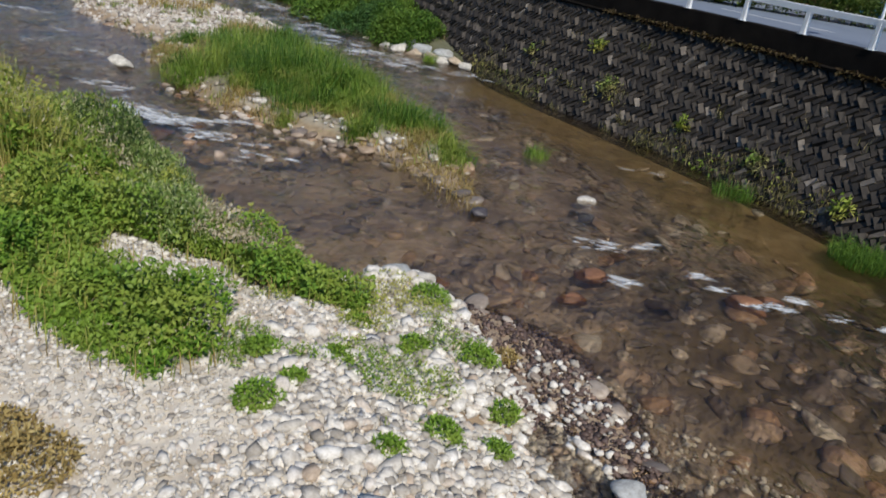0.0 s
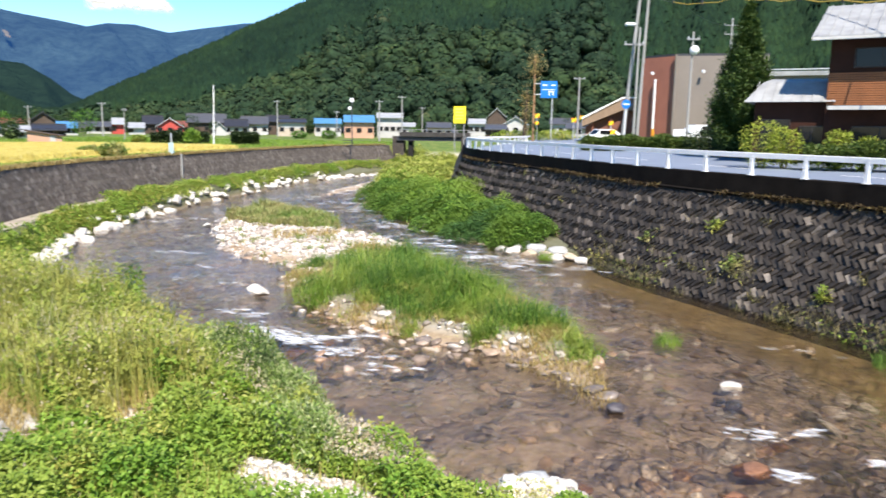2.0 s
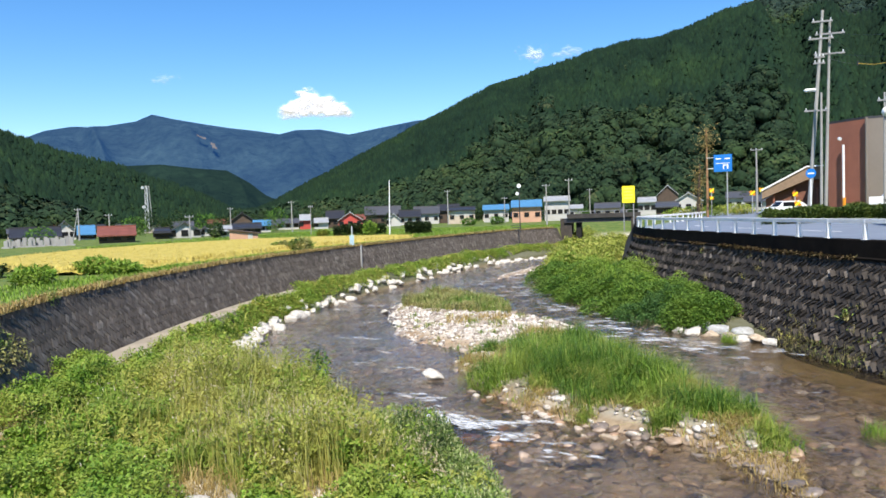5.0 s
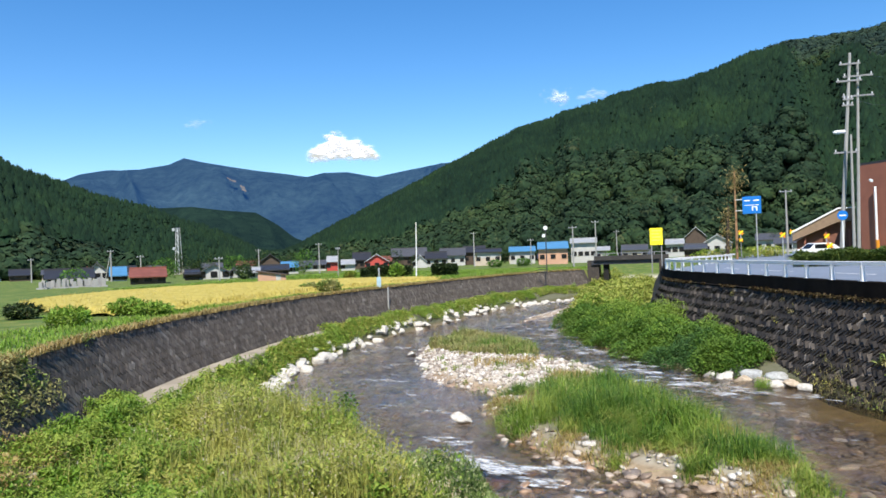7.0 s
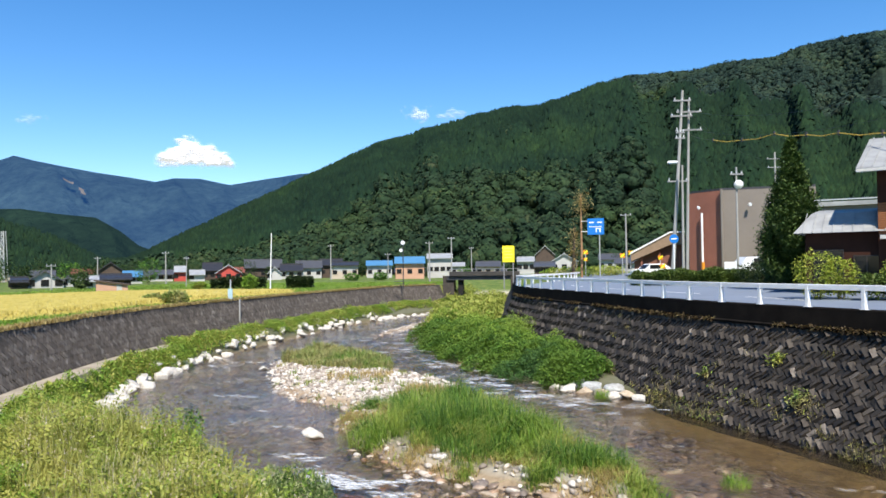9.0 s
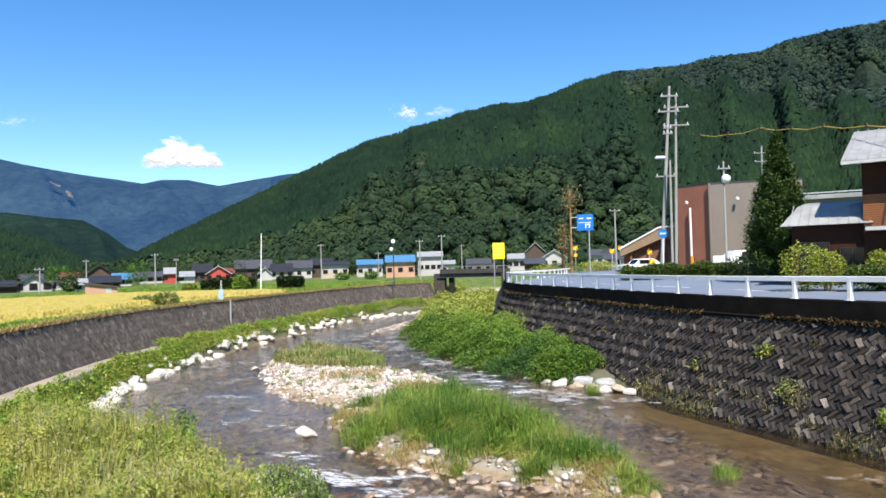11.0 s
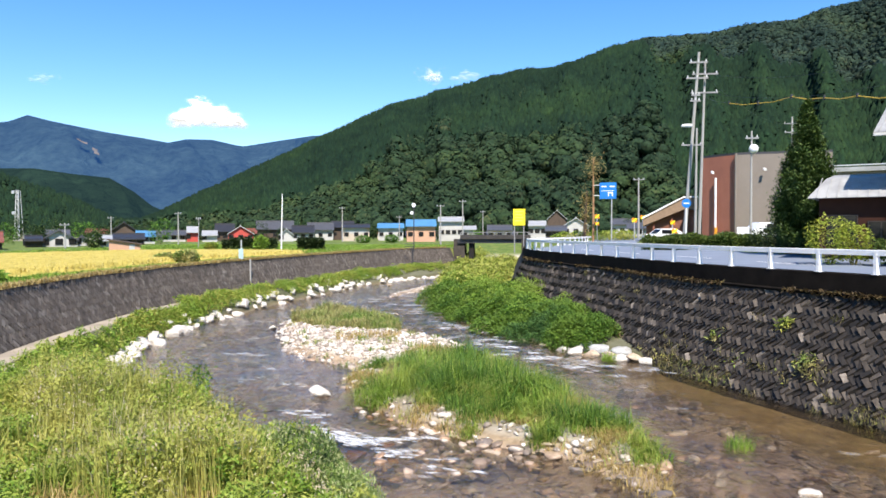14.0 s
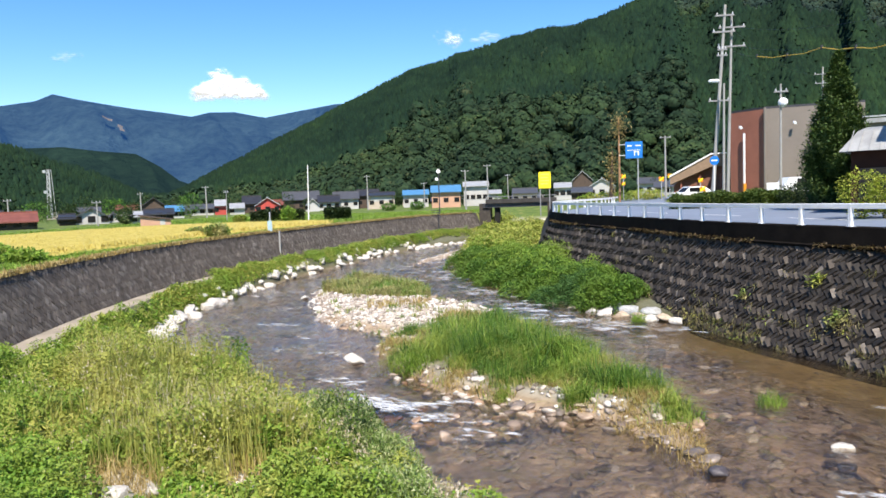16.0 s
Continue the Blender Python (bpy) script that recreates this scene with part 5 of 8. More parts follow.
q = q[(inside(ISLAND, q[:, 0], q[:, 1]) < 0.45) & (q[:, 1] < 25) & (fbm(q[:, 0], q[:, 1], 0.8, 76, 2) > 0.45)]
tagged(blades("dry_grass", on_ground(q), np.full(len(q), 0.2), 0.026, M_DRY, 74, 1.1), "straw-coloured dead grass on the island edge", "grass", kind="stuff")
q = sample(SPIT, 900, rng, 0.0)
tagged(blades("spit_grass", on_ground(q), np.full(len(q), 0.24), 0.02, M_DRY, 75, 0.8), "thin straw-coloured grass on a low spit", "grass", kind="stuff")
tufts("bar_grass", sample(BAR, 90, rng, 0.2), 26, 0.14, 0.3, 0.035, M_GRASS, 174, "small grass tufts on the gravel bar")
q = sample(UPGRASS, 9000, rng, 0.1)
tagged(blades("island_grass", on_ground(q), 0.2 + 0.9 * fbm(q[:, 0], q[:, 1], 2, 76, 3), 0.055, M_GRASS, 77, 0.5), "long green grass behind the gravel bar", "grass", kind="stuff")
q = np.r_[sample([(-4.5, 33.5), (-1.8, 33.6), (-1.6, 31.8), (-5.0, 31.8)], 900, rng), sample([(-9.5, 37.5), (-6, 38), (-6, 36), (-9, 35.5)], 400, rng)]
tagged(blades("dry_grass", on_ground(q), np.full(len(q), 0.4), 0.035, M_DRY, 78, 0.6), "straw-coloured grass on the gravel bar", "grass", kind="stuff")
for x, y, r, n in ((5.9, 20.3, 0.4, 170), (12.6, 14.5, 0.8, 1500), (11.3, 18.6, 0.6, 300), (13.1, 12.9, 0.8, 1300), (4.1, 33.6, 0.4, 250)):
    rr, aa = r * np.sqrt(rng.random(n)), rng.uniform(0, 6.28, n)
    c = thing("grass_tuft", pose(x, y, max(float(ground_z(x, y)), -0.05)), "tuft of long green grass at the water's edge", "grass tuft", "tufts by the water")
    blades("foliage", np.stack([rr * np.cos(aa), rr * np.sin(aa), 0 * rr], -1), 0.42 * (0.5 + rng.random(n)), 0.016, M_FRESH if x < 6 else M_SEDGE, int(x * 10 + 200), 0.6, c)


# bushes along the far right bank
def bush_mass(name, poly, n, hmin, hmax, length, width, seed, material, label, scale=2.5):
    rng = np.random.default_rng(seed)
    q = sample(poly, n, rng, 0.1)
    P = on_ground(q)
    hh = hmin + (hmax - hmin) * np.clip((fbm(q[:, 0], q[:, 1], scale, seed, 3) - 0.28) * 2.0, 0, 1)
    hh *= 0.35 + 0.65 * np.clip(inside(poly, q[:, 0], q[:, 1]) / 0.8, 0, 1) ** 0.6
    P[:, 2] += hh * rng.random(n) ** 0.45
    return tagged(leaves(name, P, length, width, material, seed + 1), label, "bushes", kind="stuff")


BUSHES = [(-8.2, 57.5), (-5.4, 51.6), (-3.4, 46.6), (-1.4, 41.0), (0.2, 38.4), (2.0, 36.4), (4.6, 34.9), (5.0, 36), (3.4, 41.5), (1.4, 47.5), (-0.4, 56), (-3, 62), (-8, 63)]
M_BUSHVINE = leaf_mat("bank_vine_leaf", [(0.0, (0.04, 0.1, 0.014)), (0.5, (0.085, 0.18, 0.022)), (1.0, (0.18, 0.29, 0.04))], (0.13, 0.22, 0.03), 0.5, 0.3)
M_DARKBUSH = leaf_mat("dark_bush_leaf", [(0.0, (0.03, 0.085, 0.02)), (0.5, (0.06, 0.14, 0.032)), (1.0, (0.13, 0.24, 0.06))], None)
C = sample(BUSHES, 190, rng, 0.25)
near_end = C[:, 1] < 40.5 + 3 * (fbm(C[:, 0], C[:, 1], 2.0, 189, 2) - 0.5)
mounds("bushes", C[near_end & (C[:, 0] > 2.0)], 0.6, 1.2, 1.0, 1500, 0.12, 0.075, M_BUSHVINE, 90, "bright green creeping bushes at the foot of the river wall", 0.2)
mounds("bushes", C[near_end & (C[:, 0] <= 2.0)], 0.6, 1.15, 1.0, 1400, 0.13, 0.05, M_DARKBUSH, 91, "dull grey-green bushes by the stream", 0.5)
mounds("bushes", C[~near_end], 0.6, 1.3, 1.0, 900, 0.15, 0.08, M_BUSHVINE, 190, "bright green vines heaped along the far bank", 0.2)
mounds("bushes", np.r_[C[~near_end][::3] + [0.6, 0.4], [(0.2, 56), (0.6, 58), (0.3, 53), (1.0, 50.5)]], 0.6, 1.2, 1.45, 600, 0.17, 0.055, M_FRESH, 191, "light green weeds growing through the vines", 0.7)
bush_mass("reeds", [(-8, 62), (-8.6, 77), (-9.6, 90), (-9.0, 104), (-7.6, 125), (-0.2, 125), (-0.6, 66), (-0.2, 58), (-4, 58)], 26000, 0.5, 2.1, 0.45, 0.13, 92, leaf_mat("yellow_reed", [(0.0, (0.2, 0.27, 0.04)), (0.5, (0.32, 0.37, 0.06)), (1.0, (0.46, 0.44, 0.12))]), "yellow-green reeds filling the river bed below the bridge")
n = 70000
vy = 28 + 76 * rng.random(n) ** 1.15
q = np.stack([at_y(L_TOP, vy) + np.where(vy < 45, 2.5, 1.3) + (rng.random(n) ** 0.8) * np.where(vy < 45, 0.9, 1.9), vy], -1)
tall = fbm(q[:, 0], q[:, 1], 2.2, 95, 3)
keep = tall > 0.34
q, tall = q[keep], tall[keep]
P = on_ground(q)
P[:, 2] += (0.1 + 1.2 * np.clip(tall - 0.3, 0, 1)) * rng.random(len(q)) ** 0.5
vy2 = 22 + 78 * rng.random(230) ** 1.2
C = np.stack([at_y(L_TOP, vy2) + np.where(vy2 < 47, 2.85, 1.6) + rng.random(230) * np.where(vy2 < 47, 0.5, 1.4), vy2], -1)
mounds("bank_mounds", C[::2], 0.3, 0.6, 1.0, 800, 0.14, 0.075, M_VINE, 296, "bright green leafy clumps on the narrow bank under the wall", 0.3)
mounds("bank_mounds", C[1::4], 0.3, 0.55, 1.3, 420, 0.16, 0.05, M_FRESH, 298, "tall fresh green weeds on the narrow bank under the wall", 0.6)
mounds("bank_mounds", C[3::4], 0.3, 0.55, 1.0, 420, 0.14, 0.05, M_OLIVE, 299, "yellowish weeds on the narrow bank under the wall", 0.5)
tagged(leaves("bank_weeds", P[::4], 0.2, 0.08, M_FRESH, 294), "fresh green weeds on the narrow bank under the wall", "weeds", kind="stuff")
tagged(leaves("bank_weeds", P[1::4], 0.2, 0.08, M_WEED, 94), "green and yellowish weeds on the narrow bank under the wall", "weeds", kind="stuff")
q = q[::14]
tagged(blades("bank_grass", on_ground(q), np.full(len(q), 0.65), 0.03, M_TALLGRASS, 194, 0.4), "long grass on the narrow bank under the wall", "grass", kind="stuff")

# weeds growing on the right wall
fr = [f for f in R_FR if f[0][1] > 10]
V = []
for p, ex, ey, ez, lean in fr:
    k = (1.5 * np.clip(1.0 - p[2] / 1.5, 0, 1) ** 1.3 + 0.03) * float(step(0.42, 0.6, fbm(p[1:2], p[2:3] * 1.3, 1.6, 89, 3))[0]) * 0.8
    if rng.random() < k:
        m = rng.integers(8, 30)
        o = RN[np.argmin(np.hypot(RT[:, 0] - p[0], RT[:, 1] - p[1]))]
        for _ in range(m):
            V.append(p + o * rng.uniform(0.05, 0.16) + ex * rng.normal(0, 0.16) + np.array([0, 0, rng.normal(0, 0.12)]))
V = np.array(V)
half = rng.random(len(V)) < 0.82
tagged(blades("wall_grass", V[half], np.full(half.sum(), 0.23), 0.02, leaf_mat("wall_grass_blade", [(0.0, (0.09, 0.1, 0.03)), (0.5, (0.22, 0.2, 0.07)), (1.0, (0.42, 0.34, 0.18))]), 96, 0.7), "thin grass growing from the joints of the wall", "grass", kind="stuff")
tagged(leaves("wall_weeds", V[~half], 0.14, 0.05, M_WEED, 97, 0.2), "small weeds growing from the joints of the wall", "weeds", kind="stuff")
for y, v, r, yellow in ((26.2, 0.42, 0.45, True), (27.6, 0.72, 0.3, False), (19.8, 0.3, 0.35, True), (30.5, 0.5, 0.22, True), (17.2, 0.25, 0.4, False), (22.8, 0.35, 0.3, False)):
    i = int(np.argmin(abs(RT[:, 1] - y)))
    p = R_DN[i] + (R_UP[i] - R_DN[i]) * v + RN[i] * 0.08
    n = int(500 * r)
    c = thing("wall_fern", Matrix.Translation(p), "yellow-green fern growing out of the stone wall", "fern", "ferns on the wall")
    leaves("fronds", rng.normal(0, r * 0.4, (n, 3)), 0.22, 0.06, M_GRASS if yellow else M_WEED, 98 + i, 0.3, c)

# moss and straw along the coping ledge and the left wall's top
n = 16000
i = rng.integers(0, len(RT) - 1, n)
P = RT[i] + RN[i] * rng.uniform(0.06, 0.26, n)[:, None] + RD[i] * rng.uniform(-0.25, 0.25, n)[:, None]
P[:, 2] = ZB + 0.05
P = P[(fbm(P[:, 1], P[:, 0] * 0, 2.2, 99, 3) > 0.42) & (P[:, 1] > 9) & (P[:, 1] < 62)]
tagged(leaves("ledge_moss", P, 0.18, 0.09, leaf_mat("brown_moss", [(0.0, (0.035, 0.022, 0.01)), (0.6, (0.085, 0.058, 0.025)), (1.0, (0.15, 0.12, 0.05))], None), 100, 0.0), "brown moss and straw on the ledge of the coping", "moss")
yy = rng.uniform(6, 104, 12000)
P = np.stack([at_y(L_TOP, yy) + rng.uniform(-0.35, 0.2, len(yy)), yy, np.full(len(yy), ZL - 0.03)], -1)
tagged(blades("wall_top_straw", P, np.full(len(yy), 0.32), 0.04, M_DRY, 101, 0.8), "straw-coloured grass fringe on the wall top", "grass")

n = 9000
vy = rng.uniform(9, 24, n)
dn = rng.random(n) ** 1.6 * 1.5
P = np.stack([at_y(L_TOP, vy) + 0.1 + dn * 0.5, vy, ZL + 0.15 - dn], -1)
P = P[fbm(P[:, 1], P[:, 2], 1.8, 93, 3) > 0.38 + 0.12 * dn[:] * 0.6 + 0.012 * (vy - 9)]
P += rng.normal(0, 0.1, P.shape)
tagged(leaves("wall_creeper", P, 0.15, 0.05, M_GRASS, 193, -0.2), "green creeper hanging over the wall top", "creeper", kind="stuff")

# verge and rice field above the left wall
vy = rng.uniform(6, 100, 22000)
off = rng.random(22000) ** 1.3 * (3.0 + 9 * np.clip((30 - vy) / 20, 0, 1))
q = np.stack([at_y(L_TOP, vy) - 0.1 - off, vy], -1)
tagged(blades("verge_grass", on_ground(q), 0.14 + 0.2 * fbm(q[:, 0], q[:, 1], 2.5, 101, 3), 0.03 + 0.0006 * vy, M_FRESH, 102, 0.6), "mown green verge along the wall top", "grass", kind="stuff")
RICE = [(-38, 36.5), (-31, 31.8), (-27.4, 31.2), (-25.8, 35), (-25.4, 40), (-25.6, 46), (-25.2, 56), (-22.9, 70), (-21.8, 74), (-32, 77), (-40, 76), (-46, 67), (-47.5, 55), (-45.5, 46), (-42.5, 40.5)]
X, Y = np.meshgrid(np.arange(-56, -19, 0.5), np.arange(23, 102, 0.5))
sd = inside(RICE, X, Y)
idx = np.arange(X.size).reshape(X.shape)
Z = ZL + 0.05 + 0.42 * step(0.0, 0.6, sd) + 0.12 * (fbm(X, Y, 0.9, 103, 2) - 0.5)
qd = np.stack([idx[:-1, :-1], idx[:-1, 1:], idx[1:, 1:], idx[1:, :-1]], -1).reshape(-1, 4)[(sd[:-1, :-1] > 0).ravel()]
M_RICEBED = Mat("rice_canopy")
M_RICEBED.color(M_RICEBED.ramp(M_RICEBED.noise(1.8, 5), [(0.3, (0.36, 0.3, 0.06)), (0.55, (0.52, 0.42, 0.1)), (0.75, (0.6, 0.5, 0.16))]))
M_RICEBED.gloss(0.9, 0, 0.2)
M_RICEBED.bump(M_RICEBED.noise(12, 3), 1.0, 0.1)
tagged(raw("rice_field", np.stack([X, Y, Z], -1).reshape(-1, 3), qd, M_RICEBED.m, True), "golden ripe rice field behind the river wall", "rice field", kind="stuff")
q = sample(RICE, 26000, rng)
P = np.c_[q, np.full(len(q), ZL + 0.22)]
tagged(blades("rice_ears", P, np.full(len(P), 0.36), 0.05, M_RICE, 104, 0.7), "golden rice ears standing in the field", "rice", kind="stuff")


def shrub(x, y, z, r, h, material, seed, label, n=900, ll=0.16, name="shrub"):
    """A rounded shrub: short stems and a leafy crown with gaps."""
    rng = np.random.default_rng(seed)
    c = thing(name, pose(x, y, z), label, "shrub")
    for k in range(5):
        a = k * 1.26
        part("stem", tubed((0.1 * math.cos(a), 0.1 * math.sin(a), 0), (0.5 * r * math.cos(a), 0.5 * r * math.sin(a), h * 0.7), 0.025, 0.01, n=5), M_STEM, c)
    d = rng.normal(size=(n, 3))
    d /= np.linalg.norm(d, axis=1)[:, None]
    rad = rng.uniform(0.55, 1.0, n) ** 0.5 * (0.75 + 0.5 * value_noise(d[:, 0] * 3 + 9, d[:, 1] * 3 + d[:, 2] * 4, 1.0, seed))
    P = d * rad[:, None] * [r, r, h * 0.5] + [0, 0, h * 0.52]
    P[:, 2] = np.maximum(P[:, 2], 0.05)
    leaves("crown", P, ll, ll * 0.45, material, seed + 1, parent=c)
    return c


# ---- forest on the hills ----


def tree_shapes(kind, n, rng, m=48, fine=1.0):
    out = []
    for _ in range(n):
        if kind == "cedar":
            V, F, k, tiers = [], [], 6, 3
            for t in range(tiers):
                z0, z1 = 0.08 + 0.25 * t, 0.08 + 0.25 * t + 0.42
                r = 0.31 * (1 - 0.24 * t)
                o = len(V)
                for i in range(k):
                    a = 6.283 * i / k + t * 0.5
                    rr = r * rng.uniform(0.7, 1.25)
                    V.append((rr * math.cos(a), rr * math.sin(a), z0 + rng.normal(0, 0.025)))
                V.append((rng.normal(0, 0.012), rng.normal(0, 0.012), z1))
                F += [(o + i, o + (i + 1) % k, o + k) for i in range(k)]
            out.append((np.array(V), np.array(F)))
        else:
            v, fc = ICO1
            w = v * (1 + rng.normal(0, 0.12, (len(v), 1))) * [0.4, 0.4, 0.37] + [0, 0, 0.5]
            d = rng.normal(size=(m, 3))
            d[:, 2] = np.abs(d[:, 2]) * 0.9 - 0.25
            d /= np.linalg.norm(d, axis=1)[:, None]
            ph = rng.uniform(0, 6, 3)
            rad = 0.42 * (1 + 0.2 * np.sin(d[:, 0] * 4 + ph[0]) + 0.2 * np.sin(d[:, 1] * 4 + ph[1]) + 0.12 * np.sin(d[:, 2] * 6 + ph[2]))
            c = d * rad[:, None] * [1, 1, 0.92] + [0, 0, 0.5]
            a1 = np.cross(d, rng.normal(size=(m, 3)))
            a1 /= np.linalg.norm(a1, axis=1)[:, None]
            a2 = np.cross(d, a1) + 0.15 * rng.normal(size=(m, 3))
            sz = rng.uniform(0.1, 0.19, (m, 1)) * fine
            tri = np.stack([c + a1 * sz, c - a1 * 0.6 * sz + a2 * sz * 0.8, c - a1 * 0.6 * sz - a2 * sz * 0.8], 1).reshape(-1, 3)
            out.append((np.concatenate([w, tri]), np.concatenate([fc, len(w) + np.arange(3 * m).reshape(m, 3)])))
    return out


def forest(name, X, Y, Z, T, n, kind, hmin, hmax, material, seed, label, where=None, m=48, fine=1.0):
    rng = np.random.default_rng(seed)
    ni, nj = X.shape
    u, v = rng.uniform(0, nj - 1.001, n * 3), rng.uniform(0, ni - 1.001, n * 3)
    i, j = v.astype(int), u.astype(int)
    fu, fv = u - j, v - i
    pick = lambda A: A[i, j] * (1 - fu) * (1 - fv) + A[i, j + 1] * fu * (1 - fv) + A[i + 1, j] * (1 - fu) * fv + A[i + 1, j + 1] * fu * fv
    P, t = np.stack([pick(X), pick(Y), pick(Z)], -1), pick(T)
    ok = (t > -0.01) & (t < 1.06)
    if where is not None:
        ok &= where(P, t, rng)
    P = P[ok][:n]
    shapes = tree_shapes(kind, 10, rng, m, fine)
    V, F, off = [], [], 0
    for p in P:
        w, fc = shapes[rng.integers(10)]
        h = rng.uniform(hmin, hmax)
        a = rng.uniform(0, 6.28)
        c, s = math.cos(a), math.sin(a)
        q = w * [h * rng.uniform(0.85, 1.2), h * rng.uniform(0.85, 1.2), h]
        V.append(np.stack([q[:, 0] * c - q[:, 1] * s, q[:, 0] * s + q[:, 1] * c, q[:, 2] - 0.1 * h], -1) + p)
        F.append(fc + off)
        off += len(w)
    ob = raw(name, np.concatenate(V), np.concatenate(F), material, True)
    return tagged(ob, label, "forest", kind="stuff")


# bluish crowns: the haze over the farther woods is put into their colour
M_MIXED = crown_mat("hazed_mixed_crown", [(0.0, (0.021, 0.037, 0.032)), (0.5, (0.026, 0.044, 0.036)), (0.9, (0.032, 0.05, 0.038)), (1.0, (0.044, 0.054, 0.04))], 0.012)


def upper_zone(P, t, rng):
    """Mixed woods on the upper slopes to the east."""
    az = np.degrees(np.arctan2(P[:, 0], P[:, 1]))
    return (t > 0.62 - 0.015 * (az - 10) + 0.25 * (fbm(P[:, 0], P[:, 1], 130, 118, 3) - 0.5)) & (az > 4 + 6 * rng.random(len(P)))


def broad_zone(P, t, rng):
    return (fbm(P[:, 0], P[:, 1], 110, 111, 3) + 1.6 * np.clip(0.26 - t, 0, 1) * (P[:, 0] < 60) + 1.2 * np.clip(0.1 - t, 0, 1) + 0.5 * np.clip(t - 0.85, 0, 1)) > 0.68 + rng.normal(0, 0.03, len(P))


forest("cedar_forest", HX, HY, HZ, HT, 38000, "cedar", 6.5, 11, M_CEDAR, 110, "dense dark cedar forest on the hillside", lambda P, t, r: ~broad_zone(P, t, r) & ~upper_zone(P, t, r))
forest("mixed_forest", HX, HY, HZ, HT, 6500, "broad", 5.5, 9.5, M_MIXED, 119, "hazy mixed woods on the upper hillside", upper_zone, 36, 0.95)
forest("broadleaf_forest", HX, HY, HZ, HT, 5600, "broad", 5.5, 10, M_BROAD, 112, "broadleaf woods along the foot and crest of the hill", broad_zone, 120, 0.6)
forest("ridge_forest", BX, BY, BZ, BT, 9500, "broad", 7, 11.5, M_MIXED, 117, "mixed woods on the higher ridge, with haze in their colour", lambda P, t, r: (np.degrees(np.arctan2(P[:, 0], P[:, 1])) > 5) & (np.degrees(np.arctan2(P[:, 0], P[:, 1])) < 45) & (t > 0.45), 26, 1.1)
forest("cedar_forest", LX, LY, LZ, LTT, 6500, "cedar", 6, 11, M_CEDAR, 114, "dense dark cedar forest on the near left hillside", lambda P, t, r: ~broad_zone(P, t, r))
forest("broadleaf_forest", LX, LY, LZ, LTT, 2000, "broad", 5, 9, M_BROAD, 116, "broadleaf woods on the near left hillside", broad_zone)
forest("spur_forest", SX, SY, SZ, ST, 9000, "cedar", 8, 13, M_CEDAR, 113, "cedar woods on the long spur")

# ---- stones ----
rng = np.random.default_rng(120)
BARE = [(-3.5, 10.6), (-3.0, 11.0), (-1.7, 10.7), (-0.4, 10.2), (0.6, 9.7), (0.8, 10.3), (0.1, 11.6), (1.5, 11.5), (2.3, 10.2), (2.8, 8.6), (3.4, 7.5), (3.8, 6.5), (4.6, 4.0), (-4, 4.0), (-7, 7.5), (-4.4, 9.6), (-3.0, 8.1), (-1.8, 7.4), (-1.1, 7.9), (-1.4, 8.6), (-2.2, 9.4), (-2.9, 10.0)]
q = sample(BARE, 26000, rng, -0.1)
s = 0.018 + 0.085 * rng.random(len(q)) ** 2.6
s = np.where(rng.random(len(q)) < 0.012, rng.uniform(0.1, 0.17, len(q)), s)
s *= np.where(q[:, 0] + 0.3 * (fbm(q[:, 0], q[:, 1], 1.5, 119, 3) - 0.5) < -0.6, 0.65, 1.1)
tagged(scatter_stones("gravel", on_ground(q), s, M_GRAVEL, 0.6, 1, 121), "pale rounded river gravel on the near bank", "gravel", kind="stuff")
q = np.r_[sample(PATCH, 500, rng, -0.2), sample(PATCH_THREE, 160, rng, 0.1)]
tagged(scatter_stones("gravel", on_ground(q), rng.uniform(0.03, 0.09, len(q)), M_GRAVEL, 0.6, 1, 122), "pale gravel patch among the weeds", "gravel", kind="stuff")
q = sample(BAR, 7500, rng, 0.0)
q = q[(inside(UPGRASS, q[:, 0], q[:, 1]) < 0.4) & (inside(ISLAND, q[:, 0], q[:, 1]) < 0.1)]
tagged(scatter_stones("gravel", on_ground(q), 0.03 + 0.15 * rng.random(len(q)) ** 3.5, M_BARSTONE, 0.55, 1, 123), "white gravel and stones on the river bar", "gravel", kind="stuff")
q = np.r_[sample(FARBAR, 500, rng, 0), sample(ISLAND, 420, rng, -0.15)]
q = np.r_[q[(inside(ISLAND, q[:, 0], q[:, 1]) < 0.8)], np.concatenate([np.array([x, y]) + rng.normal(0, r * 0.45, (14, 2)) for x, y, r in GAPS])]
tagged(scatter_stones("gravel", on_ground(q), 0.05 + 0.12 * rng.random(len(q)) ** 2, M_BARSTONE, 0.6, 1, 124), "pale stones round the grassy island", "gravel", kind="stuff")
# stones of the bed
CHANNEL = [(3.8, 5.0), (13.6, 5.0), (12.4, 14), (10.4, 21.5), (8.0, 27), (5.0, 32.2), (-2, 43), (-8.5, 57), (-8.5, 76), (-7.5, 92), (-10.5, 92), (-16, 80), (-19, 60), (-19.8, 46), (-18, 32), (-9.5, 22.5), (-2.2, 14.6), (2.5, 10.2)]
q = sample(CHANNEL, 13000, rng, 0)
P = on_ground(q)
ok = P[:, 2] < 0.04
sandy = (at_y(R_FOOT, P[:, 1]) - P[:, 0] < 2.6 + 1.5 * (fbm(P[:, 0], P[:, 1], 3.0, 127, 2) - 0.5)) & (P[:, 1] > 13) & (P[:, 1] < 33)
ok &= ~sandy | (rng.random(len(P)) < 0.06)
ok &= fbm(P[:, 0], P[:, 1], 2.0, 128, 3) > 0.33
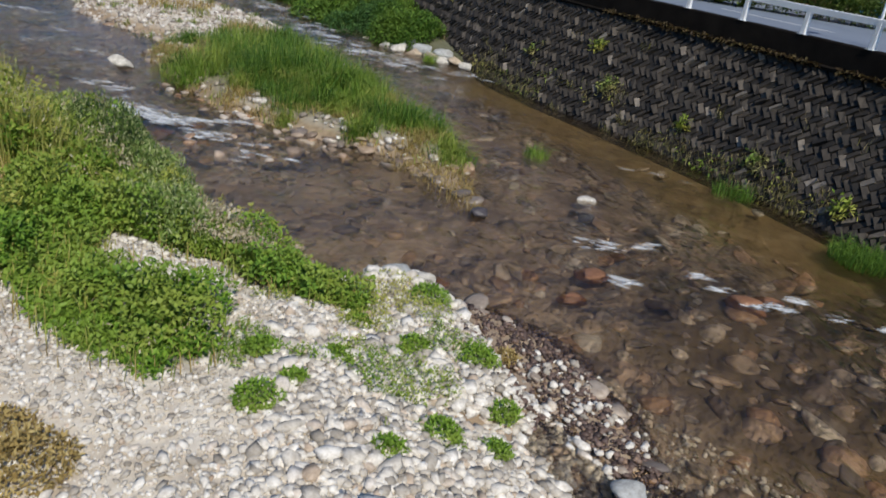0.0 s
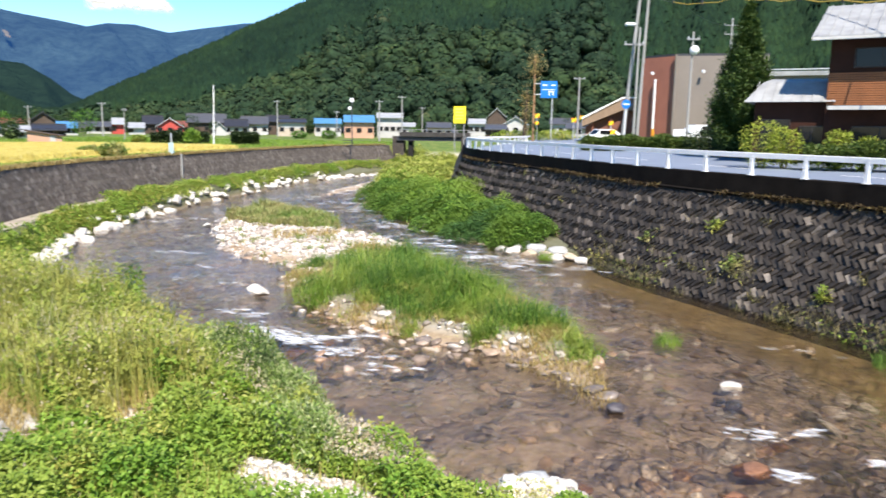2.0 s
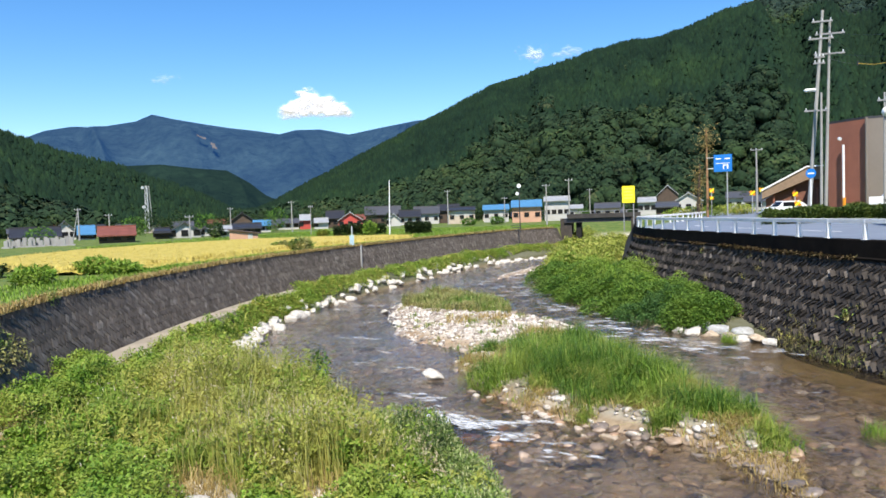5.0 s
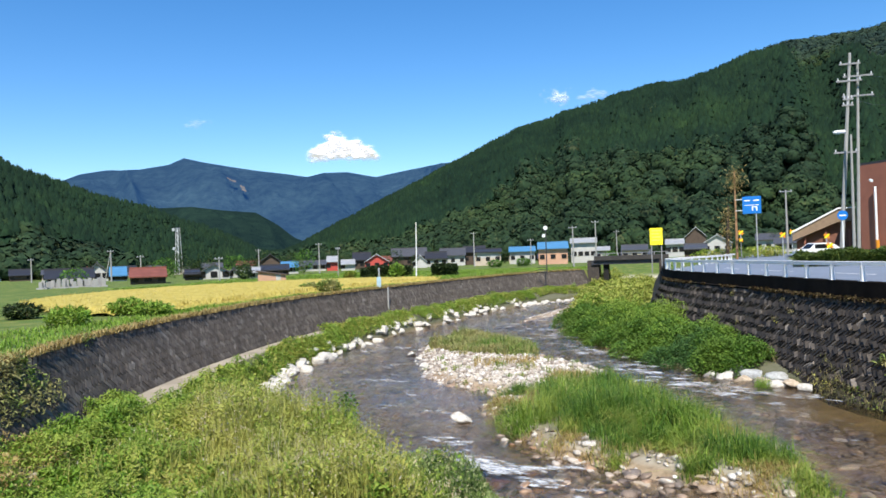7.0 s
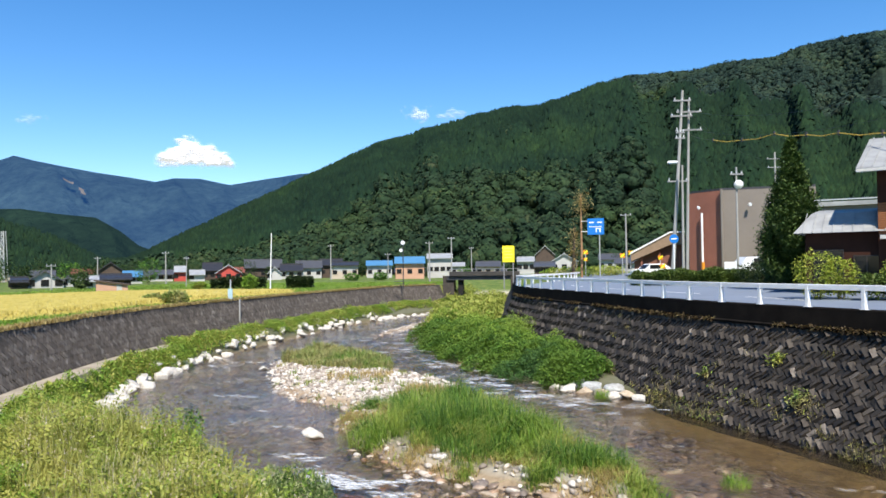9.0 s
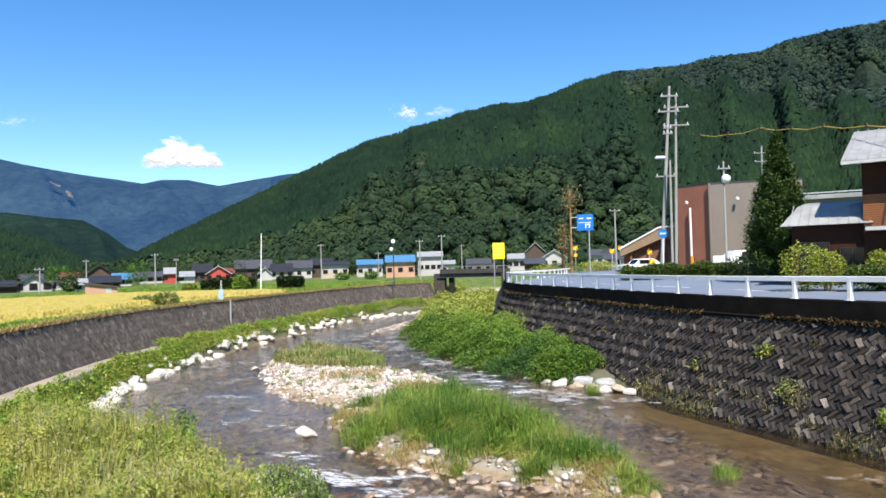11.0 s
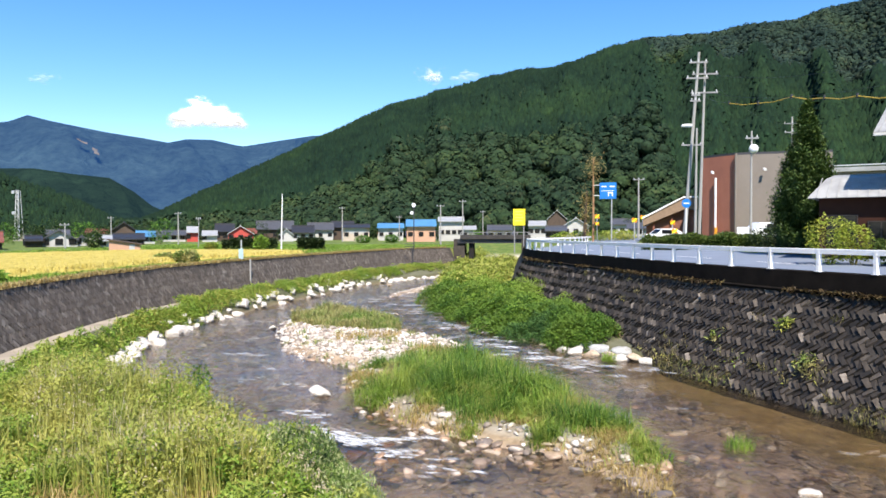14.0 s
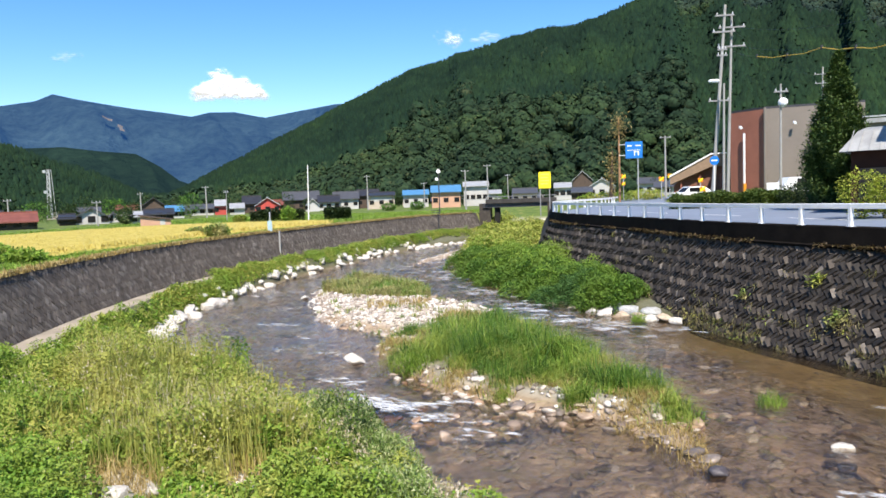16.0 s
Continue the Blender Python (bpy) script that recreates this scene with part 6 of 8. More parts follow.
ok &= (P[:, 1] > 17) | (rng.random(len(P)) < np.where(P[:, 0] > 6, 0.25, 0.55))
P = P[ok]
s = (0.06 + 0.3 * rng.random(len(P)) ** 2.6) * (0.8 + 0.01 * np.hypot(P[:, 0], P[:, 1]))
far_off = P[:, 1] > 21
tagged(scatter_stones("river_bed_stones", P[~far_off], s[~far_off], M_BEDSTONE, 0.4, 2, 125, sink=0.45), "brown and rust-coloured stones under the shallow water", "stones", kind="stuff")
tagged(scatter_stones("river_bed_stones", P[far_off], s[far_off], M_BEDSTONE, 0.4, 1, 225, sink=0.45), "brown stones under the farther shallows", "stones", kind="stuff")
q = sample([(2.4, 9.6), (4.2, 9.2), (7.0, 6.6), (7.4, 5.0), (4.2, 5.0), (3.0, 8.4)], 500, rng)
tagged(scatter_stones("shallow_stones", on_ground(q), 0.03 + 0.07 * rng.random(len(q)) ** 2, M_GRAVEL, 0.6, 1, 126, sink=0.1), "pale stones lying in the shallow margin", "stones", kind="stuff")

SHAPES, SHF = stone_shapes(10, 3, np.random.default_rng(130))
rock_meshes = {}


def rock(x, y, z, r, material, label, name="rock", group="", flat=0.65, turn=0.0):
    """One boulder that lies on the ground."""
    key = (int(abs(x * 7 + y * 13)) % 10, material.name)
    if key not in rock_meshes:
        me = bpy.data.meshes.new("rock")
        me.from_pydata(SHAPES[key[0]].tolist(), [], SHF.tolist())
        me.materials.append(material)
        me.shade_smooth()
        rock_meshes[key] = me
    ob = new(name, rock_meshes[key])
    ob.matrix_world = pose(x, y, z + r * flat * 0.45, 0, 0, turn) @ Matrix.Diagonal((r * 1.15, r * 0.9, r * flat, 1))
    return tagged(ob, label, "rock", group)


M_GREYROCK = stone_mat("grey_boulder", [(0.0, (0.36, 0.37, 0.37)), (1.0, (0.45, 0.46, 0.45))], 0.7, 0.5, 8.0)
M_RUST = stone_mat("rust_boulder", [(0.0, (0.19, 0.085, 0.045)), (1.0, (0.29, 0.145, 0.075))], 0.4, 0.5, 8.0)
M_TAN = stone_mat("tan_boulder", [(0.0, (0.42, 0.32, 0.22)), (1.0, (0.52, 0.43, 0.32))], 0.7, 0.5, 8.0)
M_DARKROCK = stone_mat("dark_boulder", [(0.0, (0.05, 0.045, 0.05)), (1.0, (0.09, 0.08, 0.085))], 0.35, 0.6, 8.0)
rock(-7.0, 25.4, 0.0, 0.41, M_ROCK, "large white boulder standing in the stream", flat=0.75)
rock(6.5, 17.0, -0.12, 0.26, M_ROCK, "white boulder just above the water", flat=0.5, turn=20)
rock(3.4, 15.15, -0.04, 0.2, M_DARKROCK, "dark wet boulder at the tip of the spit", flat=0.8)
rock(1.35, 11.35, float(ground_z(1.35, 11.35)), 0.3, M_GREYROCK, "smooth grey boulder on the gravel shore", flat=0.6)
rock(1.78, 11.35, float(ground_z(1.78, 11.35)), 0.24, M_ROCK, "pale angular boulder on the gravel shore", flat=0.8)
rock(3.85, 6.45, 0.0, 0.22, M_GREYROCK, "smooth grey boulder at the water's edge", flat=0.6)
rock(-3.55, 7.9, 0.4, 0.36, M_GREYROCK, "large grey boulder half buried in gravel", flat=0.55)
for x, y, r, m, lb in ((5.3, 12.6, 0.42, M_RUST, "rust-coloured flat boulder awash in the riffle"), (6.3, 13.8, 0.3, M_RUST, "rust-coloured boulder awash in the riffle"), (5.0, 13.9, 0.25, M_TAN, "tan boulder awash in the riffle"), (4.6, 11.6, 0.36, M_RUST, "rust-coloured flat boulder awash in the riffle"), (8.3, 11.9, 0.5, M_RUST, "broad rust-brown boulder awash in the riffle"), (8.9, 12.1, 0.35, M_RUST, "rust-brown boulder awash in the riffle"), (6.2, 15.9, 0.3, M_DARKROCK, "dark boulder just under the water"), (6.0, 16.3, 0.25, M_DARKROCK, "dark boulder just under the water"), (2.2, 11.9, 0.2, M_RUST, "orange boulder at the shore"), (-3.6, 19.9, 0.42, M_RUST, "reddish boulder beside the white water"), (-4.3, 19.0, 0.35, M_RUST, "brown boulder beside the white water"), (-2.8, 19.9, 0.28, M_ROCK, "pale boulder beside the white water"), (8.0, 31.6, 0.35, M_RUST, "rust-coloured boulder below the wall"), (-0.6, 19.3, 0.4, M_TAN, "tan boulder at the island edge"), (-1.1, 17.8, 0.36, M_TAN, "tan boulder in the channel"), (-3.2, 16.2, 0.35, M_TAN, "tan boulder at the bank"), (-2.6, 15.3, 0.3, M_TAN, "tan boulder at the bank"), (0.8, 19.4, 0.22, M_TAN, "tan boulder at the island edge"), (2.0, 27.0, 0.3, M_TAN, "tan boulder behind the island grass"), (9.9, 20.3, 0.3, M_TAN, "tan boulder at the foot of the wall"), (11.6, 17.6, 0.22, M_ROCK, "pale boulder at the foot of the wall"), (3.8, 12.9, 0.26, M_TAN, "tan boulder under the shallow water"), (1.9, 12.7, 0.2, M_TAN, "tan boulder in the shallows")):
    rock(x, y, max(float(ground_z(x, y)), -0.17), r * 0.85, m, lb, flat=0.42, turn=x * 40)
for x, y, r, m in ((2.2, 36.4, 0.38, M_ROCK), (2.7, 35.7, 0.5, M_ROCK), (3.2, 36.2, 0.55, M_GREYROCK), (3.4, 35.0, 0.45, M_TAN), (3.9, 35.3, 0.5, M_GREYROCK), (4.2, 34.3, 0.45, M_TAN), (4.7, 34.4, 0.5, M_GREYROCK), (4.6, 33.6, 0.38, M_ROCK), (5.2, 33.5, 0.42, M_TAN), (5.6, 32.9, 0.32, M_ROCK), (1.3, 37.6, 0.3, M_TAN), (0.3, 39.2, 0.32, M_TAN)):
    rock(x, y, float(ground_z(x, y)) * 0.6, r, m, "boulder at the end of the bushes below the wall", group="boulders below the wall")
line = along([(-17.2, 30.0), (-18.5, 33.5), (-19.4, 36.5), (-20.1, 44), (-20.2, 52), (-19.3, 61), (-16.4, 80), (-10.8, 92.5), (-9, 97)], ds=0.5)
for k, (x, y) in enumerate(line):
    if rng.random() < 0.05 + 0.4 * math.sin(k * 0.21) ** 2 * (y > 40):
        continue
    for _ in range(rng.integers(1, 4)):
        dx, dy = np.clip(rng.normal(-0.05, 0.28), -0.5, 0.5), rng.normal(0, 0.3)
        rock(x + dx, y + dy, max(float(ground_z(x + dx, y + dy)) * 0.7, -0.1), 0.2 + 0.4 * rng.random() ** 1.5, M_ROCK, "white bank-protection boulder at the water's edge", group="white boulders along the left bank", turn=rng.uniform(0, 180))
for x, y, r in ((-7.7, 11.6, 0.3), (-7.25, 12.0, 0.2), (-8.15, 11.35, 0.15), (-7.4, 11.35, 0.16), (-8.3, 11.7, 0.15), (-2.6, 15.0, 0.16), (-1.7, 13.6, 0.17), (-1.2, 13.1, 0.2), (-0.6, 12.7, 0.16), (0.4, 11.5, 0.18), (0.9, 11.6, 0.17), (-4.6, 16.9, 0.15), (-4.1, 17.9, 0.14)):
    rock(x, y, float(ground_z(x, y)) + 0.05, r, M_ROCK, "white stone lying among the bank weeds", group="white stones on the near bank")
# white edge of the gravel bar
for x, y in along([(-14.5, 43), (-11.4, 35.6), (-8.8, 32.6), (-6.2, 31.2), (-3.5, 31.6)], ds=0.45):
    rock(x + rng.normal(0, 0.25), y + rng.normal(0, 0.25), 0.0, 0.1 + 0.24 * rng.random() ** 2, M_ROCK, "white stone on the edge of the gravel bar", group="white stones on the gravel bar", turn=rng.uniform(0, 180))

# stones along the near shore and round the island
q = np.r_[sample([(0.7, 11.0), (0.9, 11.7), (2.1, 11.4), (2.3, 10.4), (1.5, 10.8)], 130, rng), sample([(-0.2, 11.8), (-2.6, 14.5), (-2.2, 15.0), (0.4, 12.2)], 60, rng)]
tagged(scatter_stones("shore_stones", on_ground(q), 0.06 + 0.14 * rng.random(len(q)) ** 1.5, M_GRAVEL, 0.65, 2, 141, sink=0.2), "white angular stones along the shore", "stones", kind="stuff")
q = sample(ISLAND, 1500, rng, -0.4)
q = q[(inside(ISLAND, q[:, 0], q[:, 1]) < 0.15) & (q[:, 1] < 24)]
q = np.r_[q, sample([(-4.0, 18.5), (-3.0, 20.3), (-1.0, 19.5), (0.8, 18.6), (-0.6, 17.6), (-3.0, 17.0)], 90, rng)]
M_TANMIX = stone_mat("tan_and_rust_stone", [(0.0, (0.17, 0.13, 0.105)), (0.45, (0.36, 0.275, 0.2)), (0.62, (0.4, 0.235, 0.13)), (0.85, (0.5, 0.42, 0.34)), (1.0, (0.64, 0.59, 0.53))], 0.5, 0.3, 10.0)
tagged(scatter_stones("edge_stones", np.maximum(on_ground(q), [-99, -99, -0.12]), 0.07 + 0.2 * rng.random(len(q)) ** 2, M_TANMIX, 0.5, 2, 142, sink=0.3), "tan and rust-coloured stones at the island's edge", "stones", kind="stuff")
q = sample([(2.6, 12.0), (4.5, 16.5), (10.0, 16.5), (12.0, 11.0), (9.0, 6.0), (5.0, 6.0), (3.4, 9.0)], 230, rng)
tagged(scatter_stones("large_bed_stones", on_ground(q), 0.12 + 0.3 * rng.random(len(q)) ** 2, M_TANMIX, 0.35, 2, 143, sink=0.4), "large brown stones under the riffle", "stones", kind="stuff")

# wet brown shingle between the pale gravel and the stream
M_SHINGLE = stone_mat("wet_brown_shingle", [(0.0, (0.05, 0.032, 0.027)), (0.5, (0.12, 0.078, 0.064)), (0.85, (0.2, 0.135, 0.105)), (0.95, (0.34, 0.22, 0.14)), (1.0, (0.55, 0.49, 0.43))], 0.6, 0.3, 14.0)
q = sample(SHINGLE, 4200, rng, -0.3)
tagged(scatter_stones("shingle", on_ground(q), 0.02 + 0.06 * rng.random(len(q)) ** 2.2, M_SHINGLE, 0.6, 1, 144, sink=0.3), "wet reddish-brown shingle along the waterline", "shingle", kind="stuff")
# white water, and white flecks painted for glints on the ripples
kf = Mat("foam")
kf.color((0.85, 0.87, 0.88))
kf.gloss(0.6, 0, 0.3)
tr_ = kf.t.nodes.new("ShaderNodeBsdfTransparent")
mx_ = kf.t.nodes.new("ShaderNodeMixShader")
fm_ = kf.t.nodes.new("ShaderNodeMapping")
fm_.inputs["Scale"].default_value = (0.7, 1.6, 1.0)
fm_.inputs["Rotation"].default_value = (0, 0, radians(20))
kf.link(kf.coord(), fm_.inputs[0])
cov_ = kf.t.nodes.new("ShaderNodeAttribute")
cov_.attribute_name = "cover"
sum_ = kf.n("Math", operation="MULTIPLY")
kf.link(kf.noise(11.0, 5, 0.75, fm_.outputs[0]), sum_.inputs[0])
kf.link(cov_.outputs["Fac"], sum_.inputs[1])
kf.link(kf.ramp(sum_.outputs[0], [(0.27, (0, 0, 0)), (0.7, (0.85, 0.85, 0.85))]), mx_.inputs[0])
kf.link(tr_.outputs[0], mx_.inputs[1])
kf.link(kf.b.outputs[0], mx_.inputs[2])
kf.link(mx_.outputs[0], kf.out.inputs["Surface"])
M_FOAM_GLINT = kf.m
V, F, C, off = [], [], [], 0
SPOTS = [(-5.5, 20.5, 0.5, 110), (-4.8, 20.2, 0.55, 170), (-4.3, 19.8, 0.5, 140), (-3.9, 19.9, 0.35, 60), (-3.0, 20.1, 0.4, 34), (-2.5, 20.4, 0.35, 20), (-3.3, 19.0, 0.4, 30), (-7.1, 22.9, 0.5, 34), (-2.8, 18.7, 0.4, 26), (-2.1, 17.8, 0.4, 22), (-6.7, 47.8, 0.9, 30), (-3.8, 39.6, 0.6, 40), (-1.7, 37.5, 0.5, 50), (-0.7, 36.7, 0.5, 60), (-0.8, 34.5, 0.5, 50), (0.6, 33.6, 0.5, 60), (0.9, 35.1, 0.4, 40), (-1.2, 30.2, 0.3, 26), (0.1, 30.3, 0.3, 26), (2.4, 31.5, 0.5, 55), (3.6, 32.0, 0.4, 45), (4.1, 29.9, 0.4, 36), (5.1, 31.2, 0.4, 45), (-14.2, 38.7, 1.2, 24), (-13.1, 33.4, 1.0, 24), (-10.5, 30.4, 0.9, 24), (-8.5, 27.2, 0.8, 26), (-10.2, 27.8, 0.9, 22), (-15.1, 45.8, 1.5, 26), (-17.0, 45.8, 1.5, 26), (-6.2, 21.6, 0.4, 12), (-3.2, 18.6, 0.6, 14), (5.9, 14.1, 0.5, 34), (5.8, 12.3, 0.3, 34), (6.05, 13.9, 0.3, 26), (6.7, 14.2, 0.3, 24), (7.57, 12.8, 0.2, 20), (7.88, 12.3, 0.22, 30), (8.3, 11.75, 0.22, 36), (8.8, 11.7, 0.22, 36), (9.4, 12.1, 0.2, 24), (10.1, 11.5, 0.25, 18), (10.9, 11.2, 0.25, 22), (8.6, 20.0, 0.3, 5), (10.3, 19.2, 0.3, 5), (1.0, 36.0, 0.7, 22), (-0.5, 38.5, 0.8, 26), (-2.5, 42, 1.0, 24), (5.6, 31.5, 0.6, 20), (-4.5, 46.5, 1.2, 24), (-7, 52, 1.5, 24), (-6.5, 22.6, 0.6, 10), (-11, 55, 3, 30), (-14, 60, 3, 30), (-18, 44, 1.2, 16), (-12, 72, 3, 30), (-15, 36, 2.0, 14), (-2.0, 17.2, 0.8, 8)]
# scattered flecks: glints on the ripples, painted as foam
for x, y in sample([(-2, 43.5), (-8.3, 57), (-12, 70), (-16.5, 62), (-19, 46), (-14.8, 44), (-14, 51), (-9, 49), (-5, 40), (-1, 33), (3, 25), (6, 22), (6.5, 30), (3.5, 34.5)], 70, rng):
    SPOTS.append((x, y, 0.35 + 0.01 * y, 5))
for x, y in sample([(-3.6, 46), (-1.2, 40), (1.3, 34.8), (4.4, 32.0), (3.4, 30.0), (0.4, 32.8), (-2.6, 38), (-5.4, 45)], 46, rng):
    SPOTS.append((x, y, 0.35, 9))
for x, y in sample([(-6, 49), (-4, 52.5), (-6.5, 60), (-9.5, 66), (-13, 62), (-10, 55)], 30, rng):
    SPOTS.append((x, y, 0.6, 7))
for x, y in ((9.4, 19.8), (6.2, 30.6), (5.0, 31.6), (-7.2, 22.7), (-6.4, 22.2), (-2.9, 19.0), (-2.0, 18.5), (-1.0, 17.6)):
    SPOTS.append((x, y, 0.25, 9))
# left channel: sparkle of the ripples drawn as thin foam
for x, y in sample([(-12, 25.5), (-17.3, 32), (-18.5, 45), (-14.5, 43), (-9.5, 31.5), (-6.5, 24.5)], 14, rng):
    SPOTS.append((x, y, 0.3, 3))
gu, gv = np.meshgrid(np.linspace(-1, 1, 13), np.linspace(-1, 1, 7))
gi = np.arange(gu.size).reshape(gu.shape)
gq = np.stack([gi[:-1, :-1], gi[:-1, 1:], gi[1:, 1:], gi[1:, :-1]], -1).reshape(-1, 4)
for sx, sy, sr, n in SPOTS:
    for _ in range(max(n // 3, 4)):
        x, y = sx + rng.normal(0, sr * 0.6), sy + rng.normal(0, sr * (0.5 if n > 50 else 0.35))
        L_ = (0.14 + 0.34 * rng.random() ** 2) * (0.7 + math.hypot(x, y) * 0.022)
        W_ = L_ * rng.uniform(0.25, 0.5)
        a = rng.uniform(-0.4, 0.4) - 0.3
        rr = np.sqrt(1 - 0.5 * gv**2) * L_ * gu, np.sqrt(1 - 0.5 * gu**2) * W_ * gv
        wob = 1 + 0.35 * (fbm(rr[0] + x * 5, rr[1] + y * 5, 0.15, 131, 2) - 0.5)
        px_, py_ = rr[0] * wob, rr[1] * wob
        c, sn = math.cos(a), math.sin(a)
        wx_, wy_ = px_ * c - py_ * sn + x, px_ * sn + py_ * c + y
        pz = 0.05 * (fbm(wx_, wy_, 1.3, 41) - 0.5) * step(0.35, 0.65, fbm(wx_, wy_, 8.0, 43)) + 0.012 + 0.016 * (1 - gu**2) * (1 - gv**2) * (1 + fbm(wx_, wy_, 0.12, 132, 2))
        V.append(np.stack([wx_, wy_, pz], -1).reshape(-1, 3))
        F.append(gq + off)
        C.append(np.clip(1.15 * (1 - gu**2) * (1 - gv**2), 0, 1).ravel() * rng.uniform(0.6, 1.0) * (1.05 if n > 50 else 0.7 if n < 6 else 1.0))
        off += gu.size
foam = raw("foam", np.concatenate(V), np.concatenate(F), M_FOAM_GLINT, True)
at = foam.data.attributes.new("cover", "FLOAT", "POINT")
at.data.foreach_set("value", np.concatenate(C).astype(np.float32))
tagged(foam, "white water over stones, with ripple glints painted as white flecks", "foam", kind="stuff")

# ---- across the road ----
M_BRICK = plain("brick_red_cladding", (0.3, 0.115, 0.075), 0.8, 0, 0.12, 0.4, 0.2)
M_TANWALL = plain("tan_wall_panel", (0.195, 0.167, 0.14), 0.8, 0, 0.1, 0.3, 0.2)
M_DARK = plain("dark_metal", (0.05, 0.05, 0.055), 0.5, 0.3)
M_BLUE = plain("blue_sign_paint", (0.008, 0.16, 0.52), 0.4, 0, 0.08)
M_YELLOW = plain("yellow_sign_paint", (0.85, 0.72, 0.02), 0.45, 0, 0.06)
M_ORANGE = plain("orange_paint", (0.75, 0.28, 0.02), 0.5, 0, 0.1)
M_TARP = plain("blue_tarpaulin", (0.02, 0.3, 0.68), 0.4, 0, 0.15, 4.0, 0.5)
M_BAG = plain("white_bag", (0.72, 0.73, 0.75), 0.6, 0, 0.1, 6.0, 0.5)
M_YLEAF = leaf_mat("yellow_green_leaf", [(0.0, (0.16, 0.22, 0.02)), (0.5, (0.3, 0.36, 0.04)), (1.0, (0.45, 0.45, 0.08))], None)
M_HEDGE = leaf_mat("hedge_leaf", [(0.0, (0.03, 0.06, 0.012)), (0.5, (0.07, 0.12, 0.02)), (1.0, (0.16, 0.2, 0.04))], None)
M_CONIFER = leaf_mat("conifer_spray", [(0.0, (0.016, 0.04, 0.01)), (0.5, (0.042, 0.082, 0.016)), (1.0, (0.1, 0.15, 0.03))], None, trans=0.15)
M_DKSHRUB = leaf_mat("dark_shrub_leaf", [(0.0, (0.008, 0.018, 0.006)), (0.6, (0.02, 0.038, 0.01)), (1.0, (0.06, 0.09, 0.02))], None, trans=0.15)
M_BARK = plain("bark", (0.09, 0.065, 0.045), 0.9, 0, 0.25, 6.0, 0.6)
M_TYRE = plain("tyre_rubber", (0.02, 0.02, 0.02), 0.8)
ZG = ZR + 0.3


def panel(name, p, q, z0, z1, material, parent, thick=0.25, label=""):
    """An upright wall panel between two plan points."""
    (x0, y0), (x1, y1) = p[:2], q[:2]
    L = math.hypot(x1 - x0, y1 - y0)
    ob = part(name, boxed(0, L, 0, thick, z0, z1), material, parent, label)
    ob.matrix_local = pose(x0, y0, 0, 0, 0, math.degrees(math.atan2(y1 - y0, x1 - x0)))
    return ob


ztop = el_z(5.25, 80)
shop = thing("shop_building", pose(0, 0, 0), "flat-roofed building with brick-red and tan wall faces", "building")
a, b, c, d, e = polar(13.43, 80.5), polar(15.65, 78), polar(21.9, 79), polar(21.5, 104), polar(13.4, 104)
panel("wall", a, b, ZG - 0.5, ztop, M_BRICK, shop, label="brick-red clad wall")
panel("wall", b, c, ZG - 0.5, ztop, M_TANWALL, shop, label="tan panelled wall")
panel("wall", c, d, ZG - 0.5, ztop - 0.004, M_TANWALL, shop)
panel("wall", e, a, ZG - 0.5, ztop - 0.004, M_BRICK, shop)
panel("parapet", a, b, ztop, ztop + 0.22, M_DARK, shop, 0.32, "dark parapet cap")
panel("parapet", b, c, ztop, ztop + 0.22, M_DARK, shop, 0.32, "dark parapet cap")
bm = bmesh.new()
bm.faces.new([bm.verts.new((x, y, ztop - 0.3)) for x, y, _ in (a, b, c, d, e)])
part("roof", bm, M_DARK, shop)
x, y, _ = polar(15.72, 77.6)
part("drainpipe", tubed((x, y, ZG - 0.3), (x, y, ztop + 0.1), 0.12), M_TANWALL, shop)
x, y, _ = polar(14.35, 79.0)
part("vent_pipe", tubed((x, y, ZG), (x, y, el_z(3.7, 80.5)), 0.11), M_WHITE, shop, "white vent pipe")
part("pipe_guard", tubed((x, y - 0.15, ZG), (x, y - 0.15, ZG + 1.6), 0.16), M_ORANGE, shop, "orange pipe guard")
for az, el in ((14.1, 4.2), (17.6, 4.3), (19.0, 4.3)):
    x, y, _ = polar(az, 77.7)
    part("wall_light", tubed((x, y, el_z(el, 78)), (x, y - 0.35, el_z(el, 78) - 0.1), 0.14), M_WHITE, shop)
for az in (14.5, 15.1):
    x, y, _ = polar(az, 88)
    part("roof_vent", tubed((x, y, ztop - 0.3), (x, y, ztop + 1.0), 0.2), M_STEEL, shop)
x0, y0, _ = polar(24, 68)
hall = thing("low_hall", pose(x0, y0, ZG, 0, 0, -24), "low grey hall with a flat metal roof", "building")
part("wall", boxed(-3, 5, 0, 8, -0.3, 6.0), M_TANWALL, hall)
part("roof", boxed(-3.3, 5.3, -0.3, 8.3, 6.0, 6.35), M_ROOF, hall, "grey metal roof")
part("roof_rail", boxed(-3.3, 5.3, -0.36, -0.3, 6.45, 6.55), M_STEEL, hall)


M_DARKSTEEL = plain("dull_steel", (0.24, 0.24, 0.245), 0.6, 0.2)


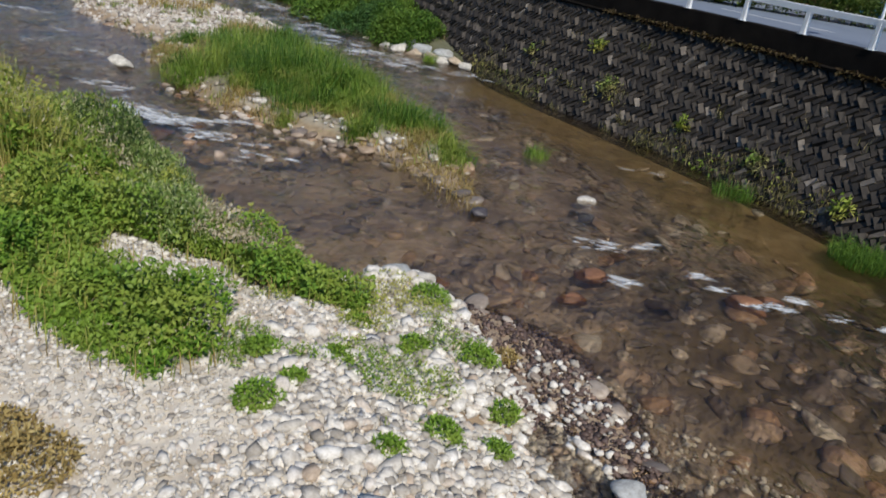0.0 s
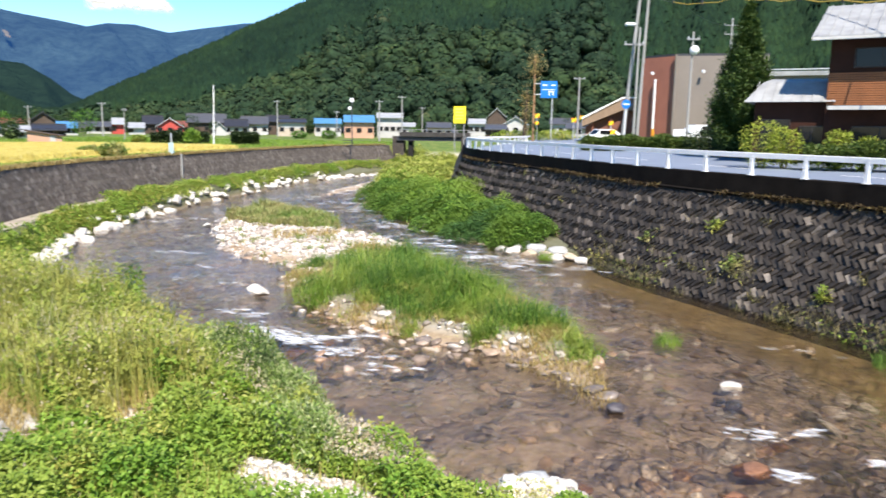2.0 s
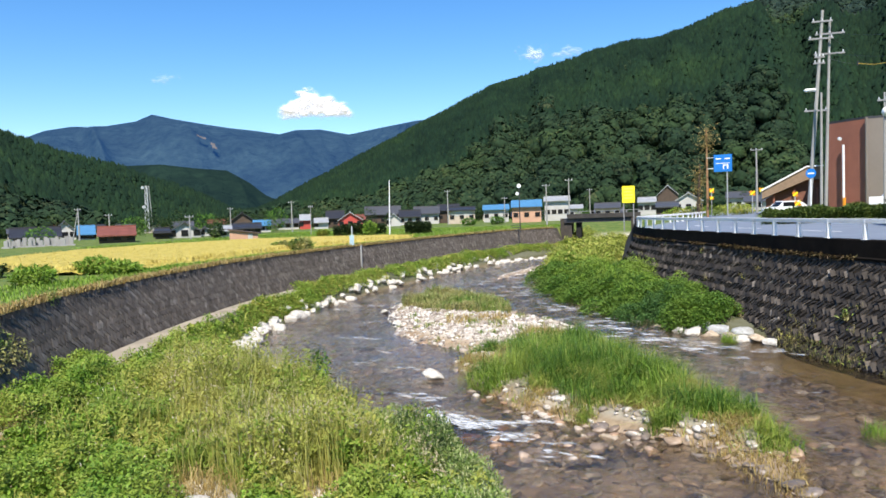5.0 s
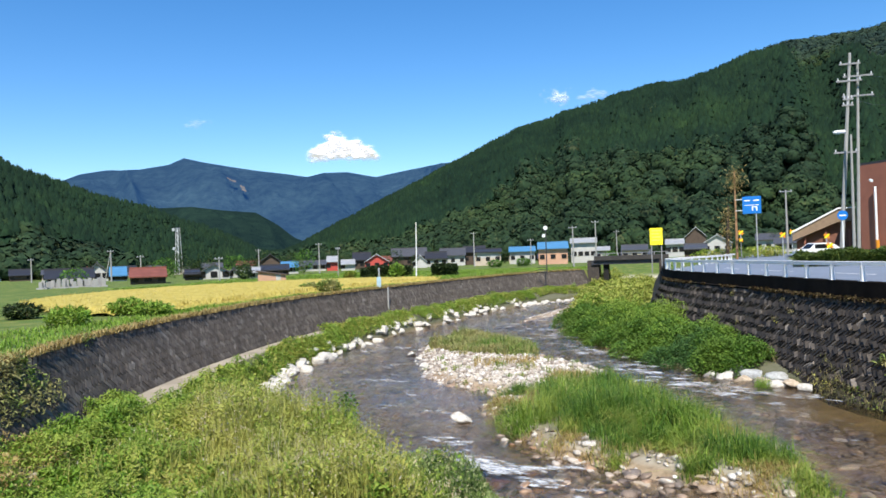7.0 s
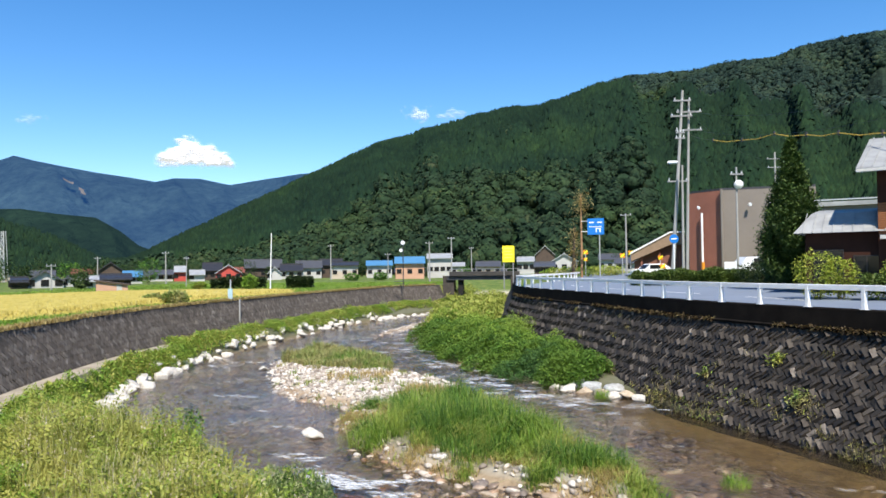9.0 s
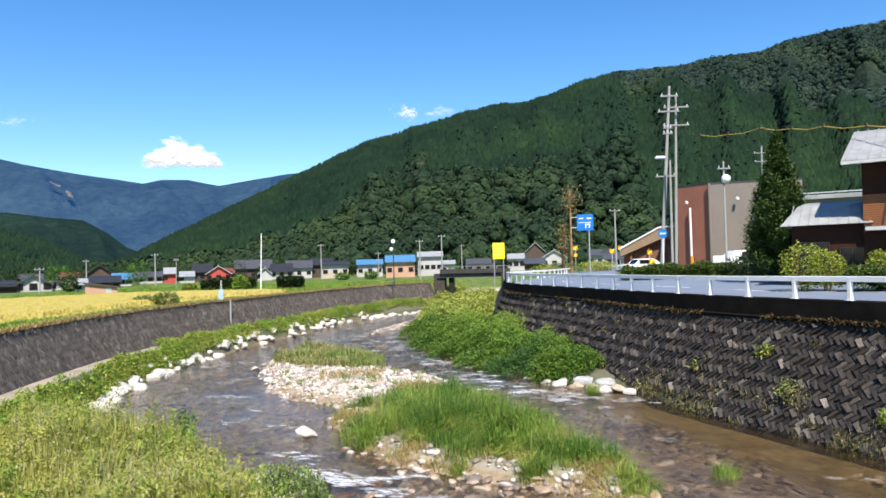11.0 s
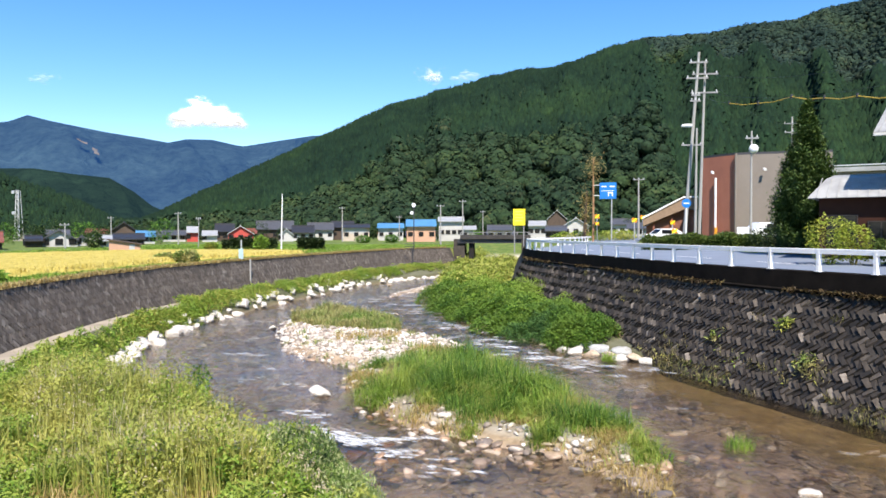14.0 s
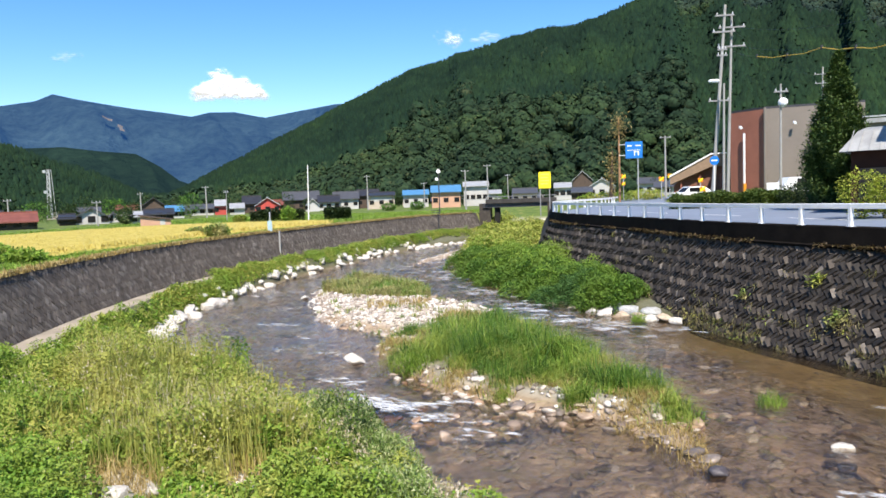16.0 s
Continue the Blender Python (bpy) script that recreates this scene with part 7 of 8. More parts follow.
def utility_pole(az0, az1, top_el, d, r, arms, label, z0=None, lamp=None, mat=None):
    """A round pole with cross-arms and insulators. arms: elevation and half width."""
    x, y, _ = polar(az0, d)
    tx, ty, _ = polar(az1, d)
    z0 = ZG if z0 is None else z0
    zt = el_z(top_el, d) - z0
    p = thing("utility_pole", pose(x, y, z0), label, "utility pole")
    part("pole", tubed((0, 0, -0.3), (tx - x, ty - y, zt), r, r * 0.6, n=10), mat or M_POLE, p)
    for el, w in arms:
        k = (el_z(el, d) - z0) / zt
        cx, cy, cz = (tx - x) * k, (ty - y) * k, el_z(el, d) - z0
        arm = part("cross_arm", boxed(cx - w, cx + w, cy - 0.14, cy - 0.04, cz - 0.06, cz + 0.06), M_DARKSTEEL, p)
        for i in range(3):
            ix = cx - w + 0.12 + i * (2 * w - 0.24) / 2
            part("insulator", tubed((ix, cy - 0.09, cz + 0.06), (ix, cy - 0.09, cz + 0.24), 0.055, 0.035, 6), M_STEEL, arm)
    if lamp:
        cz = el_z(lamp, d) - z0
        part("street_light", boxed((tx - x) * 0.5 - 0.75, (tx - x) * 0.5 + 0.15, -0.25, 0.1, cz - 0.12, cz + 0.12, bevel=0.08), M_WHITE, p, "white lamp head")
    return p


utility_pole(12.15, 13.18, 12.77, 62, 0.17, [(12.05, 0.7), (10.95, 0.85), (9.75, 0.35), (9.35, 0.4), (6.2, 0.8)], "tall grey utility pole with cross-arms and lamp", lamp=7.62)
utility_pole(13.22, 13.61, 12.07, 62.5, 0.14, [(11.2, 1.0), (9.9, 1.05)], "tall grey utility pole with long cross-arms")
utility_pole(12.97, 13.05, 7.4, 61, 0.12, [], "thin pale pole beside the utility poles")
utility_pole(19.35, 19.35, 7.88, 110, 0.18, [(7.4, 1.1), (6.8, 1.0)], "far utility pole with two cross-arms")
utility_pole(8.9, 8.9, 3.93, 110, 0.17, [(3.8, 0.8)], "grey utility pole beside the road")
utility_pole(5.57, 5.57, 5.5, 95, 0.16, [], "brown utility pole overgrown at its top", mat=plain("brown_pole", (0.32, 0.18, 0.09), 0.85))
lamp_p = utility_pole(16.75, 16.77, 7.02, 62, 0.11, [(6.5, 0.5)], "pale lamp pole with a white globe")
x, y, _ = polar(16.75, 62)
bm = bmesh.new()
bmesh.ops.create_uvsphere(bm, u_segments=16, v_segments=10, radius=0.36)
g_ = part("globe", bm, M_WHITE, lamp_p, "white globe lamp", True)
g_.matrix_local = pose(0.15, -0.1, el_z(5.75, 62) - ZG)
# dead creeper on the brown pole
x, y, _ = polar(5.6, 94.8)
cr = thing("dead_creeper", pose(x, y, el_z(4.6, 95)), "rust-brown dead creeper on the pole top", "creeper")
rng = np.random.default_rng(150)
leaves("leaves", rng.normal(0, 1, (500, 3)) * [0.6, 0.4, 0.9] + [0, 0, 0.3], 0.3, 0.1, M_DRY, 151, parent=cr)
x, y, _ = polar(4.9, 96)
cr = thing("dead_tree", pose(x, y, ZG), "bare brown creeper-clad trunk", "tree")
part("trunk", tubed((0, 0, 0), (0.3, 0, 6.5), 0.25, 0.1), M_BARK, cr)
leaves("leaves", rng.normal(0, 1, (700, 3)) * [0.4, 0.4, 1.8] + [0.2, 0, 3.8], 0.3, 0.12, M_DRY, 152, parent=cr)

# signs
x, y, _ = polar(6.66, 94)
sg = thing("direction_sign", pose(x, y, ZG, 0, 0, -6), "blue direction sign with white arrows on a pole", "road sign")
zc = el_z(3.0, 94) - ZG
part("board", boxed(-1.02, 1.02, -0.04, 0.04, zc - 1.02, zc + 1.02, bevel=0.02), M_BLUE, sg)
for i, (u0, u1, v0, v1) in enumerate(((-0.8, -0.2, 0.45, 0.6), (0.2, 0.8, 0.45, 0.6), (-0.8, 0.75, -0.05, 0.02), (0.0, 0.12, -0.7, -0.15), (0.1, 0.6, -0.3, -0.18), (0.45, 0.6, -0.7, -0.25))):
    part("marking", boxed(u0, u1, -0.055, -0.044, zc + v0, zc + v1), M_WHITE, sg)
part("pole", tubed((0.45, 0.1, -0.3), (0.45, 0.1, zc + 0.9), 0.07), M_STEEL, sg)
for dz in (-0.6, 0.7):
    part("bracket", tubed((-1.8, 0.12, zc + dz), (-0.9, 0.06, zc + dz), 0.05), M_STEEL, sg)
x, y, _ = polar(-0.05, 72)
sg = thing("yellow_sign", pose(x, y, ZR, 0, 0, 0), "plain yellow notice board on two posts", "sign")
zc = el_z(1.02, 72) - ZR
part("board", boxed(-0.58, 0.58, -0.04, 0.04, zc - 0.8, zc + 0.8, bevel=0.015), M_YELLOW, sg)
M_FAINT = plain("faded_yellow_print", (0.7, 0.66, 0.12), 0.6)
for k in range(4):
    part("print_bar", boxed(-0.42, 0.42 - 0.12 * (k % 2), -0.052, -0.044, zc + 0.5 - 0.3 * k, zc + 0.6 - 0.3 * k), M_FAINT, sg)
for sx in (-0.45, 0.45):
    part("leg", boxed(sx - 0.05, sx + 0.05, 0.04, 0.12, -0.5, zc - 0.3), M_DARKSTEEL, sg)
x, y, _ = polar(12.35, 60)
sg = thing("round_sign", pose(x, y, ZG), "round blue road sign on a thin post", "road sign")
zc = el_z(1.95, 60) - ZG
bm = tubed((0, -0.03, zc), (0, 0.0, zc), 0.35, n=24)
part("disc", bm, M_BLUE, sg)
part("marking", boxed(-0.22, 0.22, -0.045, -0.033, zc - 0.05, zc + 0.05), M_WHITE, sg)
part("pole", tubed((0, 0.06, -0.3), (0, 0.06, zc + 0.3), 0.05), M_WHITE, sg)
x, y, _ = polar(36.6, 26)
sg = thing("diamond_sign", pose(x, y, float(road_z(x, y)), 0, 0, 22), "back of a diamond road sign on a white post", "road sign")
zc = el_z(2.7, 26) - float(road_z(x, y))
bm = boxed(-0.24, 0.24, -0.02, 0.0, -0.24, 0.24, bevel=0.01)
dd_ = part("plate", bm, plain("sign_back_grey", (0.6, 0.62, 0.64), 0.5, 0.2), sg)
dd_.matrix_local = pose(0, -0.04, zc, 0, 45, 0)
part("pole", tubed((0.08, 0.02, -0.3), (0, 0, zc + 0.4), 0.045), M_WHITE, sg)
part("marker_post", tubed((-0.2, -0.1, -0.1), (-0.1, -0.1, 0.95), 0.04), M_WHITE, sg)
for az, el, d_, r in ((5.85, 1.05, 94, 0.45), (5.85, 0.5, 94, 0.35), (8.6, 0.75, 96, 0.5), (9.2, 0.95, 96, 0.45), (11.35, 0.55, 90, 0.45), (11.5, -0.1, 70, 0.4)):
    x, y, _ = polar(az, d_)
    sg = thing("crossing_sign", pose(x, y, ZG), "orange and yellow railway crossing sign on a post", "crossing sign", "railway crossing signs")
    zc = el_z(el, d_) - ZG
    r *= 0.72
    q_ = part("plate", boxed(-r, r, -0.05, 0.0, -r * 0.45, r * 0.45, bevel=0.02), M_ORANGE, sg)
    q_.matrix_local = pose(0, -0.05, zc, 0, 40, 0)
    q_ = part("plate", boxed(-r, r, -0.05, 0.0, -r * 0.3, r * 0.3, bevel=0.02), M_YELLOW, sg)
    q_.matrix_local = pose(0, -0.11, zc, 0, -40, 0)
    part("pole", tubed((0, 0, -0.4), (0, 0, zc), 0.06), M_STEEL, sg)

# station shelter with a sloping roof
x, y, _ = polar(11.2, 96)
st = thing("shelter", pose(x, y, ZG, 0, 0, -11), "open brown shelter with a sloping tan roof", "shelter")
bm = bmesh.new()
prism(bm, [(-2.9, -0.2), (3.0, -0.2), (3.0, el_z(1.5, 96) - ZG), (1.2, el_z(1.5, 96) - ZG), (-2.9, el_z(0.3, 96) - ZG)], 0.5, 6)
part("wall", bm, plain("rust_brown_wall", (0.2, 0.085, 0.055), 0.8), st)
bm = bmesh.new()
prism(bm, [(-3.3, el_z(0.9, 96) - ZG), (1.5, el_z(2.4, 96) - ZG), (3.2, el_z(2.4, 96) - ZG), (3.2, el_z(1.55, 96) - ZG), (1.5, el_z(1.5, 96) - ZG), (-3.3, el_z(0.3, 96) - ZG)], -0.5, 7)
rf_ = part("roof", bm, plain("tan_roof", (0.26, 0.18, 0.115), 0.7), st, "tan sloping roof")
bm = bmesh.new()
prism(bm, [(-3.35, el_z(0.97, 96) - ZG), (1.5, el_z(2.47, 96) - ZG), (3.25, el_z(2.47, 96) - ZG), (3.25, el_z(2.4, 96) - ZG), (1.5, el_z(2.36, 96) - ZG), (-3.35, el_z(0.84, 96) - ZG)], -0.65, -0.5)
part("fascia", bm, M_WHITE, rf_, "white roof fascia")
for sx in (-2.0, 0.2, 2.6):
    part("post", boxed(sx - 0.1, sx + 0.1, 0, 0.2, -0.2, 3.0), M_BRICK, st)


def leaf_box(name, p, q, w, z0, h, n, ll, material, seed, label, category="hedge"):
    """A clipped hedge between two plan points: woody stems and leaves round its faces."""
    rng = np.random.default_rng(seed)
    (x0, y0), (x1, y1) = p[:2], q[:2]
    L = math.hypot(x1 - x0, y1 - y0)
    ob = thing(name, pose(x0, y0, z0, 0, 0, math.degrees(math.atan2(y1 - y0, x1 - x0))), label, category)
    for k in range(int(L / 0.8) + 1):
        part("stem", tubed((k * 0.8 + 0.1, 0, -0.1), (k * 0.8 + rng.normal(0, 0.1), rng.normal(0, 0.1), h * 0.8), 0.03, 0.01, n=5), M_STEM, ob)
    P = rng.random((n, 3)) * [L, 1, 1]
    u = P[:, 0]
    hh = h * (0.8 + 0.35 * value_noise(u + seed, u * 0 + seed, 1.3, seed))
    P[:, 1] = (P[:, 1] - 0.5) * w
    P[:, 2] = hh * np.sqrt(P[:, 2]) * (1 - 0.25 * (2 * P[:, 1] / w) ** 2)
    leaves("leaves", P, ll, ll * 0.5, material, seed + 1, parent=ob)
    return ob


hd = (math.cos(radians(32)), -math.sin(radians(32)))
hc = polar(32, 34)


def along_house(u, off=0.0):
    return (hc[0] + hd[0] * u + off * math.sin(radians(32)), hc[1] + hd[1] * u + off * math.cos(radians(32)))


def gz(p):
    return float(road_z(p[0], p[1]))


for u0, u1, h, m, lb in ((-4.4, -1.6, 1.2, M_HEDGE, "loose yellow-green garden hedge along the road"), (-1.5, 3.0, 1.25, M_HEDGE, "clipped dark green hedge along the road"), (3.1, 9.5, 0.6, M_HEDGE, "low dark green hedge along the road")):
    p, q = along_house(u0), along_house(u1)
    leaf_box("hedge", p, q, 1.3, gz(p), h, int(7000 * (u1 - u0) / 4), 0.15, m, int(160 + u0 * 3), lb)
for k, (u, r, h) in enumerate(((-6.2, 0.95, 2.0), (-5.3, 0.75, 1.7), (-3.3, 0.6, 1.6), (-2.3, 0.5, 1.3))):
    p = along_house(u, 0.6)
    shrub(p[0], p[1], gz(p), r, h, M_YLEAF, 170 + k, "yellow-green garden shrub in front of the house", 1300, 0.15)
for k, u in enumerate((0.6, 1.5, 2.3)):
    p = along_house(u, 1.2)
    b_ = shrub(p[0], p[1], gz(p), 0.45, 1.35, M_SEED, 180 + k, "pale flowering plant above the hedge", 200, 0.12, "flowering_plant")
for k, (az0, az1) in enumerate(((9.5, 12.5), (12.6, 16.0), (16.1, 19.0))):
    p, q = polar(az0, 56), polar(az1, 54.5)
    leaf_box("hedge", p, q, 1.6, ZG - 0.25, 1.25, 7000, 0.2, M_HEDGE, 190 + k, "low rounded hedge beside the road")
for k, (az, d_, r, h) in enumerate(((18.0, 53, 1.3, 1.7), (18.9, 51, 1.2, 1.5), (19.6, 47, 1.0, 2.0), (20.6, 46.5, 1.0, 2.2))):
    x, y, _ = polar(az, d_)
    shrub(x, y, ZG - 0.2, r, h, M_DKSHRUB, 200 + k, "dark green shrub under the conifer", 2200, 0.17)
for k, (az, d_, r, h) in enumerate(((3.6, 98, 1.8, 1.2), (4.6, 100, 1.6, 1.3), (6.2, 100, 2.0, 1.4), (7.3, 102, 2.0, 1.5), (8.0, 104, 1.6, 1.3))):
    x, y, _ = polar(az, d_)
    shrub(x, y, ZG - 0.1, r, h, M_WEED, 210 + k, "bright green roadside bush", 700, 0.3)

# conifer
x, y, _ = polar(20.35, 45)
con = thing("conifer", pose(x, y, ZG - 0.1), "tall dark green conifer with a pointed top", "tree")
zt = el_z(8.95, 45) - ZG
part("trunk", tubed((0, 0, 0), (0.05, 0, zt * 0.95), 0.2, 0.03), M_BARK, con)
rng = np.random.default_rng(220)
N = []
for k in range(230):
    h = 0.4 + (zt - 0.5) * (k + 0.5) / 230
    a = rng.uniform(0, 6.28)
    t = h / zt
    rr = (1.5 if t < 0.36 else 1.5 * (1 - (t - 0.36) / 0.64) ** 0.95 + 0.04) * rng.uniform(0.85, 1.05)
    if t < 0.3:
        rr = (1.15 + 1.6 * t) * rng.uniform(0.75, 1.1)
    tip = (rr * math.cos(a), rr * math.sin(a), h + 0.25 * rr)
    part("limb", tubed((0, 0, h), tip, 0.035, 0.01, n=5), M_BARK, con)
    m = int(60 + 420 * rr)
    s = rng.uniform(0.25, 1.0, (m, 1))
    N.append(np.array([0, 0, h]) + (np.array(tip) - [0, 0, h]) * s + rng.normal(0, 0.05 + 0.1 * rr, (m, 3)))
leaves("crown", np.concatenate(N), 0.2, 0.075, M_CONIFER, 221, 0.6, con)


def car(x, y, z, yaw, label, material, L=4.2, W=1.65, Hc=1.5, van=False):
    c = thing("van" if van else "car", pose(x, y, z, 0, 0, yaw), label, "van" if van else "car")
    bm = bmesh.new()
    if van:
        prism(bm, [(-L / 2, 0.3), (L / 2, 0.3), (L / 2, 0.95), (L / 2 - 0.35, 1.15), (L / 2 - 0.9, Hc), (-L / 2, Hc)], -W / 2, W / 2)
    else:
        prism(bm, [(-L / 2, 0.3), (L / 2, 0.3), (L / 2, 0.75), (L / 2 - 0.95, 0.92), (L / 2 - 1.6, Hc), (-L / 2 + 1.0, Hc), (-L / 2 + 0.1, 0.95)], -W / 2, W / 2)
    bmesh.ops.bevel(bm, geom=bm.edges[:], offset=0.06, segments=2, affect="EDGES")
    body = part("body", bm, material, c)
    for s in (-1, 1):
        part("side_window", boxed(-L / 2 + 1.0, L / 2 - 1.45, s * W / 2 - 0.012, s * W / 2 + 0.012, 0.95, Hc - 0.12), M_GLASS, body)
    bm = bmesh.new()
    q = [bm.verts.new(p) for p in ((L / 2 - 0.98, -W / 2 + 0.12, 0.96), (L / 2 - 0.98, W / 2 - 0.12, 0.96), (L / 2 - 1.52, W / 2 - 0.2, Hc - 0.08), (L / 2 - 1.52, -W / 2 + 0.2, Hc - 0.08))]
    bm.faces.new(q)
    for v in q:
        v.co.x += 0.03
    part("windscreen", bm, M_GLASS, body)
    for sx in (-1, 1):
        part("headlight", boxed(L / 2 - 0.06, L / 2 + 0.01, sx * 0.6 - 0.16, sx * 0.6 + 0.16, 0.6, 0.74, bevel=0.01), M_STEEL, body)
        for sy in (-1, 1):
            w = part("wheel", tubed((sx * L * 0.31, sy * (W / 2 - 0.18), 0.3), (sx * L * 0.31, sy * (W / 2 + 0.01), 0.3), 0.3, n=16), M_TYRE, c)
            part("rim", tubed((sx * L * 0.31, sy * (W / 2), 0.3), (sx * L * 0.31, sy * (W / 2 + 0.02), 0.3), 0.18, n=12), M_STEEL, w)
    return c


M_CARWHITE = plain("white_car_paint", (0.78, 0.79, 0.8), 0.25, 0, 0.04, 2.0, 0.0, 0.6)
x, y, _ = polar(10.7, 82)
car(x, y, ZG, 200, "white parked hatchback near the crossing", M_CARWHITE)
x, y, _ = polar(18.1, 68)
car(x, y, ZG, 190, "white parked van in front of the building", M_CARWHITE, 4.6, 1.7, 1.95, True)
x, y, _ = polar(16.3, 66)
bx = thing("white_cabinet", pose(x, y, ZG, 0, 0, -16), "white outdoor cabinet in front of the building", "cabinet")
part("body", boxed(-0.55, 0.55, -0.4, 0.4, 0, 1.55, bevel=0.03), M_WHITE, bx)
part("door", boxed(-0.48, 0.48, -0.43, -0.404, 0.15, 1.45), M_BAG, bx)
p, q = polar(14.9, 62), polar(16.7, 61)
fc_ = thing("white_fence", pose(p[0], p[1], ZG, 0, 0, math.degrees(math.atan2(q[1] - p[1], q[0] - p[0]))), "low white pipe fence by the building", "fence")
for k in range(4):
    part("post", tubed((k * 0.65, 0, 0), (k * 0.65, 0, 0.95), 0.04), M_WHITE, fc_)
for z in (0.5, 0.93):
    part("rail", tubed((0, 0, z), (1.95, 0, z), 0.035), M_WHITE, fc_)

# tarpaulin heap
x, y, _ = polar(37.0, 36.0)
hp = thing("tarpaulin_heap", pose(x, y, float(road_z(x, y)), 0, 0, -38), "blue tarpaulin heap with white bags beside the hedge", "tarpaulin heap")
rng = np.random.default_rng(230)
v, fc = ICO2
sh3, f3 = stone_shapes(4, 2, rng)
for k, (u, w, r, m) in enumerate(((-0.8, 0, 0.42, M_TARP), (-0.35, 0.1, 0.45, M_TARP), (0.0, -0.1, 0.48, M_BAG), (0.45, 0, 0.48, M_BAG), (0.85, 0.05, 0.5, M_TARP), (1.0, -0.1, 0.35, M_TARP), (0.2, 0.25, 0.5, M_TARP), (1.4, 0.1, 0.5, M_TARP), (1.85, 0.0, 0.45, M_TARP), (2.3, 0.1, 0.5, M_TARP), (1.6, -0.2, 0.35, M_BAG))):
    me = raw("tarpaulin" if m is M_TARP else "bag", sh3[k % 4] * [r * 1.1, r, r * 1.15] + [u, w, r * 1.1], f3, m, True, hp)

# overhead cable in a yellow sleeve
M_SLEEVE = plain("weathered_yellow_sleeve", (0.5, 0.33, 0.05), 0.6)
cable = thing("overhead_cable", pose(0, 0, 0), "overhead cable in a yellow protective sleeve", "cable")
pts = [(13.55, 9.6, 62), (15.26, 9.05, 58), (17.2, 8.92, 54), (19.35, 9.2, 50), (21.4, 8.95, 47), (23.4, 8.9, 44), (26, 8.65, 41), (28.8, 8.5, 38), (34, 8.2, 33), (42, 7.8, 28)]
for i, ((a0, e0, d0), (a1, e1, d1)) in enumerate(zip(pts[:-1], pts[1:])):
    p, q = polar(a0, d0, el_z(e0, d0)), polar(a1, d1, el_z(e1, d1))
    m_ = [(p[k] + q[k]) / 2 for k in range(3)]
    m_[2] -= 0.12
    bm = bmesh.new()
    r = 0.012 if i == 0 else 0.034
    tube(bm, p, m_, r, n=6)
    tube(bm, m_, q, r, n=6)
    part("wire" if i == 0 else "sleeve", bm, M_DARK if i == 0 else M_SLEEVE, cable)
    if i:
        part("clip", tubed((p[0], p[1], p[2] - 0.12), (p[0], p[1], p[2] + 0.15), 0.07, n=6), M_DARK, cable)
wires = thing("power_lines", pose(0, 0, 0), "thin dark power lines strung between the poles", "power line")
for i, (a0, e0, d0, a1, e1, d1) in enumerate(((13.5, 11.3, 62, 36, 13, 30), (13.7, 9.95, 62, 36, 11.5, 30), (13.2, 12.2, 62, 8.9, 3.85, 110), (13.5, 11.2, 62, 19.35, 7.4, 110))):
    p, q = Vector(polar(a0, d0, el_z(e0, d0))), Vector(polar(a1, d1, el_z(e1, d1)))
    t = np.linspace(0, 1, 13)[:, None]
    mid = np.array(p) * (1 - t) + np.array(q) * t - [0, 0, 4.8] * t * (1 - t)
    ring = [mid + 0.012 * np.array([0, math.sin(a), math.cos(a)]) for a in (0, 2.09, 4.19, 0)]
    sheet("wire", ring, M_DARK, True, wires)

# ---- far bridge ----
br = thing("far_bridge", pose(0, 0, 0), "small dark road bridge across the stream", "bridge")
part("deck", boxed(-8.6, 1.5, 105.5, 110, 4.7, 5.3), plain("bridge_concrete", (0.05, 0.046, 0.042), 0.85, 0, 0.25, 0.7), br)
part("beam", boxed(-9.0, 0.6, 105.9, 109.6, 4.1, 4.7), M_DARK, br, "dark steel bridge beam")
part("abutment", boxed(-9.6, -8.0, 106.2, 110.2, 0.2, 4.7), M_MORTAR_L, br)
part("abutment", boxed(0.2, 1.6, 105.6, 110.2, 0.2, 4.7), M_MORTAR_L, br)
part("pier", boxed(-7.4, -6.7, 106.5, 109, -0.3, 4.1), M_MORTAR, br)
for k in range(7):
    x = -8.5 + k * 1.62
    part("post", boxed(x - 0.07, x + 0.07, 105.6, 105.75, 5.3, 5.7), M_DARKSTEEL, br)
part("rail", boxed(-8.6, 1.5, 105.62, 105.72, 5.62, 5.7), M_DARKSTEEL, br)

# ---- village ----
M_TILE = plain("grey_roof_tile", (0.07, 0.072, 0.08), 0.5, 0, 0.2, 1.5, 0.5)
M_TILE2 = plain("black_roof_tile", (0.03, 0.03, 0.035), 0.5, 0, 0.2, 1.5, 0.5)
M_RUSTROOF = plain("rust_red_roof", (0.2, 0.065, 0.045), 0.7, 0, 0.2, 0.8, 0.3)
M_BLUEROOF = plain("blue_roof", (0.07, 0.21, 0.38), 0.5, 0, 0.12, 0.8, 0.3)
M_GREYROOF = plain("pale_grey_roof", (0.32, 0.33, 0.34), 0.6, 0, 0.15, 0.8, 0.3)
M_PLASTER = plain("white_plaster", (0.44, 0.43, 0.41), 0.8, 0, 0.1, 0.6, 0.2)
M_BEIGE = plain("beige_plaster", (0.48, 0.4, 0.31), 0.8, 0, 0.12, 0.6, 0.2)
M_TIMBER = plain("weathered_timber", (0.08, 0.055, 0.04), 0.8, 0, 0.2, 1.0, 0.3)
M_REDWALL = plain("red_panel_wall", (0.42, 0.06, 0.045), 0.6, 0, 0.12, 0.8, 0.2)
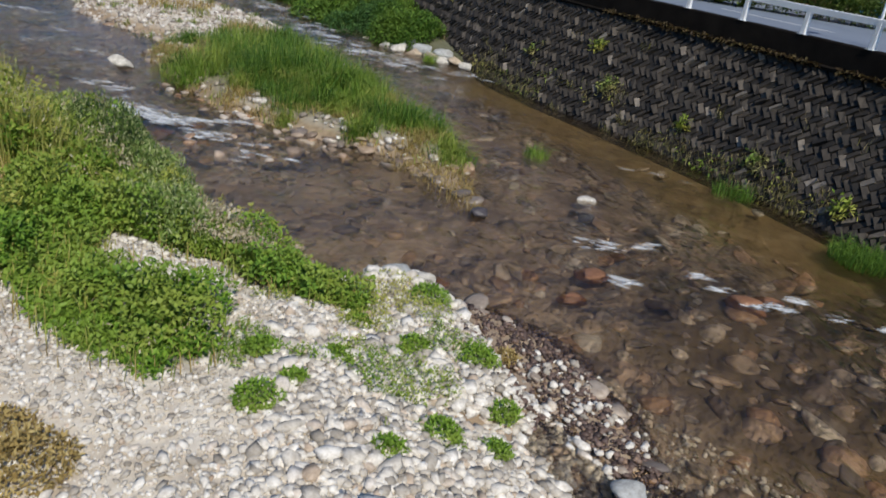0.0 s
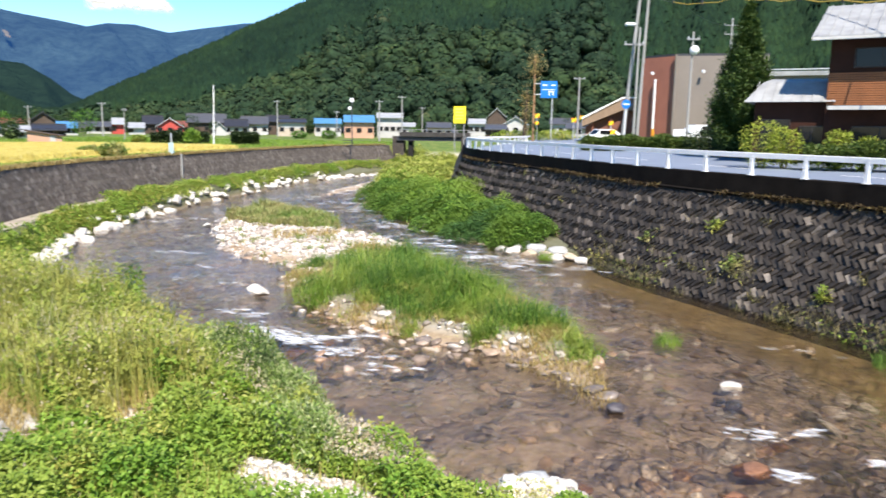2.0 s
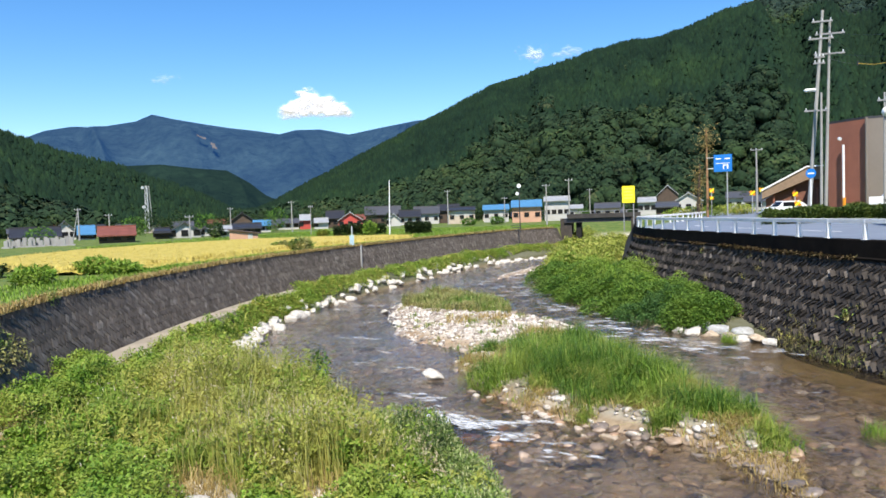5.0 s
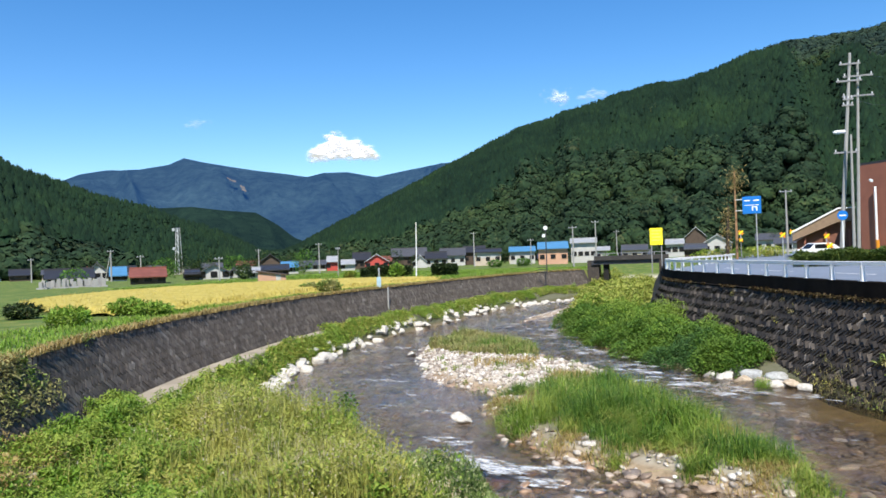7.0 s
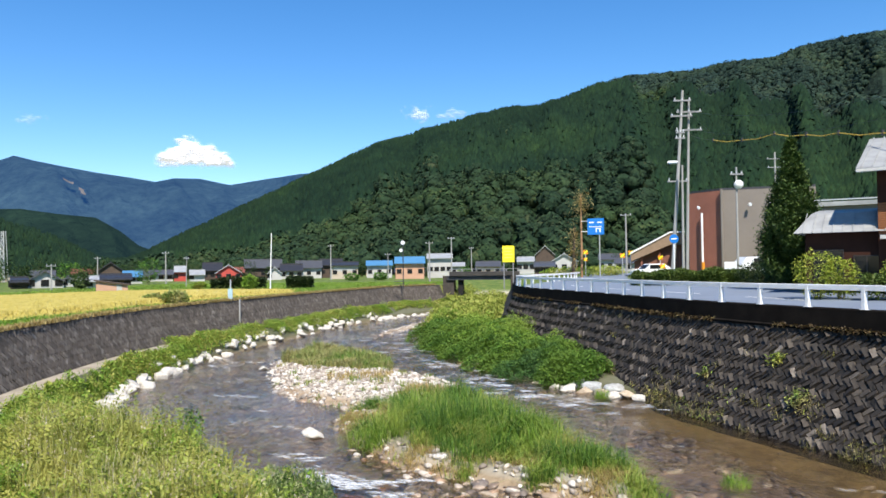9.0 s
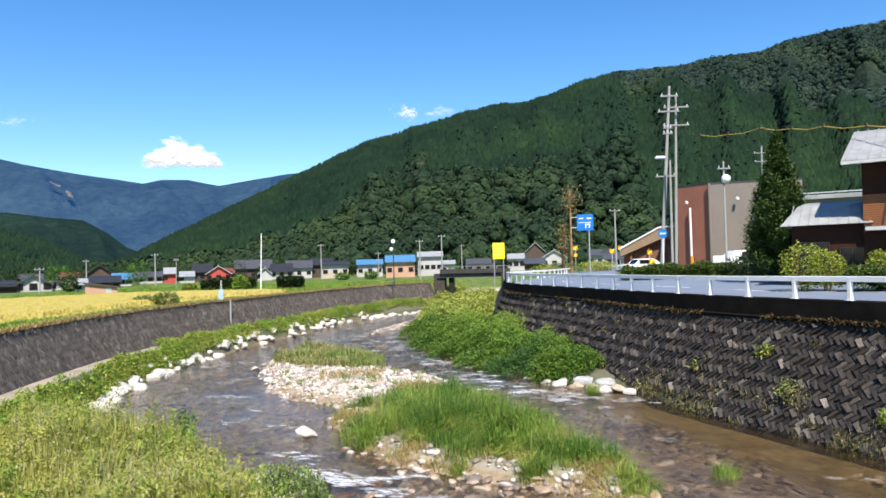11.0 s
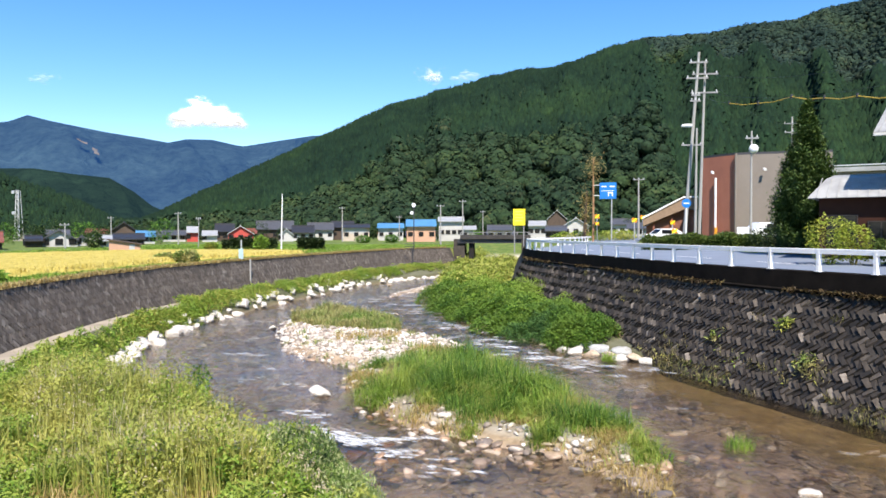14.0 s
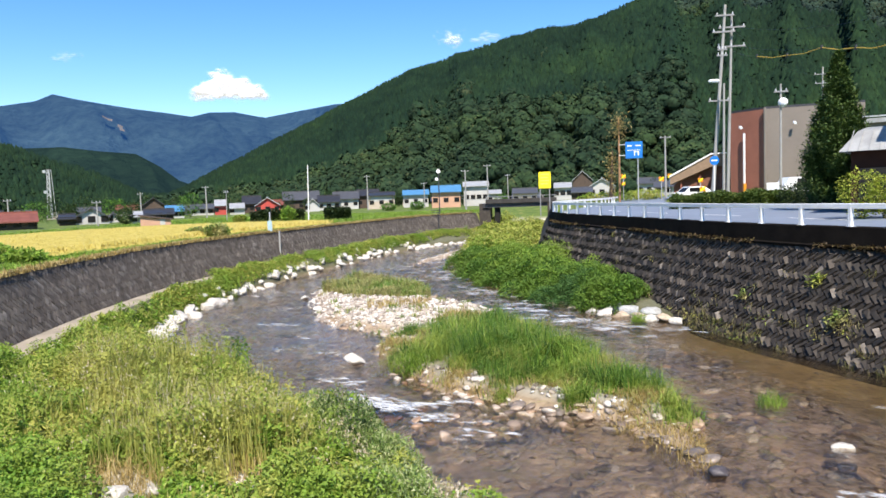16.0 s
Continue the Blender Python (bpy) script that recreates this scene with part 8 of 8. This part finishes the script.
M_ORANGEWALL = plain("orange_wall", (0.5, 0.29, 0.19), 0.75, 0, 0.1, 0.6, 0.2)


def far_house(az0, az1, d, ridge_el, eave_el, wall, roof, label, gable=False, depth=7.0, upper=None, name="house", wins=3):
    """A house far off, facing the stream: walls, gabled roof with eaves, windows and door."""
    az = (az0 + az1) / 2
    x, y, _ = polar(az, d)
    w = d * math.tan(radians((az1 - az0) / 2))
    z0 = ZL - 0.1 if az < 0 else ZG - 0.2
    ze, zr = el_z(eave_el, d) - z0, el_z(ridge_el, d) - z0
    ze = max(ze, 1.4)
    zr = max(zr, ze + 0.5)
    h = thing(name, pose(x, y, z0, 0, 0, -az), label, "house")
    ww = w * 0.92
    bm = bmesh.new()
    if gable:
        prism(bm, [(-ww, -0.3), (ww, -0.3), (ww, ze), (0, zr - 0.12), (-ww, ze)], 0, depth)
        part("wall", bm, wall, h)
        bm = bmesh.new()
        prism(bm, [(-w, ze - 0.12), (0, zr), (w, ze - 0.12), (w, ze - 0.3), (0, zr - 0.2), (-w, ze - 0.3)], -0.6, depth + 0.6)
        rf = part("roof", bm, roof, h)
        part("ridge", boxed(-0.15, 0.15, -0.65, depth + 0.65, zr - 0.05, zr + 0.12), roof, rf)
    else:
        box(bm, -ww, ww, 0, depth, -0.3, ze)
        part("wall", bm, wall, h)
        bm = bmesh.new()
        prism(bm, [(-0.8, ze - 0.1), (depth / 2, zr), (depth + 0.8, ze - 0.1), (depth + 0.8, ze - 0.28), (depth / 2, zr - 0.2), (-0.8, ze - 0.28)], -w, w)
        bmesh.ops.rotate(bm, verts=bm.verts, cent=(0, 0, 0), matrix=Matrix.Rotation(radians(90), 3, "Z"))
        bmesh.ops.scale(bm, verts=bm.verts, vec=(-1, 1, 1))
        rf = part("roof", bm, roof, h)
        part("ridge", boxed(-w, w, depth / 2 - 0.15, depth / 2 + 0.15, zr - 0.05, zr + 0.15), roof, rf)
    if upper:
        part("upper_wall", boxed(-ww * 0.8, ww * 0.8, -0.06, 0, ze * 0.55, ze - 0.15), upper, h)
    for k in range(wins):
        u = -ww * 0.75 + k * ww * 1.5 / max(wins - 1, 1)
        win = part("window", boxed(u - 0.55, u + 0.55, -0.1, -0.065, ze * 0.35, ze * 0.35 + 1.0), M_FRAME, h)
        part("pane", boxed(u - 0.47, u + 0.47, -0.12, -0.104, ze * 0.35 + 0.08, ze * 0.35 + 0.92), M_GLASS, win)
    return h


V = far_house
M_GARDEN = leaf_mat("garden_tree_leaf", [(0.0, (0.015, 0.035, 0.012)), (0.5, (0.035, 0.07, 0.018)), (1.0, (0.07, 0.11, 0.03))], None)
V(-44.8, -41.6, 128, 0.1, -0.55, M_PLASTER, M_TILE2, "long white house with a dark tiled roof")
V(-42.2, -40.7, 150, 0.5, -0.1, M_PLASTER, M_TILE, "house with grey tiled roof and white gable", True)
V(-40.7, -39.5, 145, 0.1, -0.5, M_PLASTER, M_BLUEROOF, "low shed with a pale blue roof")
V(-39.44, -36.85, 112, -0.02, -0.59, M_TIMBER, M_RUSTROOF, "old house with a rust-red roof")
V(-35.68, -34.55, 125, -0.27, -0.70, M_TIMBER, M_TILE2, "dark timber house with a black tiled roof")
V(-34.81, -32.35, 128, 0.17, -0.73, M_PLASTER, M_TILE, "white gabled house with a broad grey tiled roof", True)
V(-32.54, -31.78, 135, -0.29, -0.72, M_PLASTER, M_TILE, "small white gabled house", True, wins=1)
V(-31.02, -30.20, 118, -0.44, -0.72, M_PLASTER, M_GREYROOF, "low white shed with a grey roof", wins=1)
V(-30.36, -28.55, 178, 0.72, 0.11, M_TIMBER, M_TILE2, "large dark house with a black tiled roof", True)
V(-30.23, -28.04, 140, -0.14, -0.59, M_TIMBER, M_TILE2, "low timber barn with a dark roof")
V(-28.72, -27.34, 160, 0.05, -0.28, M_PLASTER, M_BLUEROOF, "white shed with a bright blue roof")
V(-26.99, -25.25, 190, 0.10, -0.19, M_PLASTER, M_TILE, "white house with a grey roof")
V(-25.25, -24.37, 185, 0.37, -0.00, M_REDWALL, M_GREYROOF, "red-walled store with a pale roof", wins=1)
V(-24.18, -23.04, 180, 0.06, -0.23, M_PLASTER, M_GREYROOF, "low white house with a pale roof", wins=1)
V(-23.27, -21.80, 195, 0.60, 0.05, M_TIMBER, M_TILE2, "dark timber house with a black tiled roof")
V(-22.38, -20.40, 178, 0.46, -0.14, M_REDWALL, M_GREYROOF, "red-walled house with a white gable", True)
V(-20.30, -17.44, 200, 0.81, 0.21, M_TIMBER, M_TILE, "broad house with a grey tiled roof")
V(-18.60, -17.45, 180, 0.24, -0.24, M_PLASTER, M_GREYROOF, "small white gabled house", True, wins=1)
V(-17.66, -15.90, 195, 0.44, -0.04, M_PLASTER, M_TILE2, "house with a black tiled roof and white wall")
V(-16.50, -14.43, 200, 0.68, 0.16, M_PLASTER, M_TILE, "house with a grey tiled roof and white wall")
V(-14.65, -12.87, 205, 0.79, 0.35, M_TIMBER, M_TILE2, "dark house with a black tiled roof")
V(-13.83, -11.65, 180, 0.55, 0.33, M_BEIGE, M_TILE2, "cream house with a balcony under a black roof", upper=M_PLASTER)
V(-11.12, -9.02, 190, 0.60, 0.30, M_PLASTER, M_BLUEROOF, "white house with a blue roof")
V(-8.92, -6.51, 165, 0.88, 0.44, M_ORANGEWALL, M_BLUEROOF, "orange-walled house with a bright blue roof")
V(-6.41, -4.35, 175, 1.10, 0.80, M_PLASTER, M_GREYROOF, "white two-storey house with a grey roof", wins=4)
V(-4.45, -3.39, 190, 0.38, 0.16, M_PLASTER, M_GREYROOF, "low white building by the bridge", wins=1)
V(-2.6, -0.6, 185, 0.45, 0.1, M_BEIGE, M_TILE, "beige house with a grey roof")
V(0.6, 2.0, 165, 0.75, 0.45, M_PLASTER, M_GREYROOF, "white block with a pale roof")
V(1.9, 3.6, 140, 0.35, 0.05, M_TIMBER, M_TILE, "brown timber shed with a grey roof")
V(3.2, 5.3, 165, 1.0, 0.4, M_PLASTER, M_GREYROOF, "white gabled house with a pale roof", True)
V(2.0, 3.6, 230, 1.6, 0.9, M_TIMBER, M_GREYROOF, "old thatched-looking grey roofed house", True)
V(6.8, 8.6, 190, 0.9, 0.5, M_PLASTER, M_TILE, "white house with a grey roof behind the road")
V(8.0, 10.2, 170, 0.6, 0.2, M_PLASTER, M_TILE, "house with a grey tiled roof behind the crossing")
rng = np.random.default_rng(236)
for k, az in enumerate(np.arange(-49, -1.5, 2.1)):
    a0 = az + rng.uniform(-0.3, 0.3)
    w_ = rng.uniform(1.3, 2.3)
    e_ = rng.uniform(0.0, 0.3)
    V(a0, a0 + w_, rng.uniform(212, 250), e_, e_ - rng.uniform(0.25, 0.4), (M_PLASTER, M_TIMBER, M_BEIGE, M_TIMBER)[k % 4], (M_TILE, M_TILE2, M_TILE, M_RUSTROOF, M_TILE2)[k % 5], ("white plastered house under a dark tiled roof", "old timber house under a dark roof", "beige house under a tiled roof", "weathered timber house under a dark roof")[k % 4], bool(k % 3 == 0), wins=2)
for k in range(84):
    az = rng.uniform(-49, 9) if k < 46 else rng.uniform(-46, -14)
    d_ = rng.uniform(190, 240) if k < 46 else rng.uniform(252, 275)
    x, y, _ = polar(az, d_)
    h_ = rng.uniform(2.5, 6.5)
    shrub(x, y, ZL - 0.1 if az < 0 else ZG - 0.2, h_ * rng.uniform(0.35, 0.55), h_, M_GARDEN, 400 + k, "dark green garden tree among the village houses", 420, 0.5, "garden_tree")
# small brick-red shed at the field's edge
x, y, _ = polar(-29.4, 97)
sd_ = thing("field_shed", pose(x, y, ZL - 0.1, 0, 0, 29), "brick-red field shed with a slanting roof", "shed")
bm = bmesh.new()
prism(bm, [(-1.75, -0.2), (1.75, -0.2), (1.75, el_z(-0.85, 97) - ZL), (-1.75, el_z(-0.5, 97) - ZL)], 0, 3.5)
part("wall", bm, M_ORANGEWALL, sd_)
bm = bmesh.new()
prism(bm, [(-2.0, el_z(-0.45, 97) - ZL), (2.0, el_z(-0.82, 97) - ZL), (2.0, el_z(-0.9, 97) - ZL), (-2.0, el_z(-0.53, 97) - ZL)], -0.3, 3.8)
part("roof", bm, M_TIMBER, sd_, "dark slanting roof")
part("door", boxed(0.5, 1.1, -0.04, 0.0, 0.2, 1.0), M_PLASTER, sd_)
# pale gravestones before the long house
rng = np.random.default_rng(240)
for k in range(22):
    az = -45.0 + k * 0.19 + rng.normal(0, 0.05)
    x, y, _ = polar(az, 108 + rng.uniform(-2, 2))
    gs = thing("gravestone", pose(x, y, ZL, 0, 0, rng.uniform(30, 50)), "pale grey upright gravestone in the village graveyard", "gravestone", "gravestones")
    hh = rng.uniform(0.6, 1.2)
    part("plinth", boxed(-0.45, 0.45, -0.4, 0.4, -0.1, 0.3), M_POLE, gs)
    part("stone", boxed(-0.22, 0.22, -0.2, 0.2, 0.3, hh + 0.2, bevel=0.03), M_POLE, gs)

for az, el, d_, r in ((-40.55, 1.35, 140, 0.16), (-25.8, 1.45, 150, 0.16), (-6.18, 2.05, 130, 0.16), (-4.46, 2.4, 140, 0.16), (-13.8, 1.9, 170, 0.17), (-33.2, 0.6, 110, 0.12), (-45.5, 0.9, 160, 0.15), (-30.3, 1.1, 170, 0.16), (-2.9, 1.6, 190, 0.16), (-38.6, 0.9, 130, 0.14), (-9.4, 1.2, 170, 0.14)):
    utility_pole(az, az, el, d_, r, [(el - 0.12, 0.7)], "grey utility pole in the village", ZL)
utility_pole(-41.0, -40.55, 1.3, 138, 0.09, [], "leaning stay pole in the village", ZL)
utility_pole(-18.4, -18.28, 2.82, 85, 0.08, [], "bare pale pole at the field edge", ZL, mat=M_WHITE)
utility_pole(-24.42, -24.36, 0.95, 112, 0.07, [(0.93, 0.4)], "pale street lamp post in the field", ZL)
# lattice mast
x, y, _ = polar(-36.0, 230)
mast = thing("lattice_mast", pose(x, y, ZL), "grey steel lattice mast above the village", "mast")
zt = el_z(2.84, 230) - ZL
for sx, sy in ((-1, -1), (1, -1), (1, 1), (-1, 1)):
    part("leg", tubed((sx * 0.8, sy * 0.8, 0), (sx * 0.35, sy * 0.35, zt), 0.09, n=5), M_STEEL, mast)
for k in range(9):
    t0, t1 = k / 9, (k + 1) / 9
    for s in (-1, 1):
        part("brace", tubed((-s * (0.8 - 0.45 * t0), -(0.8 - 0.45 * t0), zt * t0), (s * (0.8 - 0.45 * t1), -(0.8 - 0.45 * t1), zt * t1), 0.06, n=4), M_STEEL, mast)
for el in (2.7, 1.3):
    part("dish", tubed((-0.9, -0.6, el_z(el, 230) - ZL), (-0.9, -0.9, el_z(el, 230) - ZL), 0.45, n=14), M_STEEL, mast)
# traffic mirrors beside the far bank
x, y, _ = polar(-8.25, 95)
tm = thing("traffic_mirror", pose(x, y, ZL), "pair of round traffic mirrors on a dark pole", "traffic mirror")
part("pole", tubed((0, 0, -0.3), (0, 0, el_z(2.2, 95) - ZL), 0.07), M_DARK, tm)
for dx, el, r in ((0.0, 2.0, 0.27), (-0.25, 1.4, 0.22)):
    part("mirror", tubed((dx, -0.1, el_z(el, 95) - ZL), (dx, -0.02, el_z(el, 95) - ZL), r, n=20), M_BAG, tm)
for k in range(3):
    part("stay", tubed((-1.2, 0, 0.1 + k * 0.3), (0, 0, 0.1 + k * 0.3), 0.04), M_DARK, tm)
# water gauge on the left wall
gyy = 58.0
gxx = float(at_y(L_TOP, gyy))
wg = thing("water_gauge", pose(gxx, gyy, ZL), "pale water-level gauge board on the river wall", "gauge")
part("board", boxed(-0.19, 0.19, -0.06, 0.0, 0.1, 0.95), plain("pale_blue_board", (0.36, 0.5, 0.56), 0.6), wg)
part("post", tubed((0, 0.05, -0.2), (0, 0.05, 1.7), 0.06), M_STEEL, wg)
part("staff", boxed(0.78, 0.9, -0.2, -0.1, -2.2, 0.1), M_POLE, wg, "white staff down the wall")
# field-side shrubs
for k, (az, d_, r, h, m, lb) in enumerate(((-19.9, 92, 0.9, 1.9, M_FRESH, "bright green bush before the hedge"), (-23.5, 100, 0.8, 1.0, M_WEED, "low green bush behind the field"), (-25.2, 58, 0.9, 1.0, M_GRASS, "tall grass clump in the rice field"), (-26.6, 59, 0.8, 0.8, M_GRASS, "tall grass clump in the rice field"), (-39.6, 42, 0.9, 0.9, M_FRESH, "tall grass clump before the rice field"), (-46.2, 44, 0.9, 0.8, M_DKSHRUB, "low dark shrub at the field edge"), (-38.0, 40, 0.9, 0.7, M_FRESH, "low grass clump before the rice field"), (-43.5, 36, 0.9, 0.8, M_FRESH, "green clump on the verge"), (-31.4, 112, 1.2, 2.6, M_GARDEN, "dark tree beside the shed"), (-27.0, 150, 2.2, 5.0, M_BUSH, "dark garden tree in the village"), (-32.0, 140, 2.0, 4.2, M_BUSH, "dark garden tree in the village"), (-37.0, 150, 2.5, 4.0, M_BUSH, "dark garden tree in the village"), (-10.0, 150, 1.5, 1.6, M_BUSH, "low dark bush before the village"), (-12.2, 150, 1.6, 1.5, M_BUSH, "low dark bush before the village"), (-3.4, 150, 1.5, 2.5, M_BUSH, "dark garden tree by the bridge"), (-43.0, 118, 2.0, 2.6, M_BUSH, "dark garden tree by the graveyard"))):
    x, y, _ = polar(az, d_)
    shrub(x, y, ZL - 0.05, r, h, m, 250 + k, lb, 900, 0.2 + d_ * 0.0012)

for k, (az0, az1, h_) in enumerate(((-22.7, -18.7, 1.65), (-17.15, -15.2, 1.7))):
    p, q = polar(az0, 96), polar(az1, 96)
    leaf_box("hedge", p, q, 1.8, ZL - 0.05, h_, 6000, 0.28, M_DKSHRUB, 270 + k, "dark clipped hedge behind the rice field")
q = np.stack([rng.uniform(-60, -10, 26000), rng.uniform(68, 125, 26000)], -1)
q = q[(inside(RICE, q[:, 0], q[:, 1]) < -0.3) & (at_y(L_TOP, q[:, 1]) - q[:, 0] > 1.0)]
tagged(blades("meadow_grass", on_ground(q), np.full(len(q), 0.26), 0.09, M_FRESH, 272, 0.6), "green meadow grass between the rice and the village", "grass", kind="stuff")

# ---- clouds ----


def cloud_mat():
    """White vapour, thinning out towards its rim; part of its sunlit white is emission."""
    k = Mat("glowing_white_cloud")
    k.color((0.55, 0.55, 0.56))
    k.gloss(1.0, 0, 0.0)
    k.b.inputs["Emission Color"].default_value = (1.0, 0.985, 0.975, 1)
    k.b.inputs["Emission Strength"].default_value = 0.4
    tr = k.t.nodes.new("ShaderNodeBsdfTransparent")
    mx = k.t.nodes.new("ShaderNodeMixShader")
    cov = k.t.nodes.new("ShaderNodeAttribute")
    cov.attribute_name = "cover"
    k.link(cov.outputs["Fac"], mx.inputs[0])
    k.link(tr.outputs[0], mx.inputs[1])
    k.link(k.b.outputs[0], mx.inputs[2])
    k.link(mx.outputs[0], k.out.inputs["Surface"])
    return k.m


M_CLOUD = cloud_mat()


def cloud(az0, az1, el0, el1, d, thick, seed, label, heap=True):
    """A far cloud: a bulging sheet of vapour with a flat base and a billowing top."""
    U, W = np.meshgrid(np.linspace(-0.12, 1.12, 110), np.linspace(-0.15, 1.2, 60))
    A, E = np.radians(az0 + (az1 - az0) * U), np.radians(el0 + (el1 - el0) * W)
    n1, n2 = fbm(U * 5, W * 3, 1.0, seed, 4) - 0.5, fbm(U * 14, W * 8, 1.0, seed + 5, 4) - 0.5
    if heap:
        side = np.clip(np.where(U < 0.35, U / 0.35, (1 - U) / 0.5), 0, 1)
        top = 1.05 * side**0.48 * (0.88 + 0.8 * n1) + 0.25 * n2
        body = step(-0.05, 0.22, top - W) * step(-0.06, 0.16, W + 0.25 * n2) * step(0.0, 0.12, U) * step(0.0, 0.12, 1 - U)
    else:
        r = np.hypot((U - 0.5) * 2, (W - 0.5) * 2)
        body = step(0.15, 0.95, 1 - r + 1.6 * n1 + 0.8 * n2)
    D = d - 160 * body * (1 + n2)
    P = np.stack([D * np.sin(A), D * np.cos(A), EYE_Z + D * np.tan(E)], -1)
    ob = sheet("cloud", P, M_CLOUD, True)
    at = ob.data.attributes.new("cover", "FLOAT", "POINT")
    at.data.foreach_set("value", (thick * body).ravel().astype(np.float32))
    return tagged(ob, label, "cloud", kind="stuff")


cloud(-26.7, -20.6, 7.65, 9.85, 3900, 1.0, 260, "bright white cumulus cloud in the blue sky")
cloud(-8.2, -5.2, 11.2, 12.6, 3950, 0.4, 262, "thin white cloud wisp above the ridge", False)
cloud(-6.6, -2.6, 11.2, 12.3, 3950, 0.26, 273, "thin white cloud wisp above the ridge", False)
cloud(-35.6, -33.4, 9.9, 10.9, 3950, 0.16, 264, "faint white cloud wisp", False)

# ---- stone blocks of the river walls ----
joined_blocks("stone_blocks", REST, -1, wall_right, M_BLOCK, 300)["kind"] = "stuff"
rng = np.random.default_rng(301)
block_me = {1: [], -1: []}
for lean in (1, -1):
    for v, fc in BLOCKS * 2:
        v = v * [1, 1, rng.uniform(0.6, 1.35)]
        v[8:, 2] += rng.normal(0, 0.012, 4)
        me = bpy.data.meshes.new("stone_block")
        me.from_pydata(v.tolist(), [], fc.tolist())
        me.materials.append(M_BLOCK_ONE)
        block_me[lean].append(me)
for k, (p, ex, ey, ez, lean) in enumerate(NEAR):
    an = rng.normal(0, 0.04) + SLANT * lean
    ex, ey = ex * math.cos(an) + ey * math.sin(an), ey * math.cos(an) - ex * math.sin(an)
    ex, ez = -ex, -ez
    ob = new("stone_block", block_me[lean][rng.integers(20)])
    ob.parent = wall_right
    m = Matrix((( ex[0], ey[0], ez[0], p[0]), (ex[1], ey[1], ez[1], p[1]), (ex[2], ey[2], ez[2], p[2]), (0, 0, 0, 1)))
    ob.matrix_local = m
joined_blocks("stone_blocks", L_FR, 1, wall_left, M_BLOCK_L, 302, 0.16, [block_mesh(40 + i, 0.4, 0.2, 0.07) for i in range(10)])["kind"] = "stuff"
